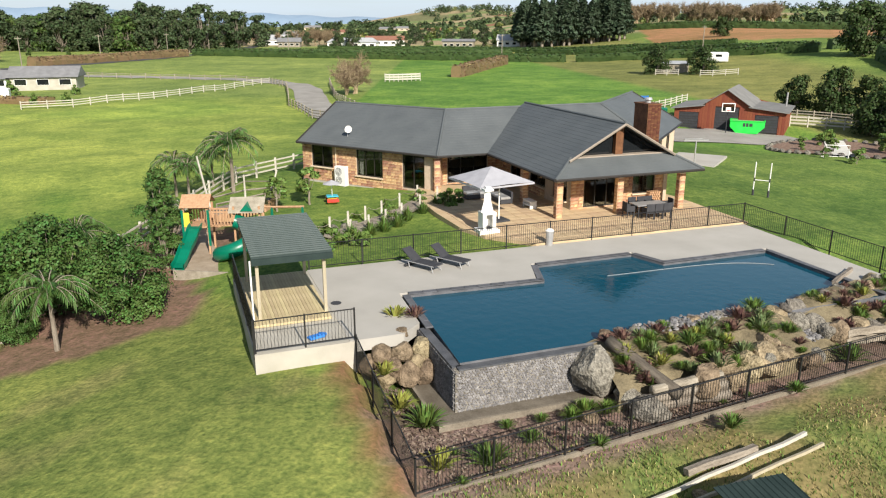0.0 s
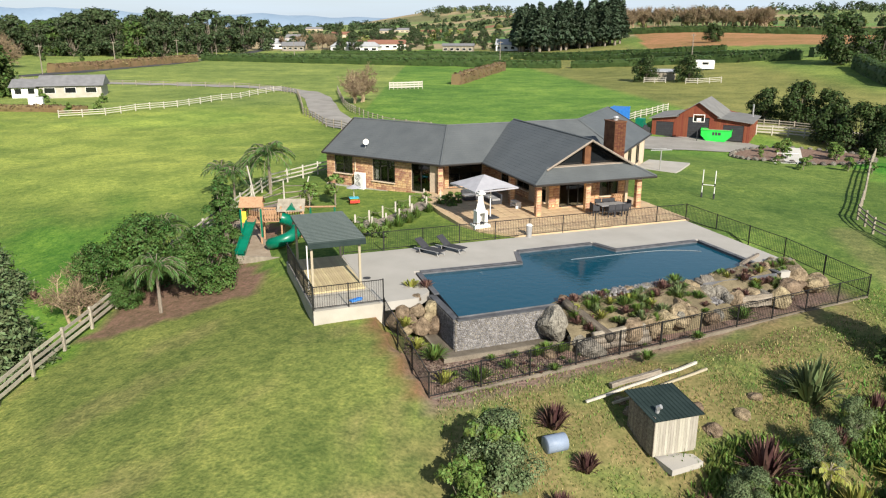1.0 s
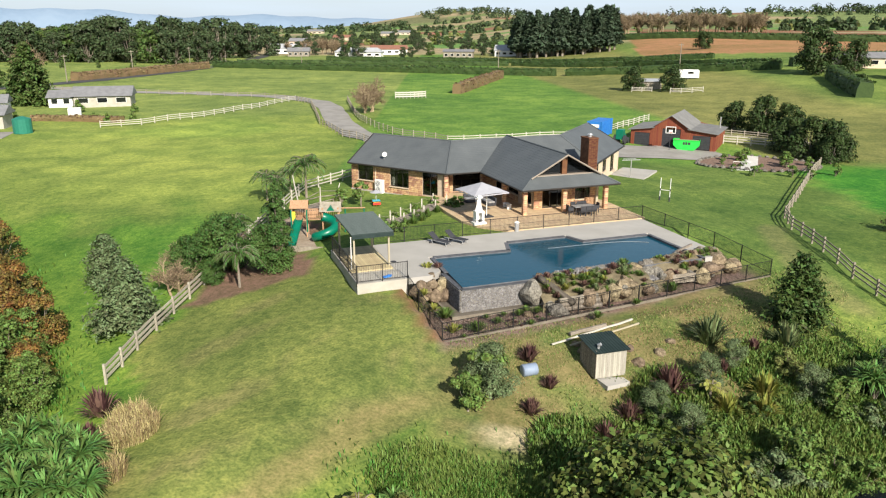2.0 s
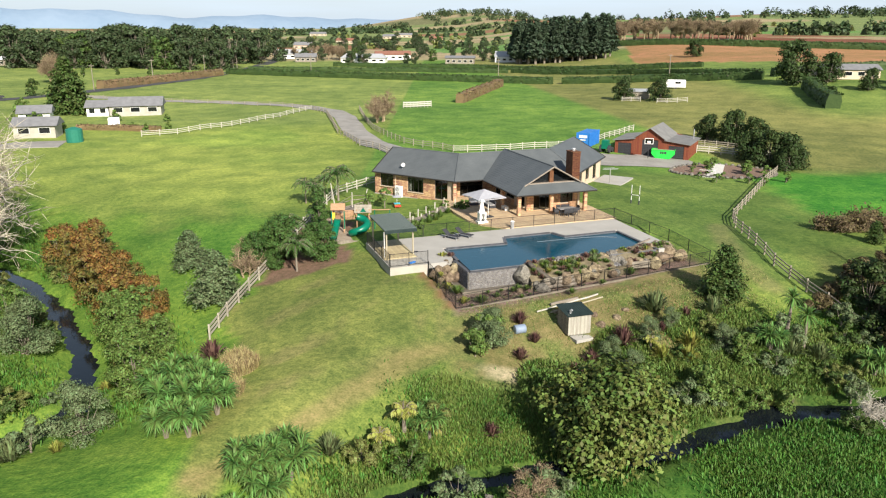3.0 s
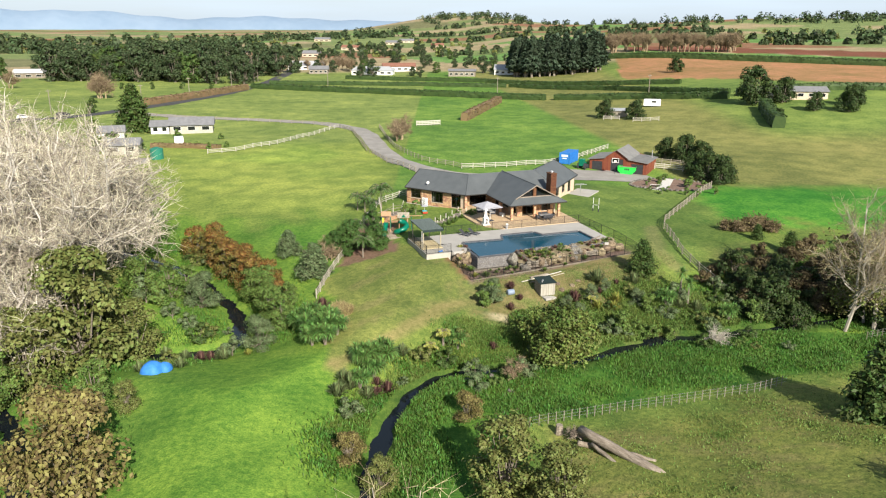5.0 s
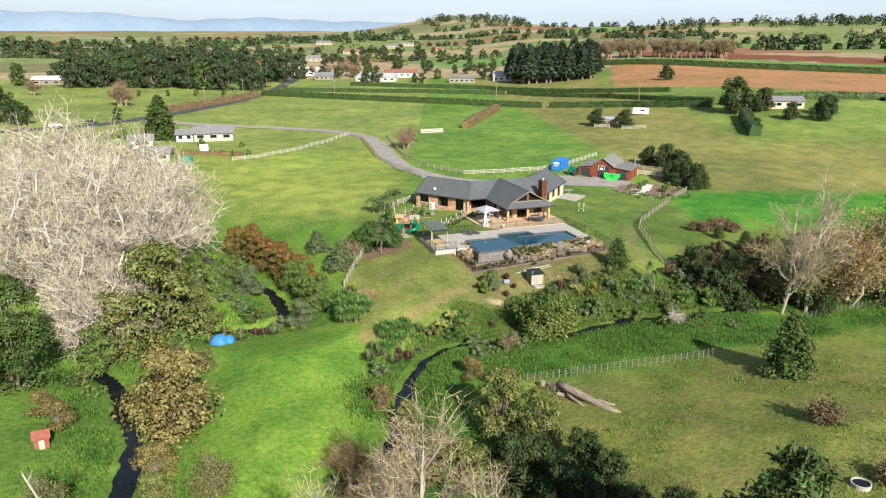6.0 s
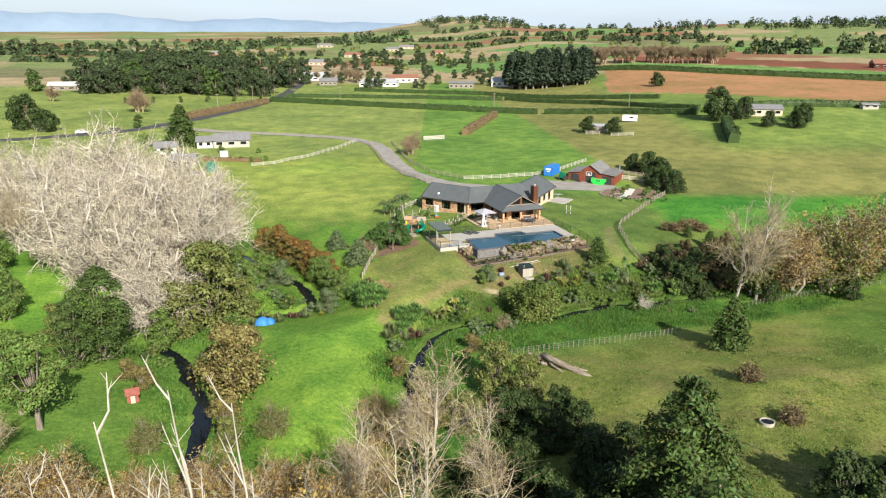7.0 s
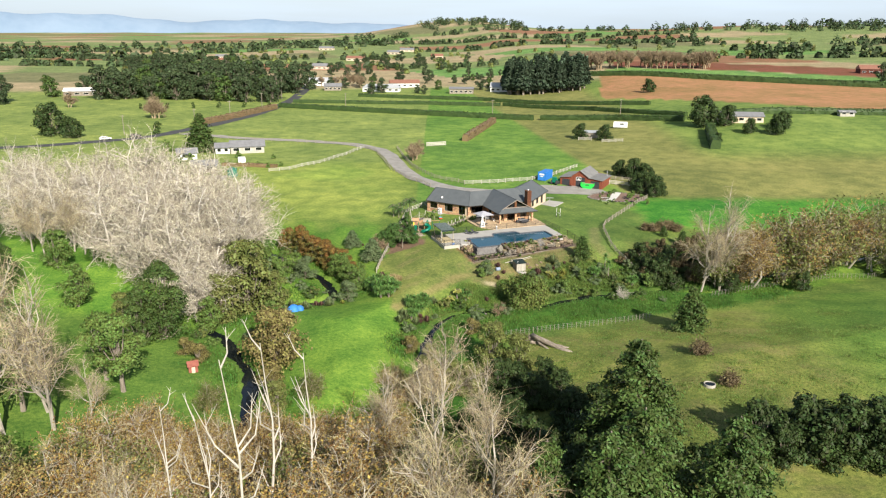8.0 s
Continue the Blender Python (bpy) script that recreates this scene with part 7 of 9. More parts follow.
for k, (x, y, s) in enumerate(((-1.8, -4.2, 0.5), (0.8, -3.0, 0.45), (2.4, -6.4, 0.4), (7.0, 0.9, 0.5), (8.6, 1.2, 0.45))):
    boulder(pose(x, y, max(ground_at(x, y), WATER) + 0.05), GREYROCKS, (s, s * 0.8, s * 0.6), k, "grey rock beside the stream", "stream rocks")
dead = bare_tree("fallen_branch", 51, 4.2, 4.2, "bleached dead branch fallen across the stream", PALE, PALE, 120, 3, up=0.5, thick=0.02, twig_w=0.02)
dead.matrix_basis = pose(26.0, 6.9, -5.2, 70, 0, 35)
fl = log(pose(9.9, -19.9, ground_at(9.9, -19.9) + 0.3, 0, 3, -49), 8.3, 0.4, BARKY, "large pale fallen tree trunk in the paddock", "fallen_log")
log(pose(9.0, -17.7, ground_at(9.0, -17.7) + 0.18, 0, 6, -35), 2.6, 0.20, BARKY, "broken pale limb beside the fallen trunk", "fallen_limb")
log(pose(8.7, -19.6, ground_at(8.7, -19.6) + 0.15, 0, 6, -58), 3.2, 0.17, BARKY, "broken pale limb beside the fallen trunk", "fallen_limb")
log(pose(11.4, -20.7, ground_at(11.4, -20.7) + 0.14, 0, 6, -27), 2.0, 0.15, BARKY, "broken pale limb beside the fallen trunk", "fallen_limb")
log(pose(7.7, -17.8, ground_at(7.7, -17.8) + 0.22, 0, 6, -9), 1.8, 0.24, BARKY, "broken pale limb beside the fallen trunk", "fallen_limb")
st = bare_tree("root_plate", 52, 1.8, 2.2, "splayed pale roots of the fallen trunk", BARKY, BARKY, 90, 3, up=0.4, thick=0.05, twig_w=0.02)
st.matrix_basis = pose(7.2, -16.7, ground_at(7.2, -16.7) + 0.4, 0, -80, -49)
sp = part("stump", Geo().tube([(5.7, -15.2, ground_at(5.7, -15.2) - 0.1), (5.7, -15.2, ground_at(5.7, -15.2) + 0.8)], [0.4, 0.3], 9), BARKY)
tagged(sp, "sawn pale tree stump beside the fallen trunk", "stump")

# tent, hut and tub
tz = ground_at(-32.5, -5.6)
tent = thing("tent", "small blue dome tent on the creek meadow", "tent", (-32.5, -5.6, tz), 30)
tent.matrix_basis = tent.matrix_basis @ Matrix.Scale(0.88, 4)
for off, r, hgt in ((0, 1.25, 1.35), (1.25, 0.85, 0.95)):
    g = Geo()
    for i in range(7):
        w = math.pi / 2 * i / 6
        for s in range(14):
            a = 6.283 * s / 14
            flat = 1 + 0.10 * math.cos(4 * a)
            g.v.append((off + r * flat * math.cos(w) * math.cos(a), r * flat * math.cos(w) * math.sin(a), hgt * math.sin(w)))
    for i in range(6):
        for s in range(14):
            g.f.append((i * 14 + s, i * 14 + (s + 1) % 14, (i + 1) * 14 + (s + 1) % 14, (i + 1) * 14 + s))
    part("dome" if off == 0 else "porch", g, BLUETENT, tent, smooth=True)
hut = thing("play_hut", "little red timber hut with a pitched roof by the creek", "hut", (-42.6, -28.2, ground_at(-42.6, -28.2)), 25)
hut.matrix_basis = hut.matrix_basis @ Matrix.Scale(0.8, 4)
REDP = material("faded red boards", (0.22, 0.068, 0.05, 1), (0.33, 0.12, 0.085, 1), 2, 0.8, 0.2, 20)
part("wall", Geo().box((0, 0, 0.7), (1.6, 1.4, 1.4)), REDP, hut)
part("roof", Geo().poly([(-1, -0.95, 1.3), (1, -0.95, 1.3), (1, 0, 2.1), (-1, 0, 2.1)]).poly([(-1, 0, 2.1), (1, 0, 2.1), (1, 0.95, 1.3), (-1, 0.95, 1.3)]).poly([(-0.8, -0.7, 1.38), (-0.8, 0, 2.0), (-0.8, 0.7, 1.38)]).poly([(0.8, 0.7, 1.38), (0.8, 0, 2.0), (0.8, -0.7, 1.38)]), REDP, hut)
part("door", Geo().box((0, -0.72, 0.55), (0.6, 0.04, 1.1)), CREAM, hut)
g = Geo()
for k in range(20):
    a, b = 6.283 * k / 20, 6.283 * (k + 1) / 20
    for r0, z0, r1, z1 in ((0.72, 0, 0.75, 0.4), (0.75, 0.4, 0.66, 0.4), (0.66, 0.4, 0.62, 0.1), (0.62, 0.1, 0.0, 0.1)):
        g.poly([(r0 * math.cos(a), r0 * math.sin(a), z0), (r0 * math.cos(b), r0 * math.sin(b), z0), (r1 * math.cos(b), r1 * math.sin(b), z1), (r1 * math.cos(a), r1 * math.sin(a), z1)])
tub = part("water_trough", g, PALECONC)
tub.matrix_basis = pose(26.9, -39.7, ground_at(26.9, -39.7))
part("water", Geo().tube([(0, 0, 0.28), (0, 0, 0.3)], [0.64, 0.64], 20), BROOKWATER, tub, "dark still water")
tagged(tub, "round pale concrete water trough in the paddock", "trough")
# ---------------------------------------------------------------- barn and yard
bz = ground_at(36, 90)
barn = thing("barn", "red-stained timber barn with a raised centre and grey roof", "barn", (28.6, 93.2, bz), -28)
BW, BD = 12.6, 9.0
side, cen = (3.6, 4.9), None
x0, x1, x2, x3 = 0.0, 3.5, 8.6, BW


def clad(parent, a, b, z0, lows, mat, name="wall", every=0.3, skip=()):
    """Vertical boards from a to b up to a sloping top; skip: openings (from, to, height)."""
    run = math.hypot(b[0] - a[0], b[1] - a[1])
    rz = math.degrees(math.atan2(b[1] - a[1], b[0] - a[0]))
    w = new(name, None)
    n = max(1, int(run / every))
    g = Geo()
    holes = [(s[0], s[1], s[2]) for s in skip]
    cuts = sorted({0.0, run, *[s for h in holes for s in h[:2]]})
    for c0, c1 in zip(cuts[:-1], cuts[1:]):
        base = max([h[2] for h in holes if h[0] <= c0 + 0.01 and h[1] >= c1 - 0.01] + [z0])
        m = 6
        for k in range(m):
            s0, s1 = c0 + (c1 - c0) * k / m, c0 + (c1 - c0) * (k + 1) / m
            g.prism([(s0, 0), (s1, 0), (s1, 0.15), (s0, 0.15)], base, [lows(s0), lows(s1), lows(s1), lows(s0)])
    bpy.data.objects.remove(w)
    wall = part(name, g, mat, parent)
    wall.matrix_basis = pose(a[0], a[1], 0, 0, 0, rz)
    for k in range(n):
        s = run * (k + 0.5) / n
        base = max([h[2] for h in holes if h[0] < s < h[1]] + [z0])
        t = lows(s)
        if t - base > 0.2:
            bd = part("board", Geo().box((0, -0.012, (t + base) / 2), (every - 0.05, 0.03, t - base)), mat, wall)
            bd.location = (s, 0, 0)
    return wall


prof = lambda s: 2.5 + 0.45 * min(s, x1) / x1 if s <= x1 else (2.5 + 0.45 * (BW - s) / (BW - x2) if s >= x2 else 3.1 + 1.75 * (1 - abs(s - (x1 + x2) / 2) / ((x2 - x1) / 2)))
clad(barn, (0, 0), (BW, 0), -0.4, prof, BARNRED, skip=[(0.5, 2.9, 2.1), (4.7, 7.5, 2.9), (9.3, 11.9, 2.1)])
clad(barn, (BW, 0), (BW, BD), -0.4, lambda s: 2.5, BARNRED)
clad(barn, (0, BD), (0, 0), -0.4, lambda s: 2.5, BARNRED)
clad(barn, (BW, BD), (0, BD), -0.4, lambda s: prof(BW - s), BARNRED)
for a, b, h in ((0.5, 2.9, 2.1), (4.7, 7.5, 2.9), (9.3, 11.9, 2.1)):
    d = part("roller_door", Geo().box(((a + b) / 2, 0.1, h / 2), (b - a, 0.06, h)), FASCIA, barn, "dark steel roller door")
    for k in range(int(h / 0.3)):
        part("slat", Geo().box(((a + b) / 2, 0.06, 0.2 + 0.3 * k), (b - a - 0.1, 0.03, 0.24)), CHARCOAL, d)
xm = (x1 + x2) / 2


def pitch(a, b, name="roof"):
    """One roof plane between two profile points, with a little thickness."""
    g = Geo()
    y0, y1, th = -0.45, BD + 0.4, 0.09
    pts = [(a[0], y0, a[1]), (b[0], y0, b[1]), (b[0], y1, b[1]), (a[0], y1, a[1])]
    g.poly(pts), g.poly([(p[0], p[1], p[2] - th) for p in reversed(pts)])
    for i in range(4):
        p, q = pts[i], pts[(i + 1) % 4]
        g.poly([p, (p[0], p[1], p[2] - th), (q[0], q[1], q[2] - th), q])
    return part(name, g, BARNROOF, barn)


pitch((-0.4, 2.52), (x1 + 0.05, 3.02))
pitch((x1 - 0.35, 3.0), (xm, 4.95))
pitch((xm, 4.95), (x2 + 0.35, 3.0))
pitch((x2 - 0.05, 3.02), (BW + 0.4, 2.52))
part("flue", Geo().tube([(BW - 0.5, BD - 2, 2.4), (BW - 0.5, BD - 2, 4.3)], [0.1, 0.1], 8), GREYMETAL, barn)

skip = thing("skip_bin", "bright green steel skip bin on the gravel yard", "skip bin", (35.9, 88.6, ground_at(35.9, 88.6) + 0.1), -20)
g = Geo()
prf = [(-1.15, 0.0), (1.15, 0.0), (1.9, 0.75), (1.9, 1.45), (-1.9, 1.45), (-1.9, 0.75)]
for i in range(6):
    a, b = prf[i], prf[(i + 1) % 6]
    if i == 3:
        continue
    g.poly([(a[0], -0.85, a[1]), (b[0], -0.85, b[1]), (b[0], 0.85, b[1]), (a[0], 0.85, a[1])])
for y in (-0.85, 0.85):
    g.poly([(p[0], y, p[1]) for p in (prf if y < 0 else reversed(prf))])
part("body", g, GREENSTEEL, skip)
part("rim", Geo().box((0, -0.87, 1.45), (3.9, 0.08, 0.1)).box((0, 0.87, 1.45), (3.9, 0.08, 0.1)).box((-1.92, 0, 1.45), (0.08, 1.8, 0.1)).box((1.92, 0, 1.45), (0.08, 1.8, 0.1)), GREENSTEEL, skip)
part("lettering", Geo().box((-0.35, -0.87, 1.0), (0.25, 0.02, 0.4)).box((0, -0.87, 1.0), (0.25, 0.02, 0.4)).box((0.4, -0.87, 1.0), (0.35, 0.02, 0.35)), CHARCOAL, skip, "dark plain bars of lettering")
part("load", Geo().box((0, 0, 1.3), (3.5, 1.5, 0.2)), OLDWOOD, skip)

cz = ground_at(25.2, 98)
cont = thing("shipping_container", "blue corrugated steel shipping container behind the house", "container", (24.9, 99.0, cz), 62)
part("body", Geo().box((0, 0, 1.3), (5.9, 2.34, 2.5)), BLUESTEEL, cont)
for k in range(24):
    for y in (-1.2, 1.2):
        part("rib", Geo().box((-2.85 + 0.248 * k, y, 1.3), (0.12, 0.06, 2.35)), BLUESTEEL, cont)
for x in (-2.97, 2.97):
    for y in (-1.18, 1.18):
        part("corner_post", Geo().box((x, y, 1.3), (0.14, 0.12, 2.59)), BLUESTEEL, cont)
part("panel", Geo().box((-3.0, 0, 1.9), (0.03, 1.5, 0.5)).box((-3.0, 0, 1.3), (0.03, 1.0, 0.2)), WHITE, cont, "white markings as plain bars")
tr = thing("tractor", "small green tractor beside the barn", "tractor", (27.0, 92.6, ground_at(27, 92.6)), 60)
part("bonnet", Geo().box((0.6, 0, 1.0), (1.5, 0.7, 0.7), cut=0.1), GREENPLASTIC, tr)
part("cab", Geo().box((-0.6, 0, 1.5), (1.1, 1.1, 1.5), cut=0.1), GREENPLASTIC, tr)
for x, r in ((-0.7, 0.7), (0.95, 0.45)):
    for y in (-0.75, 0.75):
        part("wheel", Geo().tube([(x, y - 0.15, r), (x, y + 0.15, r)], [r, r], 14), CHARCOAL, tr)
hoop = thing("basketball_hoop", "freestanding basketball hoop with a framed backboard", "basketball hoop", (33.0, 87.4, ground_at(33.0, 87.4) + 0.08), -15)
hoop.matrix_basis = hoop.matrix_basis @ Matrix.Scale(0.9, 4)
part("pole", Geo().tube([(0, 0, 0), (0, 0, 2.4), (0, -0.5, 3.0)], [0.05, 0.05, 0.05], 6), CHARCOAL, hoop)
part("backboard", Geo().box((0, -0.55, 3.3), (1.5, 0.05, 1.0)), CLEAR, hoop)
part("frame", Geo().box((0, -0.58, 3.8), (1.6, 0.04, 0.1)).box((0, -0.58, 2.8), (1.6, 0.04, 0.1)).box((-0.75, -0.58, 3.3), (0.1, 0.04, 1.0)).box((0.75, -0.58, 3.3), (0.1, 0.04, 1.0)).box((0, -0.59, 3.1), (0.6, 0.03, 0.45)), WHITE, hoop)
part("rim", Geo().tube([(0.22 * math.cos(a), -0.85 + 0.22 * math.sin(a), 2.95) for a in np.linspace(0, 6.283, 13)], [0.02] * 13, 5, False), REDPLASTIC, hoop)
line = thing("clothes_line", "grey T-shaped rotary clothes line on a concrete pad", "clothes line", (20.9, 61.5, ground_at(20.9, 61.5)), 10)
part("post", Geo().tube([(0, 0, 0), (0, 0, 2.0)], [0.06, 0.06], 6), GREYMETAL, line)
part("arm", Geo().box((0, 0, 2.0), (2.2, 0.08, 0.08)).box((0, 0.5, 2.05), (1.6, 0.06, 0.06)), GREYMETAL, line)
pad = part("pad", Geo().box((21.8, 64.0, ground_at(21.8, 64.0)), (4.2, 6.0, 0.2), rz=-30), CONCRETE)
tagged(pad, "pale concrete pad behind the house", "pad", kind="structure")
goal = thing("rugby_goal", "small white and black rugby goal posts on the lawn", "goal posts", (21.2, 48.8, ground_at(21.2, 48.8)), -30)
for x in (-0.48, 0.48):
    part("post", Geo().tube([(x, 0, 0), (x, 0, 2.3)], [0.04, 0.04], 6), WHITE, goal)
    part("pad", Geo().tube([(x, 0, 0), (x, 0, 0.45)], [0.08, 0.08], 6).tube([(x, 0, 1.0), (x, 0, 1.25)], [0.05, 0.05], 6), CHARCOAL, goal)
part("crossbar", Geo().tube([(-0.48, 0, 1.1), (0.48, 0, 1.1)], [0.03, 0.03], 6), WHITE, goal)
net = thing("football_goal", "small white tubular football goal on the lawn", "goal", (37.2, 70.2, ground_at(37.2, 70.2)), -12)
part("frame", Geo().tube([(-1.1, 0, 0), (-1.1, 0, 1.2), (1.1, 0, 1.2), (1.1, 0, 0)], [0.04] * 4, 6).tube([(-1.1, 0, 0), (-1.1, 0.9, 0), (1.1, 0.9, 0), (1.1, 0, 0)], [0.03] * 4, 6), WHITE, net)

# round garden with a pale path
g = Geo()
for k in range(40):
    a, b = 6.283 * k / 40, 6.283 * (k + 1) / 40
    f = lambda w, r: (42.0 + 7.8 * r * math.cos(w), 77.0 + 6.2 * r * math.sin(w))
    for r0, r1 in ((0, 0.5), (0.5, 1.0)):
        q = [f(a, r0), f(a, r1), f(b, r1), f(b, r0)]
        g.poly([(x, y, ground_at(x, y) + 0.12) for x, y in q])
tagged(part("garden_bed", g, BARKCHIP), "oval garden bed of grey bark mulch", "garden bed", kind="structure")
for k in range(46):
    a = 6.283 * k / 46
    x, y = 42.0 + 7.9 * math.cos(a), 77.0 + 6.3 * math.sin(a)
    boulder(pose(x, y, ground_at(x, y) + 0.1), GREYROCKS, (0.42, 0.32, 0.28), k, "brown edging rock of the oval bed", "bed edging rocks")
ribbon("path", [(38.4, 70.8), (39.8, 74.5), (41.6, 78.5), (43.4, 83.0)], 2.1, WHITEGRAVEL, 0.2, "curving white gravel garden path", "path")
plant(shrub("garden_bush", 61, 1.5, 1.9, "mid", "rounded green bush in the oval garden", 520, 0.16), [(39.2, 74.6, 1), (44.8, 74.4, 1.2), (45.6, 76.6, 1.1), (40.6, 80, 0.9), (42.2, 82.0, 1.0), (46.8, 79.6, 1.0), (37.0, 77.0, 0.6), (48.2, 76.0, 0.9), (38.5, 80.5, 0.7)], "garden bushes", 2)


def car(name, label, x, y, rz, paint):
    top = thing(name, label, "car", (x, y, ground_at(x, y) + 0.1), rz)
    g = Geo()
    pts = [(-2.2, 0.4), (2.2, 0.4), (2.25, 0.8), (1.3, 0.95), (0.6, 1.45), (-1.3, 1.48), (-2.1, 0.98)]
    for i in range(len(pts)):
        a, b = pts[i], pts[(i + 1) % len(pts)]
        wa, wb = (0.86 if a[1] < 1.2 else 0.68), (0.86 if b[1] < 1.2 else 0.68)
        g.poly([(a[0], -wa, a[1]), (b[0], -wb, b[1]), (b[0], wb, b[1]), (a[0], wa, a[1])])
    for s in (-1, 1):
        q = [(p[0], s * (0.86 if p[1] < 1.2 else 0.68), p[1]) for p in pts]
        g.poly(q if s < 0 else q[::-1])
    part("body", g, paint, top)
    part("window", Geo().box((-0.3, -0.79, 1.2), (1.9, 0.03, 0.3), rx=-20), GLASS, top)
    part("window", Geo().box((-0.3, 0.79, 1.2), (1.9, 0.03, 0.3), rx=20), GLASS, top)
    part("windscreen", Geo().box((0.97, 0, 1.21), (0.03, 1.25, 0.62), ry=-54), GLASS, top)
    for wx in (-1.35, 1.35):
        for wy in (-0.8, 0.8):
            part("wheel", Geo().tube([(wx, wy - 0.1, 0.3), (wx, wy + 0.1, 0.3)], [0.32, 0.32], 12), CHARCOAL, top)
    return top


car("dark_car", "dark car on the country road", -133, 184, 38, CHARCOAL)
car("white_car", "white car on the country road", -142, 176, 34, WHITE)
van = thing("caravan", "white caravan parked beyond the paddock", "caravan", (72, 203, ground_at(72, 203)), -15)
part("body", Geo().box((0, 0, 1.6), (6.0, 2.3, 2.3), cut=0.25), WHITE, van)
part("window", Geo().box((0.6, -1.16, 1.9), (1.6, 0.03, 0.6)), GLASS, van)
for y in (-1.0, 1.0):
    part("wheel", Geo().tube([(0, y - 0.1, 0.35), (0, y + 0.1, 0.35)], [0.35, 0.35], 12), CHARCOAL, van)
sh2 = thing("field_shelter", "low grey field shelter between dark trees", "shelter", (55, 184, ground_at(55, 184)), -10)
part("wall", Geo().box((0, 0, 1.1), (7, 4, 2.2)), GREYWOOD, sh2)
part("roof", Geo().box((0, 0, 2.35), (7.6, 4.8, 0.15), rx=5), PALEROOF, sh2)


# ---------------------------------------------------------------- rail fences
def rail_fence(label, line, mat, rails=3, tall=1.15, every=2.4, thick=0.11, group="rail fences"):
    top = thing("rail_fence", label, "fence", group=group)
    pts = []
    for (ax, ay), (bx, by) in zip(line[:-1], line[1:]):
        n = max(1, round(math.hypot(bx - ax, by - ay) / every))
        pts += [(ax + (bx - ax) * i / n, ay + (by - ay) * i / n) for i in range(n)]
    pts.append(line[-1])
    post = Geo().box((0, 0, tall / 2), (0.13, 0.13, tall + 0.2)).mesh("post", mat)
    for x, y in pts:
        p = new("post", post)
        p.parent, p.matrix_basis = top, pose(x, y, ground_at(x, y))
    for (ax, ay), (bx, by) in zip(pts[:-1], pts[1:]):
        za, zb = ground_at(ax, ay), ground_at(bx, by)
        ln = math.sqrt((bx - ax) ** 2 + (by - ay) ** 2 + (zb - za) ** 2)
        for k in range(rails):
            h = tall * (0.92 - 0.3 * k)
            r = part("rail", Geo().box((0, 0, 0), (ln, 0.045, thick)), mat, top)
            r.matrix_basis = pose((ax + bx) / 2, (ay + by) / 2, (za + zb) / 2 + h, 0, -math.degrees(math.asin((zb - za) / ln)), math.degrees(math.atan2(by - ay, bx - ax)))
    return top


rail_fence("pale weathered post and rail fence along the lawn", [(-19.9, 15.2), (-19.5, 18.9), (-18.9, 23.8), (-18.2, 28.4)], PALERAIL, 3, 1.15, 2.4, 0.17)
rail_fence("pale post and rail fence behind the play area", [(-18.2, 28.4), (-17.6, 36), (-16.4, 45), (-15.2, 54), (-12.0, 59.5), (-9.6, 62.5)], WHITEWOOD)
rail_fence("white post and rail fence across the paddock", [(-36, 158.5), (-42, 140), (-48, 126), (-56, 114.5), (-62, 111)], WHITEWOOD, every=3)
rail_fence("weathered rail fence along the driveway", [(-117, 191), (-90, 180), (-64, 173), (-45, 166), (-36, 158.5)], GREYWOOD, 2, every=4)
rail_fence("weathered rail fence beside the driveway", [(-36, 158.5), (-30.5, 148), (-26.5, 130), (-23, 113), (-17, 98), (-10, 87)], GREYWOOD)
rail_fence("weathered rail fence beside the driveway", [(-23.5, 158), (-21.5, 146), (-18, 126), (-14.5, 113), (-9, 100), (0, 90.5)], GREYWOOD)
rail_fence("white rail fence behind the house", [(0, 90.5), (10, 92), (19, 95.8), (28, 104), (38, 118)], WHITEWOOD)
rail_fence("low white fence panels in the field", [(-12.3, 162), (-4.9, 164.4)], WHITEWOOD, 3, 1.6, 1.0, 0.3)
rail_fence("white rail fence beside the barn", [(43.5, 94.2), (49, 91.5), (55, 88)], WHITEWOOD, 3, 1.3, 2.4, 0.2)
rail_fence("weathered rail fence before the shelter trees", [(44.5, 99.5), (50, 97), (56, 93)], GREYWOOD)
rail_fence("weathered rail fence curving round the lawn", [(50, 76), (43, 64.5), (36, 52.5), (32, 46), (30.4, 41), (29.8, 34), (29.6, 29), (30.2, 23.5), (31.5, 18.5), (34, 14)], GREYWOOD)
rail_fence("short white gate between the trees", [(49, 176.5), (54, 175.5)], WHITEWOOD, 3, 1.3)
rail_fence("short white gate between the trees", [(57, 169.5), (65, 168.5)], WHITEWOOD, 3, 1.3)
wire = thing("wire_fence", "farm wire fence with many thin wooden battens", "fence")
batten = Geo().box((0, 0, 0.5), (0.07, 0.05, 1.1)).mesh("batten", GREYWOOD)
LINE = [(2.5, -14.1), (5.0, -13.4), (12.3, -10.9), (25.3, -7.9), (29.4, -5.7)]
LINE2 = [(43.8, 6.2), (57.0, 11.2), (72.6, 17.1), (80, 17), (95, 25)]
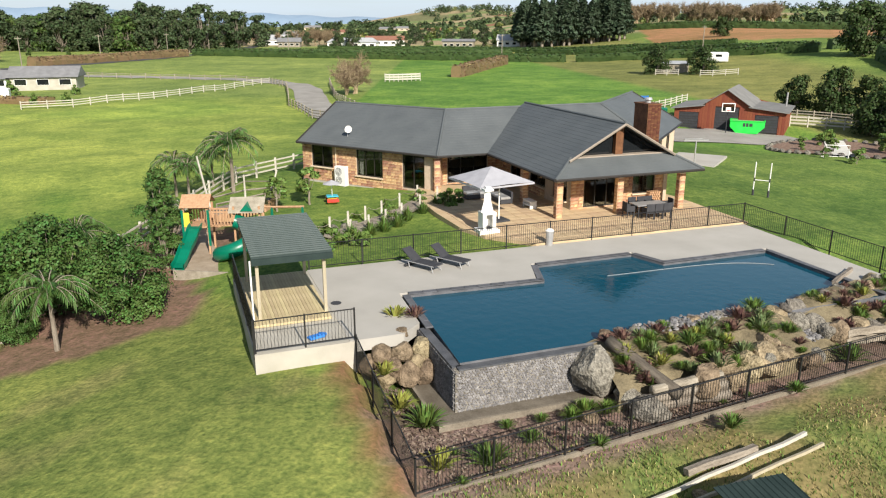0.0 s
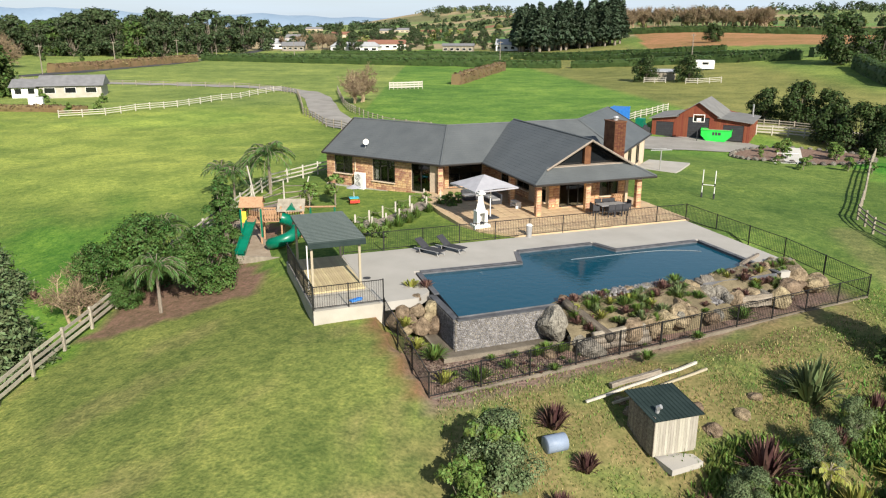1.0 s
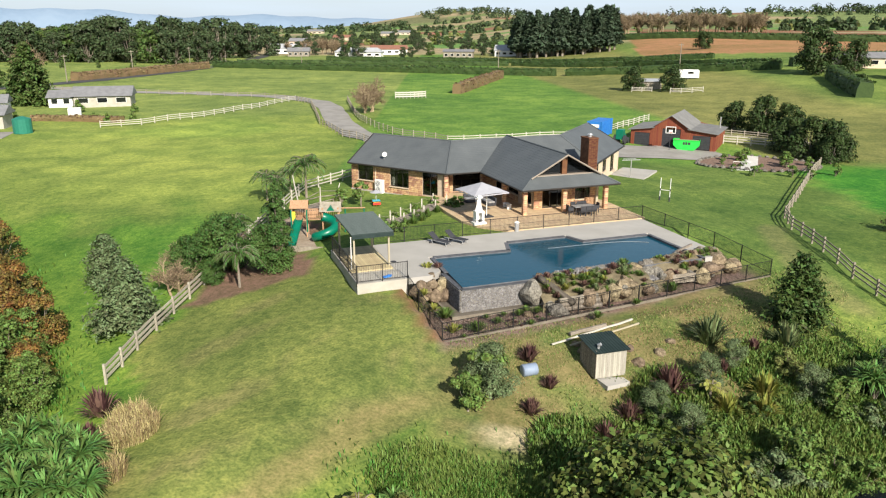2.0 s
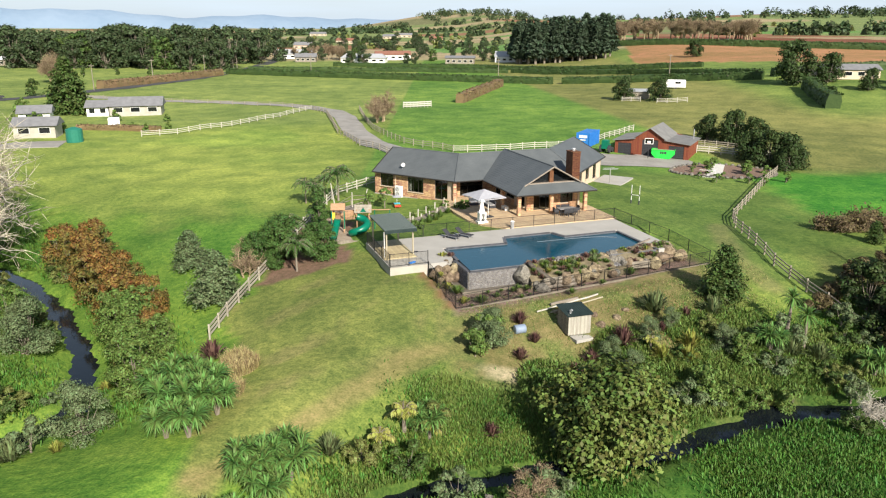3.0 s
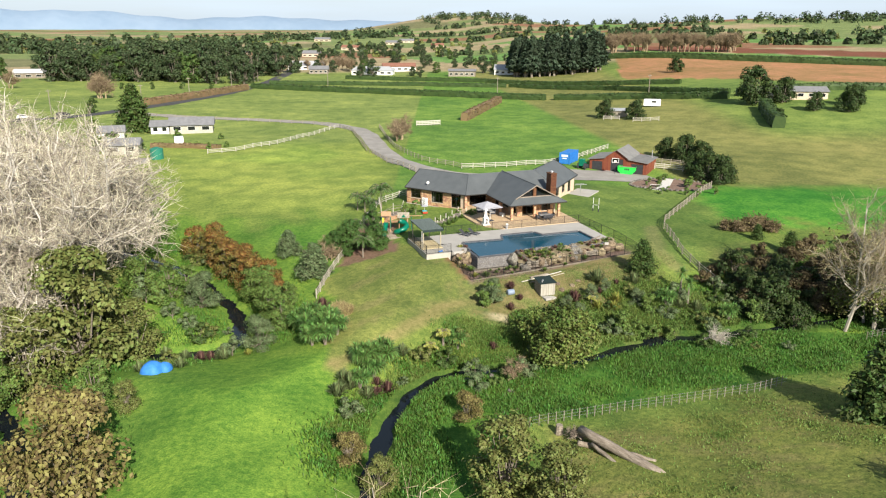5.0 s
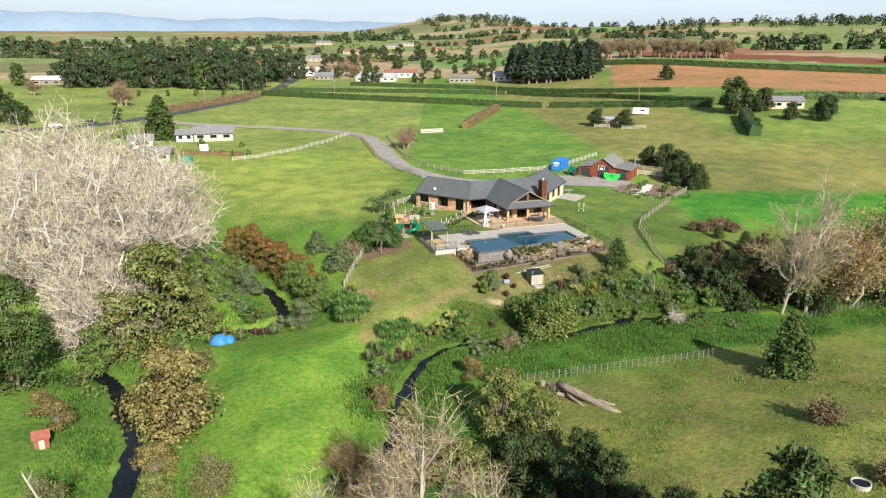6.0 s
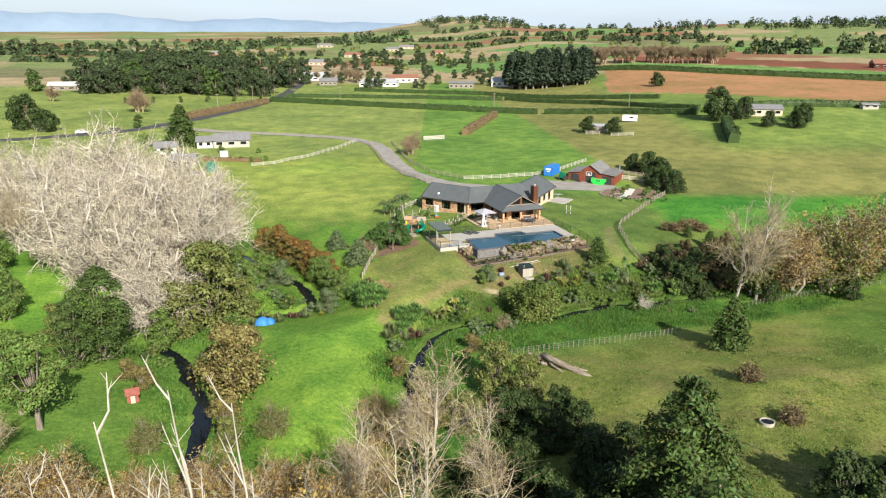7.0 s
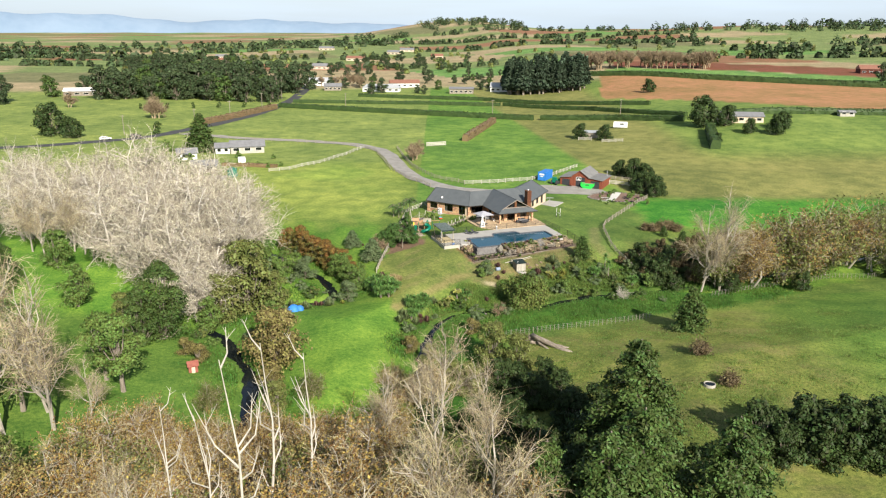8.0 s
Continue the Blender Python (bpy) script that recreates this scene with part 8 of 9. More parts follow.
for ln in (LINE, LINE2):
    for (ax, ay), (bx, by) in zip(ln[:-1], ln[1:]):
        run = math.hypot(bx - ax, by - ay)
        n = int(run / 0.75)
        for k in range(n):
            x, y = ax + (bx - ax) * k / n, ay + (by - ay) * k / n
            b = new("batten", batten)
            b.parent, b.matrix_basis = wire, pose(x, y, ground_at(x, y), 0, 0, 40)
        for h in (0.35, 0.65, 0.95):
            part("wire", Geo().tube([(ax, ay, ground_at(ax, ay) + h), (bx, by, ground_at(bx, by) + h)], [0.008, 0.008], 3), GREYMETAL, wire)


# ---------------------------------------------------------------- houses round about
def cottage(name, label, x, y, rz, w, d, wall, roof, tall=2.6, rise=1.6, windows=4, hip=0.0):
    top = thing(name, label, "house", (x, y, ground_at(x, y)), rz)
    part("wall", Geo().box((0, 0, tall / 2 - 0.1), (w, d, tall + 0.2)), wall, top)
    ov = 0.5
    a, b, c, e = (-w / 2 - ov, -d / 2 - ov), (w / 2 + ov, -d / 2 - ov), (w / 2 + ov, d / 2 + ov), (-w / 2 - ov, d / 2 + ov)
    r0, r1 = (-w / 2 - ov + hip, 0), (w / 2 + ov - hip, 0)
    g = Geo()
    g.poly([(*a, tall), (*b, tall), (*r1, tall + rise), (*r0, tall + rise)])
    g.poly([(*c, tall), (*e, tall), (*r0, tall + rise), (*r1, tall + rise)])
    g.poly([(*b, tall), (*c, tall), (*r1, tall + rise)])
    g.poly([(*e, tall), (*a, tall), (*r0, tall + rise)])
    g.poly([(*e, tall - 0.05), (*c, tall - 0.05), (*b, tall - 0.05), (*a, tall - 0.05)])
    part("roof", g, roof, top)
    for k in range(windows):
        u = -w / 2 + w * (k + 0.5) / windows
        win = part("window", Geo().box((0, 0, 0), (w / windows * 0.55, 0.08, 1.2)), WHITE, top)
        win.matrix_basis = pose(u, -d / 2 - 0.03, 1.5)
        part("pane", Geo().box((0, -0.05, 0), (w / windows * 0.55 - 0.16, 0.02, 1.04)), GLASS, win)
    return top


cottage("cottage", "low white weatherboard house with a grey tiled roof", -79, 152.5, 14, 12, 7.5, PALECONC, GREYROOF, 2.4, 2.0, 3)
cottage("cottage", "white gabled wing with a grey roof", -87.6, 150.5, 14, 5, 7, WHITE, GREYROOF, 2.3, 1.5, 2)
cottage("garage", "white garage with a grey pitched roof", -96.5, 137, 20, 6.5, 6, WHITE, GREYROOF, 2.3, 1.6, 1)
cottage("farm_shed", "pale grey farm shed with open bays and dark roof", -82.5, 111, 14, 7.5, 6, PALECONC, GREYROOF, 2.4, 1.5, 2)
tk = part("water_tank", Geo().tube([(-71.5, 103, ground_at(-71.5, 103)), (-71.5, 103, ground_at(-71.5, 103) + 2.4), (-71.5, 103, ground_at(-71.5, 103) + 2.8)], [1.5, 1.5, 0.4], 16), TANKGREEN)
tagged(tk, "round green plastic water tank", "water tank")
pv = part("yard", Geo().box((-80, 99, ground_at(-80, 99)), (15, 8, 0.16), rz=14), GRAVEL)
tagged(pv, "pale concrete farmyard", "yard", kind="structure")
bx = part("white_box", Geo().box((-75.5, 130, ground_at(-75.5, 130) + 0.9), (2.4, 1.8, 1.8), rz=20, cut=0.1), WHITE)
tagged(bx, "white painted garden box", "box")
hedge("garden_hedge", [(-80, 122), (-70, 121), (-61, 118)], 1.5, 1.1, "brownhedge", "straggly brown garden hedge beside the white house", 30, 0.3)
cottage("long_house", "long low house with a white metal roof", -234, 378, 14, 38, 11, BARK, WHITE, 3.0, 2.0, 7)
cottage("farm_house", "low dark house beyond the hedges", -84, 424, 5, 12, 9, GREYWOOD, GREYROOF, 2.8, 2.2, 4)
cottage("farm_house", "long house with a pale metal roof", -48, 414, -4, 26, 10, WHITE, PALEROOF, 2.8, 2.4, 6, 3)
cottage("farm_house", "dark house with a flat roof", 8, 396, -6, 16, 9, GREYWOOD, GREYROOF, 3.2, 1.2, 5)
cottage("farm_house", "white house with a bright metal roof", 38, 408, -10, 18, 11, WHITE, PALEROOF, 3.0, 3.0, 5)
cottage("farm_house", "white house with an orange-brown roof", -34, 455, 8, 22, 10, WHITE, REDROOF, 3.0, 2.4, 5)
cottage("hill_house", "low pale house among dark trees on the rise", 121, 196, -8, 18, 8, CREAM, GREYROOF, 2.6, 1.6, 5)
cottage("hill_shed", "small pale shed on the green rise", 172, 206, -10, 6, 4, PALECONC, GREYROOF, 1.8, 0.8, 2)
cottage("farm_house", "pale roofed house half hidden in trees", -100, 470, 0, 24, 10, WHITE, PALEROOF, 3, 3, 5)
cottage("far_house", "brown house on the far rise", 330, 470, -10, 20, 11, REDBRICK, REDROOF, 3.5, 3, 4)
rngh = random.Random(9)
for k in range(9):
    x, y = rngh.uniform(-320, 120), rngh.uniform(640, 1300)
    cottage("far_house", "small pale distant farmhouse" if k % 3 else "small distant house with a red roof", x, y, rngh.uniform(-20, 20), rngh.uniform(14, 26), 10, CREAM, GREYROOF if k % 3 else REDROOF, 3.2, 3.0, 3)
for k, (x, y) in enumerate(((-118, 215), (-112, 252), (-107, 300), (-106, 350), (-140, 190), (-60, 300), (20, 262), (80, 238))):
    p = thing("power_pole", "slim grey wooden power pole with a crossarm", "power pole", (x, y, ground_at(x, y)), 15, "power poles")
    part("pole", Geo().tube([(0, 0, -0.3), (0, 0, 8.5)], [0.16, 0.11], 8), GREYWOOD, p)
    part("crossarm", Geo().box((0, 0, 8.0), (1.8, 0.12, 0.14)), GREYWOOD, p)
plant(shrub("cottage_shrub", 66, 2.2, 2.8, "mid", "leafy garden shrub beside the white house", 900, 0.25), [(-80, 117, 1.0), (-64, 118, 0.8), (-68, 122, 0.7), (-93, 130, 1.3), (-96, 126, 1.2), (-79, 138, 1.2), (-66, 136, 0.8), (-85, 113, 0.8), (-60, 121, 0.7), (-102, 158, 1.6), (-108, 152, 1.5), (-112, 160, 1.3)], "cottage shrubs", 3)
t = leafy_tree("clipped_tree", 63, 3.4, 3.0, "dark", "small round clipped tree in a roadside row", "tree", 500, 0.35, 9, 0.15)
plant(t, [(-172 + 13.5 * k, 292 + 3 * k, 1) for k in range(6)] + [(-210, 270, 1.3), (-128, 195, 1.6)], "clipped trees", 4)
t = bare_tree("pale_bare_tree", 64, 13, 11, "leafless tree with pinkish grey twigs by the road", TWIGB, TWIGB, 3600, 2, up=0.7, twig_w=0.035)
plant(t, [(-150, 250, 1.0), (-196, 235, 0.6), (-15.6, 133, 0.62), (-215, 300, 0.8)], "roadside bare trees", 5)
# ---------------------------------------------------------------- trees and planting, from the house outwards
tag_big = "dense dark green evergreen tree on bark mulch"
t = leafy_tree("evergreen_tree", 3, 4.4, 4.6, "garden", tag_big, count=22000, size=0.085, blobs=46, clear=0.02)
plant(t, [(-13.7, 30.0, 0.86), (-17.4, 31.2, 1.0), (-19.4, 29.4, 0.8), (-17.6, 28.3, 0.42)], "garden trees", 4)
t = leafy_tree("column_tree", 4, 5.2, 2.8, "garden", "narrow dark green evergreen beside the play area", count=9000, size=0.09, blobs=30, clear=0.04)
plant(t, [(-14.7, 38.0, 0.95), (-14.0, 36.0, 0.6)], "garden trees", 6)
t = palm("palm", 7, 3.2, "garden", "feathery green palm beside the play area", 40, 3.0, 1, 0.62)
plant(t, [(-14.6, 51.0, 1.05), (-18.6, 51.0, 0.75), (-17.2, 49.5, 0.7), (-16.6, 53.0, 0.7), (-15.3, 27.2, 0.78), (-17.2, 33.6, 0.85), (-15.6, 40.8, 0.6)], "palms", 7)
t = leafy_tree("young_tree", 8, 2.6, 2.2, "mid", "young olive-green tree on the lawn", count=900, size=0.14, blobs=9, clear=0.3)
plant(t, [(-10.3, 45.1, 0.85), (-8.6, 47.0, 0.95), (-3.0, 41.9, 0.5)], "young lawn trees", 9)
t = conifer("feathery_conifer", 10, 4.8, 5.2, "grey", "feathery grey-green conifer on the valley slope", 9000, 0.12, 0.06, 0.03)
plant(t, [(-21.3, 22.1, 1.0), (-26.4, 31.0, 0.8)], "feathery trees", 3)
t = bare_tree("bare_shrub", 11, 3.6, 3.2, "leafless tan shrub in the paddock edge", TWIGB, TWIGB, 2200, 2, twig_w=0.012)
plant(t, [(-20.0, 27.2, 1.0), (-20.6, 31.0, 0.9), (-16.5, 130.5, 2.2), (-148, 251, 3.8), (3.1, -3.6, 0.92)], "bare shrubs", 3)

# autumn-coloured trees along the creek
t = leafy_tree("autumn_tree", 12, 4.6, 5.0, "rust", "small tree with rust-red and green autumn leaves", count=8500, size=0.115, blobs=34, clear=0.02)
plant(t, [(-33.6, 27.0, 1.12), (-31.0, 24.0, 1.06), (-28.8, 20.8, 1.01), (-37.5, 33.0, 1.06), (-35.5, 30.0, 1.01), (-41.5, 36.5, 1.01), (-31.8, 27.6, 0.90), (-39.0, 38.0, 0.90), (-27.2, 22.0, 0.78), (-26.6, 16.8, 0.67), (-29.9, 21.8, 0.85), (-25.2, 12.4, 0.6), (-34.6, 28.4, 0.8), (-27.5, 20.0, 0.75), (-24.9, 16.2, 0.65), (-30.3, 24.3, 0.8)], "autumn trees", 5)
t = leafy_tree("creekside_tree", 63, 4.4, 5.0, "mid", "small rounded green tree on the creek bank", count=9000, size=0.11, blobs=34, clear=0.02)
plant(t, [(-29.4, 22.4, 0.7), (-27.4, 18.2, 0.9), (-25.9, 14.6, 0.9), (-24.4, 11.2, 0.85), (-33.0, 29.4, 0.6), (-23.0, 8.4, 0.75), (-29.6, 25.4, 0.6)], "creekside trees", 7)
t = shrub("green_shrub", 13, 2.6, 3.2, "mid", "rounded mid-green shrub by the creek", 3200, 0.11)
plant(t, [(-25.6, 15.5, 1.0), (-24.4, 10.5, 0.9), (-23.6, 7.9, 0.9), (-25.2, 4.4, 0.8), (-42.5, 16.5, 1.5), (-38.5, 12.5, 1.2), (1.6, 13.6, 1.05), (0.6, 11.9, 0.8), (16.5, 8.5, 1.0), (20.5, 12.5, 0.9), (33, 12, 1.1), (37, 14, 1.2), (12.5, 9.2, 0.8), (22.4, 8.5, 0.8)], "shrubs", 5)
t = shrub("grey_shrub", 14, 2.2, 2.9, "grey", "rounded grey-green shrub on the bank", 3200, 0.09)
plant(t, [(-26.7, 1.4, 1.0), (-40.2, 13.0, 1.5), (2.0, 13.2, 0.9), (24.5, 15.0, 1.1), (30.5, 17.8, 1.0), (-35.8, 9.5, 0.9), (9.5, 9.0, 0.7), (-12.8, -11.8, 0.9), (27, 9, 0.9)], "shrubs", 6)
t = cabbage_tree("cabbage_tree", 15, 1.9, "cabbage", "spiky green cabbage tree clump on the bank", 6, 0.9, 0.95)
plant(t, [(-20.1, 5.6, 1.1), (-18.8, 6.3, 1.2), (-16.9, 5.1, 1.1), (-18.2, 2.5, 1.2), (-16.8, 2.4, 1.2), (-15.6, 2.5, 1), (-17.9, 0.1, 1), (-16.5, -0.1, 1), (-2.7, 2.9, 0.9), (-10.3, -2.2, 1.2), (-12.2, -3.4, 1.1), (-11.6, -2.3, 1), (-3.5, 3, 0.7), (23.1, 13.9, 1), (30.2, 12, 1), (-11.1, -4.3, 1), (-12.2, -6.8, 0.9)], "cabbage trees", 4)
t = cabbage_tree("cabbage_palm", 16, 3.6, "cabbage", "single-stemmed cabbage tree with one spiky head", 1, 0.1, 1.1)
plant(t, [(25.7, 16.8, 1.0), (26.0, 14.5, 1.0)], "tall cabbage trees", 4)
t = flax("flax_bush", 16, 1.5, "flax", "large green flax bush with strap leaves", 150)
plant(t, [(15.3, 18.1, 1.35), (20.1, 18.2, 1.15), (22.5, 14.8, 1.2), (23.7, 14.3, 1.2), (24.8, 13.9, 1.1), (26.8, 13.5, 1.1), (20.4, 12.6, 0.8), (-8.5, 0.4, 1), (-23.1, 10.8, 1.1), (-27.2, 0.2, 1), (-30.5, -3.6, 0.8), (-34, -5, 0.8), (-38.7, 3.5, 0.8), (-36.8, 3.5, 0.8), (-34.7, 3.6, 0.8), (-31.8, 1.4, 0.8), (-27.5, 0.1, 0.8), (-13.1, -7.2, 1.2), (-14.1, -8.9, 1.1), (-13.8, -6.5, 1), (-11.4, -7.8, 1)], "flax bushes", 4)
t = flax("red_flax", 17, 1.2, "red", "bronze-red flax bush on the bank", 120)
plant(t, [(12, 14.4, 1.45), (4.3, 16.6, 0.95), (5.3, 14.6, 0.75), (4, 12.5, 0.85), (15.3, 15.5, 0.65), (9.3, 12.6, 1), (7.8, 11, 1), (17.7, 17.4, 0.75), (-18.6, 11.6, 1.35), (-18.1, 9.2, 0.8), (1.3, 3.7, 0.8), (-24.1, 30.9, 0.5), (-29.5, -0.2, 1), (-28.6, 0.1, 0.9), (-10.7, -5.2, 0.8), (-9.6, -6.1, 1.1), (-10.7, -7.0, 0.9)], "red flax bushes", 5)
t = flax("yellow_flax", 18, 1.1, "yellow", "yellow-green variegated flax bush", 110)
plant(t, [(14.5, 12.5, 1.2), (17, 13.7, 1.4), (16.4, 12.3, 1.25), (-25.9, 10.1, 0.8), (-24.9, 0.9, 0.7)], "yellow flax bushes", 5)
t = tree_fern("tree_fern", 19, 1.2, "yellow-green tree fern with rusty dead fronds")
plant(t, [(-4.2, 2.9, 1.15), (-5.6, 1.3, 0.9), (-2.6, 2.6, 0.8), (13.9, 13.5, 0.7)], "tree ferns", 2)
t = conifer("small_conifer", 20, 4.4, 3.6, "dark", "small dark feathery conifer on the bank", 6500, 0.12, 0.0, 0.02)
plant(t, [(21.8, 20.8, 1.1), (45.5, 30.5, 0.8), (43.0, 36.0, 0.55)], "small conifers", 2)
t = leafy_tree("fine_shrub", 71, 3.0, 3.7, "grey", "dense rounded fine-leaved shrub on the slope", "shrub", 11000, 0.055, 20, 0.02)
plant(t, [(1.7, 13.3, 1.0), (-24, 2.5, 1.25), (10.9, 12.6, 0.45), (10.7, 12.8, 0.65), (12, 10.6, 0.7), (14.1, 14.6, 0.6), (16, 16, 0.5), (19.5, 13.5, 0.7), (-34.0, 14.8, 1.5)], "fine shrubs", 3)
t = leafy_tree("loquat_tree", 21, 3.9, 7.0, "loquat", "spreading green tree with large leaves over the stream", count=13000, size=0.13, blobs=60, clear=0.04)
plant(t, [(8.2, 2.3, 1.4)], "", 2)

# willows and poplars along the creek, leafless
t = bare_tree("bare_willow", 22, 20, 18, "huge leafless tree with a dense pale twiggy crown", PALE, WILLOW, 5200, 4, thick=0.02, twig_w=0.032, up=0.3, low=0.15)
plant(t, [(-50.5, 3.5, 0.9), (-49, 12, 1.05), (-52, 23, 1.1), (-53, 33, 1.0), (-61, 40, 1.15), (-61, 18, 1.0), (-64, 29, 1.05), (-73, 35, 1.0), (-73, 23, 1.0), (-83, 40, 0.95), (-84, 28, 0.9), (-94, 42, 0.95), (-105, 47, 0.9), (-96, 30, 0.8), (-60, 6, 0.9), (-68, 12, 0.9), (-49.5, -4, 0.75), (-66, 50, 1.15), (-80, 55, 1.2), (-95, 60, 0.95), (-112, 62, 0.9)], "bare willows", 8)
t = bare_tree("bare_poplar", 23, 13, 5, "leafless pale-stemmed tree on the stream bank", GREYBARK, TWIG, 1300, 1, thick=0.012, twig_w=0.013, up=1.05, low=0.3)
plant(t, [(42.5, 8.6, 1.48), (46.3, 9.1, 1.75), (-52.5, -47.7, 1.75), (-57, -50, 1.9), (-55, -44, 1.2), (-62, -46, 1.4), (-49.5, -45, 0.75), (-7.2, -70, 1.65), (-3.5, -72, 1.5), (-13, -51, 1.05), (-37, -68, 0.95), (-79, 19, 1.1), (-82, 21, 1.2), (-86, 17, 1.1), (-76, 16, 1.0), (-90, 20, 1.2), (-98, 16, 1.3), (-104, 24, 1.3), (-6.6, -45.4, 1.25), (-9.8, -39.5, 0.7), (-2.1, -49.6, 1.1)], "bare poplars", 9)
t = bare_tree("budding_tree", 24, 10, 8.5, "brown autumn tree with withered leaves and pale limbs", GREYBARK, TWIG, 2400, 2, "tan", 6500, thick=0.017, twig_w=0.017, low=0.2, leaf_size=0.125)
plant(t, [(54, 12, 1.5), (66, 16, 1.7), (79, 24, 1.6), (57, 18, 1.5), (92, 33, 1.4), (50.5, 15, 1.25), (75, 26, 1.5), (-15, -66, 1.35), (-19, -70, 1.3), (-12, -72, 1.35), (-26, -66, 1.2), (-34, -67, 1.15), (-42, -65, 1.15), (-1, -74, 1.2), (-48, -68, 1.1), (-32.5, -57, 0.95), (-22, -57, 0.95), (-38, -54, 0.75), (-19, -53.5, 0.7), (-26, -46, 0.55), (-29.6, -52.3, 0.8), (-27.6, -48.1, 0.8), (-23.5, -52.7, 0.9), (-21.5, -46.8, 0.75), (-15.9, -55, 1), (-43.1, -56.8, 1), (-40.2, -53.6, 0.95), (-35.8, -54.2, 0.95), (-33.2, -50.6, 0.8), (-13.4, -46.6, 0.8), (-10.6, -36.6, 0.62), (-8.0, -34.1, 0.6), (-13.6, -30.9, 0.5)], "budding trees", 9)
t = bare_tree("thinning_tree", 54, 10, 9, "tree with thin olive-brown autumn foliage", GREYBARK, TWIGB, 1500, 2, "olive", 5200, thick=0.014, twig_w=0.016, low=0.15, leaf_size=0.17)
plant(t, [(60, 14, 1.7), (72, 20, 1.75), (86, 28, 1.55), (63, 20, 1.5), (99, 36, 1.4), (47, 11, 1.3), (-38, -62, 0.95), (-22, -63, 1.05), (-30, -71, 1.15), (-8, -58, 0.8), (-50, -62, 0.9), (-17, -60, 0.85), (-5, -61.7, 0.92), (68, 23, 1.5), (82, 22, 1.5), (-44, -59, 0.8), (-37.5, -38, 0.5), (-41, -47, 0.6), (-24.5, -36, 0.5)], "thinning trees", 10)
t = dead_stem("dead_tree", 25, 12, "dead bare tree with bleached upright limbs")
plant(t, [(-19.1, -66, 1.75), (-22.4, -67, 1.95), (-24, -73, 2.05), (-27.5, -70, 1.6), (-31.5, -68, 1.45)], "dead trees", 3)
t = leafy_tree("creek_evergreen", 61, 13, 8.5, "dark", "tall dense evergreen tree beside the creek", count=15000, size=0.17, blobs=44, clear=0.01)
plant(t, [(-50.5, -17.6, 1.0), (-52.5, -21.5, 0.7), (-88, 2, 0.75), (-94, 6, 0.8), (-83, -2, 0.65), (-100, 0, 0.8), (-62, -52, 0.6), (-66, -46, 0.7)], "creek evergreens", 3)
t = leafy_tree("trunked_evergreen", 62, 10.5, 8.0, "mid", "evergreen tree with bare reddish trunks showing below", count=9000, size=0.18, blobs=28, clear=0.3)
plant(t, [(-48.8, -37, 1.0), (-52, -34.5, 0.9), (-58, -44, 0.95), (-60, -55, 1.0)], "trunked evergreens", 6)
t = leafy_tree("creek_tree", 26, 9.5, 7.5, "mid", "tall green tree beside the creek", count=8500, size=0.19, blobs=34, clear=0.02)
plant(t, [(-35.2, -11.8, 0.5), (-46, -9, 0.7), (-26.2, 14.8, 0.5), (-24.2, 11, 0.46), (-28.5, 18, 0.5), (-22.6, 7.8, 0.46), (-27.2, 19.8, 0.42), (-23.0, 13.2, 0.38), (-36.5, 17.5, 0.5), (-41, 14, 0.6), (-38.5, 17, 0.5), (-80, 10, 0.8), (-62, -34, 0.7), (-70, -40, 1.0), (-74, -20, 0.8), (-78, -34, 1.0), (-68, -8, 0.8)], "creek trees", 5)
t = leafy_tree("olive_tree", 27, 8.5, 7.5, "olive", "yellowing olive-green tree by the creek", count=7500, size=0.18, blobs=32, clear=0.05)
plant(t, [(-41.5, -0.5, 1.65), (-37.8, 3.0, 0.85), (-45, -5, 1.1), (-43.5, 7, 1.0), (0.3, -23.7, 0.83), (4, -26.3, 0.68), (-32, -13, 0.35), (-58, -14, 0.7), (-9, -22.5, 0.4), (-29, -37, 0.5), (-6, -32, 0.55), (-12, -45, 0.6), (-3.4, -33.6, 0.62)], "olive trees", 5)
t = leafy_tree("russet_tree", 40, 7.0, 8.0, "brown", "spreading tree with russet autumn leaves by the creek", count=7500, size=0.17, blobs=32, clear=0.05)
plant(t, [(-31.2, -24.6, 1.3), (-31, -31.5, 0.55), (-43, -24.5, 0.45), (-45.5, -22.5, 0.4), (-12, -18, 0.4), (-2.1, -11.9, 0.41), (-22, -57, 1.0), (-46, -66, 1.0)], "russet trees", 5)
t = leafy_tree("dark_thicket", 28, 5.5, 6.5, "deep", "dark evergreen thicket by the stream", count=4200, size=0.2, blobs=22, clear=0.02)
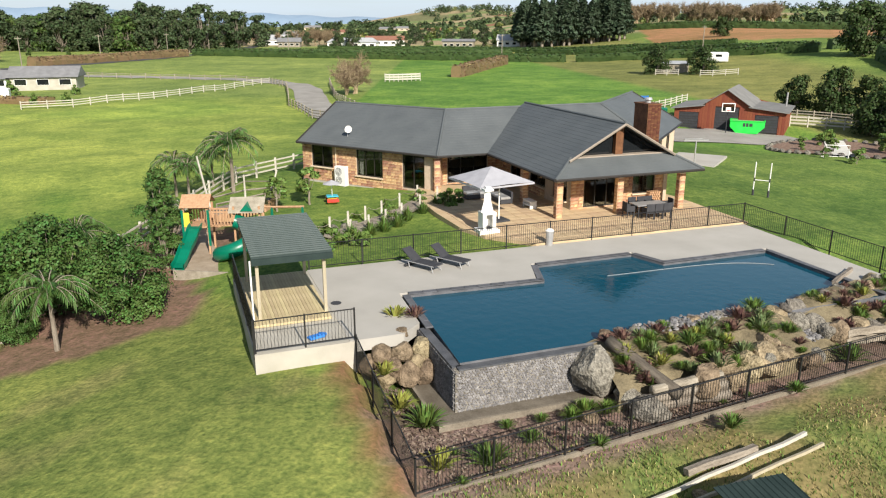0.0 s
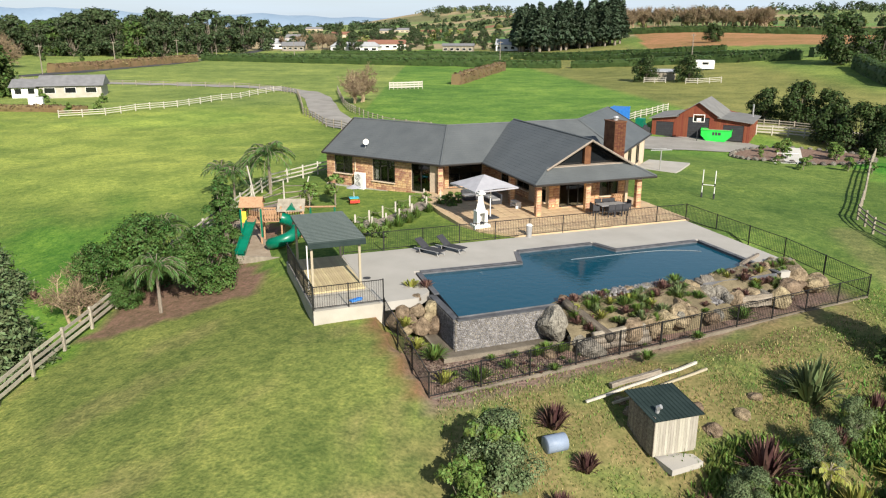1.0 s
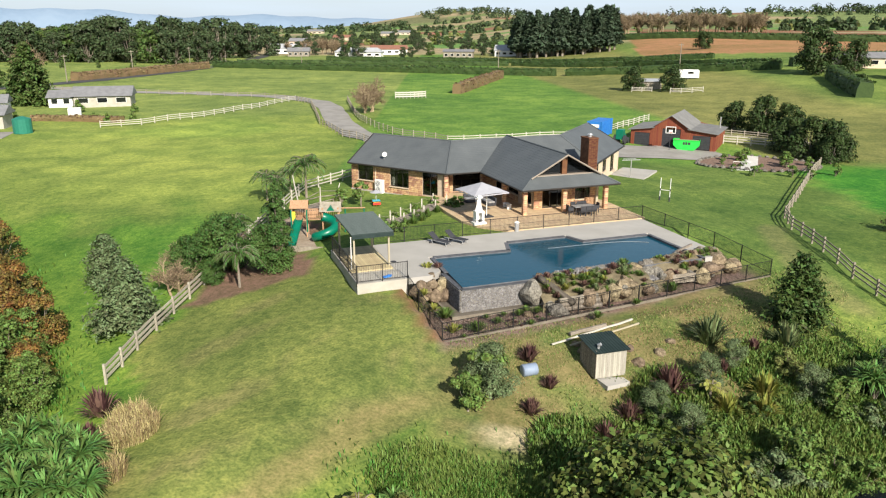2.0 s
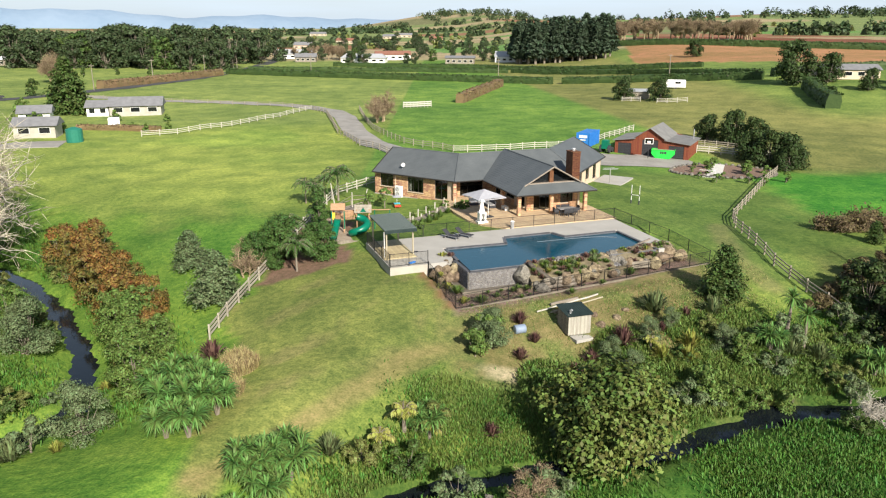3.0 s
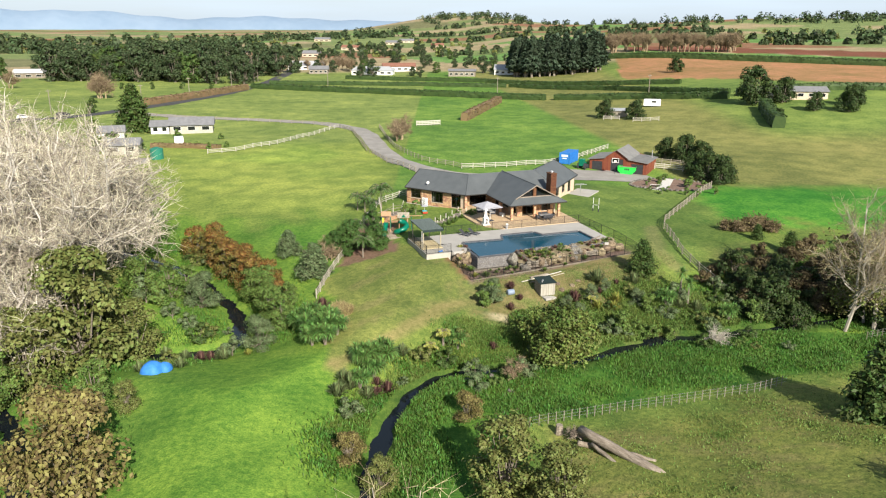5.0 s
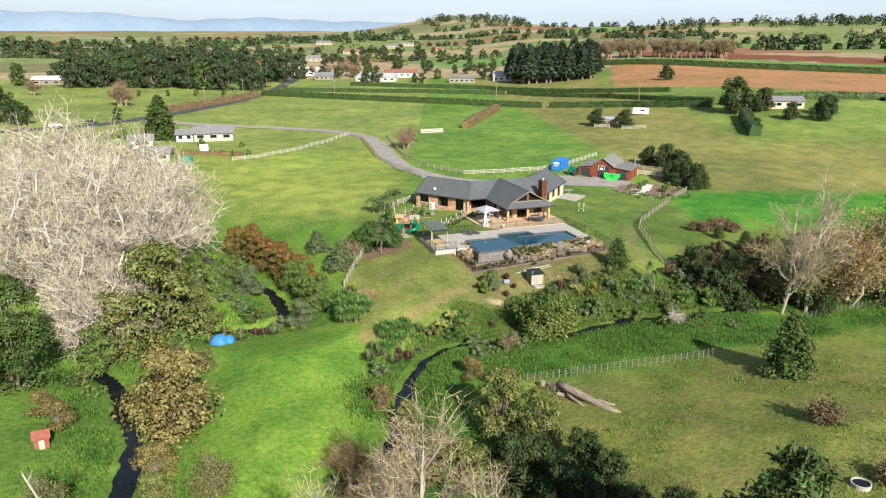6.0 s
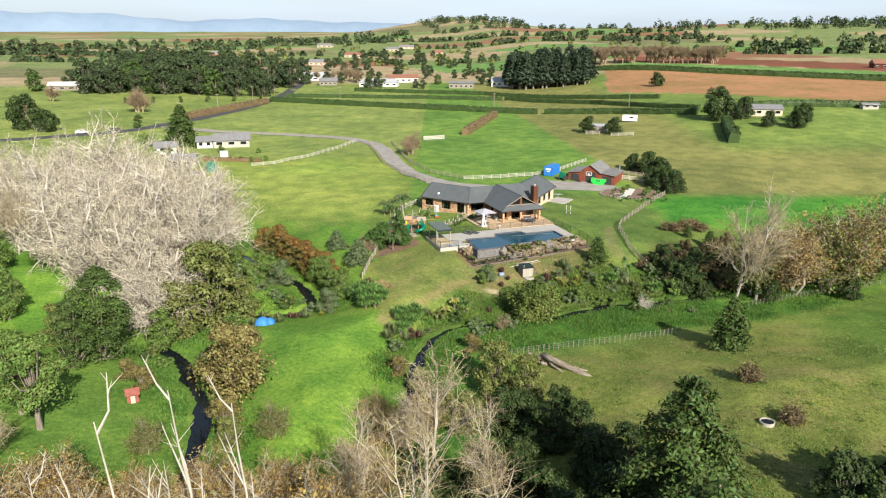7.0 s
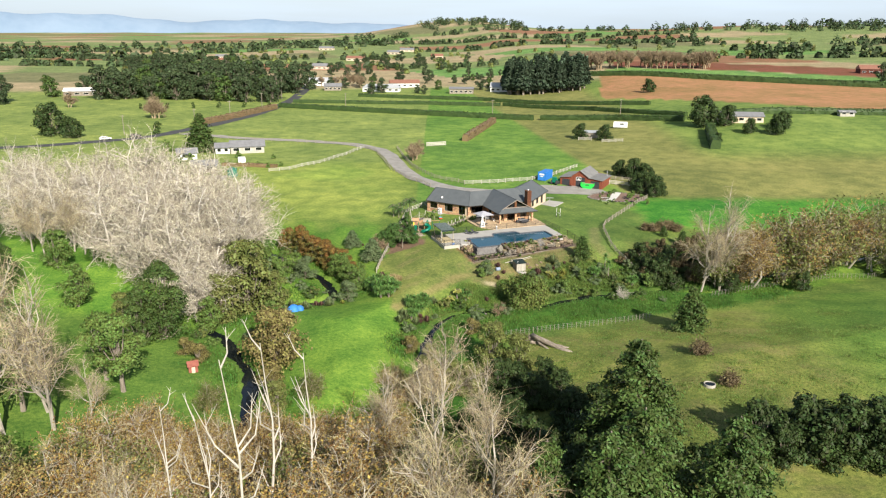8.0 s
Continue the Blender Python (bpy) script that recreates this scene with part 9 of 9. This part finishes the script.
plant(t, [(0.9, -33.3, 0.94), (5.6, -38.4, 0.68), (6.6, -32.4, 0.73), (1.4, -42.8, 0.73), (28.6, -56.7, 0.74), (32.7, -57.5, 0.79), (37.5, -57, 0.85), (41.5, -56.5, 0.8), (46, -56, 0.85), (52, -54, 0.8), (47, 13, 0.75), (52, 19, 0.75), (41, 15, 0.6), (90, 22, 1.0), (100, 26, 1.1), (84, 16, 0.8), (8.6, -49.6, 0.57), (-3.9, -47.2, 0.83), (9.7, -40.9, 0.63), (-8, -46, 0.8), (19.7, -60.6, 0.89), (57, -54, 0.9), (60, 24, 0.9), (68, 22, 0.9), (76, 28, 0.9), (38, 11, 0.7), (43, 19, 0.7), (48, 9, 0.7), (35, 17, 0.6), (40, 22, 0.5), (62, 9, 0.7), (7.6, -44.2, 0.62), (3.5, -47.9, 0.63), (5.5, -52.5, 0.62), (-58, -53, 0.7), (-55, -56, 0.6), (-62, -50, 0.8), (15.3, -53.2, 0.91), (36, 14.5, 1.0), (34, 20.5, 0.8), (2.5, -32.3, 0.75), (4.9, -38, 0.85), (8.2, -35.6, 0.7), (8.4, -45.5, 0.9), (2.6, -49.1, 0.9), (4.5, -53.9, 0.9), (-0.3, -43.2, 0.7), (6.7, -56.9, 0.9), (0.2, -56.5, 0.8), (9.6, -51.2, 0.9), (-1.1, -33, 0.6), (12.1, -43.7, 0.8), (27.1, -54, 0.95), (29.5, -55, 0.75), (31.9, -55, 1.15), (34.4, -55.5, 1.2), (37.1, -55.5, 1.1), (39.9, -54.9, 1.1), (38.4, -58.1, 1), (34.1, 14.9, 0.8), (35.1, 13.3, 0.9), (33.6, 17.1, 0.7), (38.4, 18.6, 0.9)], "thickets", 5)
t = conifer("tall_conifer", 29, 15.5, 16.0, "dark", "tall dark bushy evergreen conifer with drooping boughs", 26000, 0.19, 0.42, 0.03)
# the four copies farther south are added to throw shade on the thicket
plant(t, [(12.8, -56.5, 1.0), (9.5, -70.5, 0.92), (17.0, -71.5, 0.9), (6.0, -73.5, 0.9), (1.5, -70.5, 0.8)], "tall conifers", 1)
t = conifer("paddock_conifer", 30, 7.2, 6.2, "dark", "stout dark conifer standing alone in the paddock", 6500, 0.2, 0.25, 0.04)
plant(t, [(32.7, -14.8, 1.03), (-96, 152, 2.0)], "dark conifers", 2)
t = bare_tree("withered_bush", 31, 2.2, 2.8, "round withered grey-brown bush in the pasture", TWIGB, TWIGB, 2600, 4, "bramble", 900, twig_w=0.012, leaf_size=0.12)
plant(t, [(29.5, -29.1, 1.45), (29.7, -39.2, 1.25), (44, 41.5, 1.6), (46, 43, 1.5), (41.8, 40.8, 1.3), (47.5, 41.5, 1.3), (40.5, 42.2, 1.2)], "withered bushes", 2)

# behind the house
t = leafy_tree("shelter_tree", 33, 6.5, 7.5, "deep", "dense dark evergreen shelter tree", count=6000, size=0.22, blobs=28, clear=0.02)
plant(t, [(49, 105, 0.75), (52, 101, 0.95), (54.5, 97, 0.85), (49.8, 86.5, 0.8), (51.5, 82.5, 0.9), (54.2, 80.8, 0.85), (52.6, 78.2, 0.6), (52, 90, 0.7), (50.5, 180.5, 0.95), (59, 174, 0.95), (104, 191, 1.9), (113, 189, 1.3), (125, 168, 1.2), (116, 172, 0.9), (131, 177, 1.1), (-170, 190, 2.0), (-158, 182, 1.3), (118, 330, 1.2), (98, 157, 0.6)], "shelter trees", 8)
t = shrub("garden_shrub", 34, 1.3, 1.5, "mid", "small clipped garden shrub in the round bed", 420, 0.14)
plant(t, [(37.5, 67, 1.0), (39.5, 70, 0.8), (42, 66.5, 1.1), (45, 69, 1.0), (43.5, 64.8, 0.9), (47.5, 67, 1.2), (36, 70, 0.7), (-98, 140, 1.5), (-90, 148, 1.8), (-105, 147, 2.0)], "garden shrubs", 8)

# mixed growth along both streams
rng = random.Random(31)
kinds = [shrub("stream_shrub", 55, 2.0, 2.8, leaf, label, 2800, 0.095) for leaf, label in (("mid", "mid-green shrub on the stream bank"), ("olive", "yellowing olive shrub on the stream bank"), ("grey", "grey-green shrub on the stream bank"), ("dark", "dark green shrub on the stream bank"))]
used = set()
for line, reach in ((BROOK[3:16], 5.0), (CREEK[1:], 5.5)):
    for (ax, ay), (bx, by) in zip(line[:-1], line[1:]):
        for k in range(max(1, int(math.hypot(bx - ax, by - ay) / (1.2 if line[0][0] > 0 and ax < 10 else 1.9)))):
            s, side = rng.random(), rng.choice((-1, 1))
            x, y = ax + (bx - ax) * s + rng.uniform(-1, 1), ay + (by - ay) * s + side * rng.uniform(1.4, reach)
            if to_line(np.array(x), np.array(y), BROOK) < 1.5 or to_line(np.array(x), np.array(y), CREEK) < 1.5 or (x > 12 and side < 0):
                continue
            t = rng.choice(kinds)
            put(t, x, y, rng.uniform(0, 360), rng.uniform(0.45, 1.05), 0, t.name not in used, "stream shrubs")
            used.add(t.name)
# scrub on the slope below the pool
for k in range(85):
    x, y = rng.uniform(4, 34), rng.uniform(3.5, 16.0)
    if y > 13 and x < 18 or to_line(np.array(x), np.array(y), BROOK) < 2.5 or math.hypot(x - 9, y - 16) < 4 or rng.random() > (0.4 if x < 20 else 0.95):
        continue
    t = rng.choice(kinds)
    put(t, x, y, rng.uniform(0, 360), rng.uniform(0.3, 0.85), 0, False, "bank scrub")

# brown scrub and brambles over the east bank
t = shrub("bramble", 64, 2.2, 3.6, "bramble", "low tangled brown bramble thicket on the bank", 4200, 0.1)
spots = [(39.5, 18.5, 1.7), (43.5, 15, 1.7), (47.5, 19, 1.7), (50.5, 13.5, 1.6), (53.5, 17, 1.7), (56, 22, 1.6), (35, 15.5, 1.5), (38.5, 16.5, 1.6), (42, 17.5, 1.7), (46, 17, 1.6), (36.5, 20.5, 1.5), (50, 20, 1.5), (34.7, 24.5, 1.0), (38.2, 22.4, 1.2), (43.7, 27.1, 1.2), (43.1, 20.9, 1.3), (34.3, 18.5, 1.0), (29.5, 20.0, 0.8), (49.8, 32.3, 1.1), (37.5, 18.5, 1.2), (41.0, 24.5, 1.2), (47.0, 24.0, 1.3), (46.5, 30.0, 1.1), (51, 27, 1.2), (32.0, 22.0, 0.8), (40.0, 20.0, 1.2), (36.5, 26.5, 0.9), (40.5, 29.0, 0.9), (54, 30, 1.2), (56, 34, 1.1)]
plant(t, spots, "brambles", 5)

# woods and rows far off
t = leafy_tree("wood_tree", 35, 17, 15, "wood", "tall dark green woodland tree", count=3000, size=0.6, blobs=26, clear=0.03)
rng = random.Random(11)
spots = []
for k in range(85):
    a = rng.uniform(0, 1)
    spots.append((-228 + 118 * a + rng.uniform(-8, 8), 352 + 130 * rng.random() ** 1.6 - 20 * a, rng.uniform(0.75, 1.25)))
spots += [(rng.uniform(-420, -250), rng.uniform(300, 420), rng.uniform(0.6, 1.0)) for k in range(16)]
spots += [(rng.uniform(-330, -190), rng.uniform(620, 700), rng.uniform(0.7, 1.0)) for k in range(26)]
spots += [(rng.uniform(-90, 90), rng.uniform(380, 560), rng.uniform(0.3, 0.65)) for k in range(46)]
spots += [(rng.uniform(-120, 40), rng.uniform(560, 900), rng.uniform(0.4, 0.8)) for k in range(30)]
spots += [(rng.uniform(280, 420), rng.uniform(300, 420), rng.uniform(0.4, 0.8)) for k in range(12)]
plant(t, spots[0::2], "wood trees", 12)
t = leafy_tree("wood_tree", 38, 15, 14, "wood", "broad deep-green woodland tree", count=3000, size=0.6, blobs=26, clear=0.03)
plant(t, spots[1::4], "wood trees", 15)
t = leafy_tree("wood_tree", 39, 14, 13, "dark", "tall green woodland tree in leaf", count=3000, size=0.6, blobs=26, clear=0.03)
plant(t, spots[3::4], "wood trees", 16)
t = conifer("pine", 36, 21, 11, "pine", "tall dark pine in a dense stand", 1900, 0.95, 0.05, 0.15)
spots = [(36 + 54 * rng.random(), 372 + 42 * rng.random(), rng.uniform(0.85, 1.15)) for k in range(64)]
plant(t, spots, "pines", 13)
t = bare_tree("grey_poplar", 37, 15, 8, "leafless grey-brown poplar in a shelter row", TWIGB, TWIGB, 2600, 1, up=0.9, twig_w=0.05)
spots = [(98 + 125 * rng.random(), 500 + 30 * rng.random(), rng.uniform(0.8, 1.15)) for k in range(70)] + [(-105 + 40 * rng.random(), 440 + 40 * rng.random(), rng.uniform(0.5, 0.8)) for k in range(8)]
plant(t, spots, "grey poplars", 14)
rw = np.random.RandomState(77)


def far_woods(name, label, leaf, boxes, count, size):
    """Clumped crowns of trees far off, over boxes (x0, x1, y0, y1, trees, height)."""
    cc, nn = [], []
    for x0, x1, y0, y1, trees, tall in boxes:
        for k in range(trees):
            x, y = rw.uniform(x0, x1), rw.uniform(y0, y1)
            h = tall * rw.uniform(0.6, 1.1)
            d = rw.normal(size=(count, 3))
            d /= np.linalg.norm(d, axis=1, keepdims=True)
            d[:, 2] = np.abs(d[:, 2])
            cc.append(np.array([x, y, ground_at(x, y)]) + d * np.array([h * 0.6, h * 0.6, h]) * rw.uniform(0.7, 1.05, (count, 1)))
            nn.append(d + rw.normal(size=(count, 3)) * 0.4)
    ob = new(name, cards(name, LEAF[leaf], np.concatenate(cc), np.concatenate(nn), size * rw.uniform(0.6, 1.3, count * len(cc)), 0.9, rw))
    return tagged(ob, label, "woods", kind="stuff")


far_woods("far_woods", "dark distant woods and shelter belts on the hills", "wood",
          [(-1900, -1200, 1500, 2300, 40, 16), (500, 1000, 1500, 1750, 60, 18), (880, 1500, 1400, 1800, 60, 18), (-60, 260, 2150, 2450, 50, 20), (-500, -100, 1250, 1700, 60, 14), (380, 520, 760, 900, 26, 12),
           (620, 900, 900, 1100, 40, 14), (-260, 500, 1900, 2000, 50, 15), (-700, -300, 820, 1000, 36, 13), (480, 700, 420, 640, 24, 12), (-1400, -500, 1000, 1500, 50, 13), (1000, 2200, 1500, 2300, 90, 20), (200, 500, 1000, 1400, 26, 10),
           (-520, 120, 720, 728, 70, 7), (-700, -60, 905, 914, 70, 8), (-60, 420, 1150, 1160, 60, 9), (260, 700, 690, 698, 50, 7), (-1100, -300, 1180, 1192, 80, 9), (-300, 500, 1480, 1500, 90, 11), (700, 1300, 1120, 1130, 60, 9)], 46, 3.2)
far_woods("far_shrubs", "pale brown and green distant scrub and orchards", "olive",
          [(-300, 350, 620, 1200, 80, 6), (-900, -200, 600, 1400, 60, 6), (400, 1000, 600, 1300, 60, 6), (-80, 160, 2350, 2600, 40, 14)], 30, 2.2)

# hedges
hedge("hedge", [(-98, 304), (-30, 274), (39, 246)], 2.6, 2.5, "hedge", "long clipped dark green field hedge", 24, 0.45)
hedge("hedge", [(43, 247), (72, 232), (101, 207)], 2.6, 2.4, "hedge", "clipped dark green field hedge", 24, 0.45)
hedge("hedge", [(-95, 330), (-20, 322), (28, 312)], 2.0, 1.9, "hedge", "low dark green field hedge", 20, 0.45)
hedge("hedge", [(30, 314), (70, 276), (106, 220)], 2.0, 2.0, "hedge", "low dark green field hedge", 20, 0.45)
hedge("hedge", [(-60, 372), (20, 345), (104, 274)], 2.2, 2.0, "hedge", "dark green shelter hedge", 20, 0.5)
hedge("hedge", [(108, 460), (200, 392), (290, 338), (420, 296)], 3.0, 3.5, "hedge", "dark hedge at the edge of the ploughed field", 18, 0.6)
hedge("hedge", [(106, 212), (150, 214), (215, 205), (330, 196)], 3.0, 2.6, "hedge", "dark green hedge along the rise", 18, 0.5)
hedge("brown_hedge", [(-119, 222), (-109, 258), (-99, 296)], 3.0, 2.6, "brownhedge", "clipped brown beech hedge along the road", 26, 0.4)
hedge("brown_hedge", [(3.0, 176), (11, 206), (19, 238)], 2.4, 2.6, "brownhedge", "clipped brown beech hedge in the field", 30, 0.35)
hedge("hedge", [(103, 180), (98, 163), (94, 147)], 3.4, 3.4, "hedge", "tall clipped dark green hedge", 60, 0.35)

# rank growth by the water
def along(line, near, far, every, r):
    """Patches strung along both sides of a stream."""
    rs, out = random.Random(len(line)), []
    for (ax, ay), (bx, by) in zip(line[:-1], line[1:]):
        n = Vector((-(by - ay), bx - ax)).normalized()
        for k in range(max(1, int(math.hypot(bx - ax, by - ay) / every))):
            q, side = rs.random(), rs.choice((-1, 1)) * rs.uniform(near, far)
            out.append((ax + (bx - ax) * q + n.x * side, ay + (by - ay) * q + n.y * side, r * rs.uniform(0.6, 1.3)))
    return out


tufts("reeds", "bright green reeds and water plants on the stream banks", "reed", along(BROOK[1:9], 1.2, 11, 0.5, 2.4), 0.36, 120000, 71, 0.03, "reeds")
tufts("reeds", "long green grass on the winding stream banks", "reed", along(BROOK[8:14], 1.5, 4.5, 0.8, 2.0), 0.45, 26000, 76, 0.04, "reeds")
spots = [(-4, -1, 4), (-7, -4, 3), (0, 2, 3.5), (3, 5, 3.5), (-1, 6, 3), (6, 7, 3), (10, 7, 3), (-12, -9, 2.5), (-9, -12, 2), (13, 6, 3), (17, 7, 3), (-12, -14, 2.5)]
tufts("bank_grass", "long yellow-green grass on the stream bank", "bank", spots, 0.38, 34000, 72, 0.018)
tufts("reeds", "lush green marsh grass along the creek", "reed", along(CREEK, 1.5, 6, 0.8, 2.2), 0.42, 50000, 73, 0.035, "reeds")
rs = random.Random(81)
spots = [(rs.uniform(6, 60), rs.uniform(-58, -8), rs.uniform(1.5, 5)) for k in range(120)]
spots = [q for q in spots if to_line(np.array(q[0]), np.array(q[1]), BROOK) > 13]
tufts("pasture_tufts", "uneven tufts of pasture grass in the paddock", "bank", spots, 0.18, 80000, 82, 0.03, "reeds")
spots = [(4, 18, 3), (8, 19, 2.5), (13, 17, 3), (18, 21, 3.5), (22, 23, 3.5), (5, 13, 2), (12, 11, 3), (19, 14, 3), (2, 16.5, 2.5), (14, 20, 3), (25, 27, 3), (17, 17, 4), (23, 19, 4), (9, 14, 3)]
tufts("dry_grass", "dry straw-coloured grass on the slope", "straw", spots, 0.15, 20000, 74, 0.010)
tufts("bank_grass", "rough green grass on the slope below the pool", "bank", spots, 0.18, 20000, 78, 0.014)
spots = [(-15.9, 8.9, 1.3), (-16.5, 10.1, 1.0), (-15.6, 5.2, 0.9)]
tufts("dry_grass", "mound of straw-coloured ornamental grass", "straw", spots, 0.9, 5200, 75, 0.014)
spots = [(9, 9.5, 3), (13, 9, 3.5), (17, 10, 3.5), (21, 12, 3.5), (25, 13, 3.5), (12, 13.5, 2.5), (6, 10, 2.5), (29, 14, 3.5), (18, 15.5, 2.5), (22, 16.5, 3)]
tufts("undergrowth", "rank green weeds and grass on the lower bank", "bank", spots, 0.55, 26000, 79, 0.03)
tufts("undergrowth", "lush dark weeds among the bank shrubs", "mid", spots, 0.5, 16000, 80, 0.05)
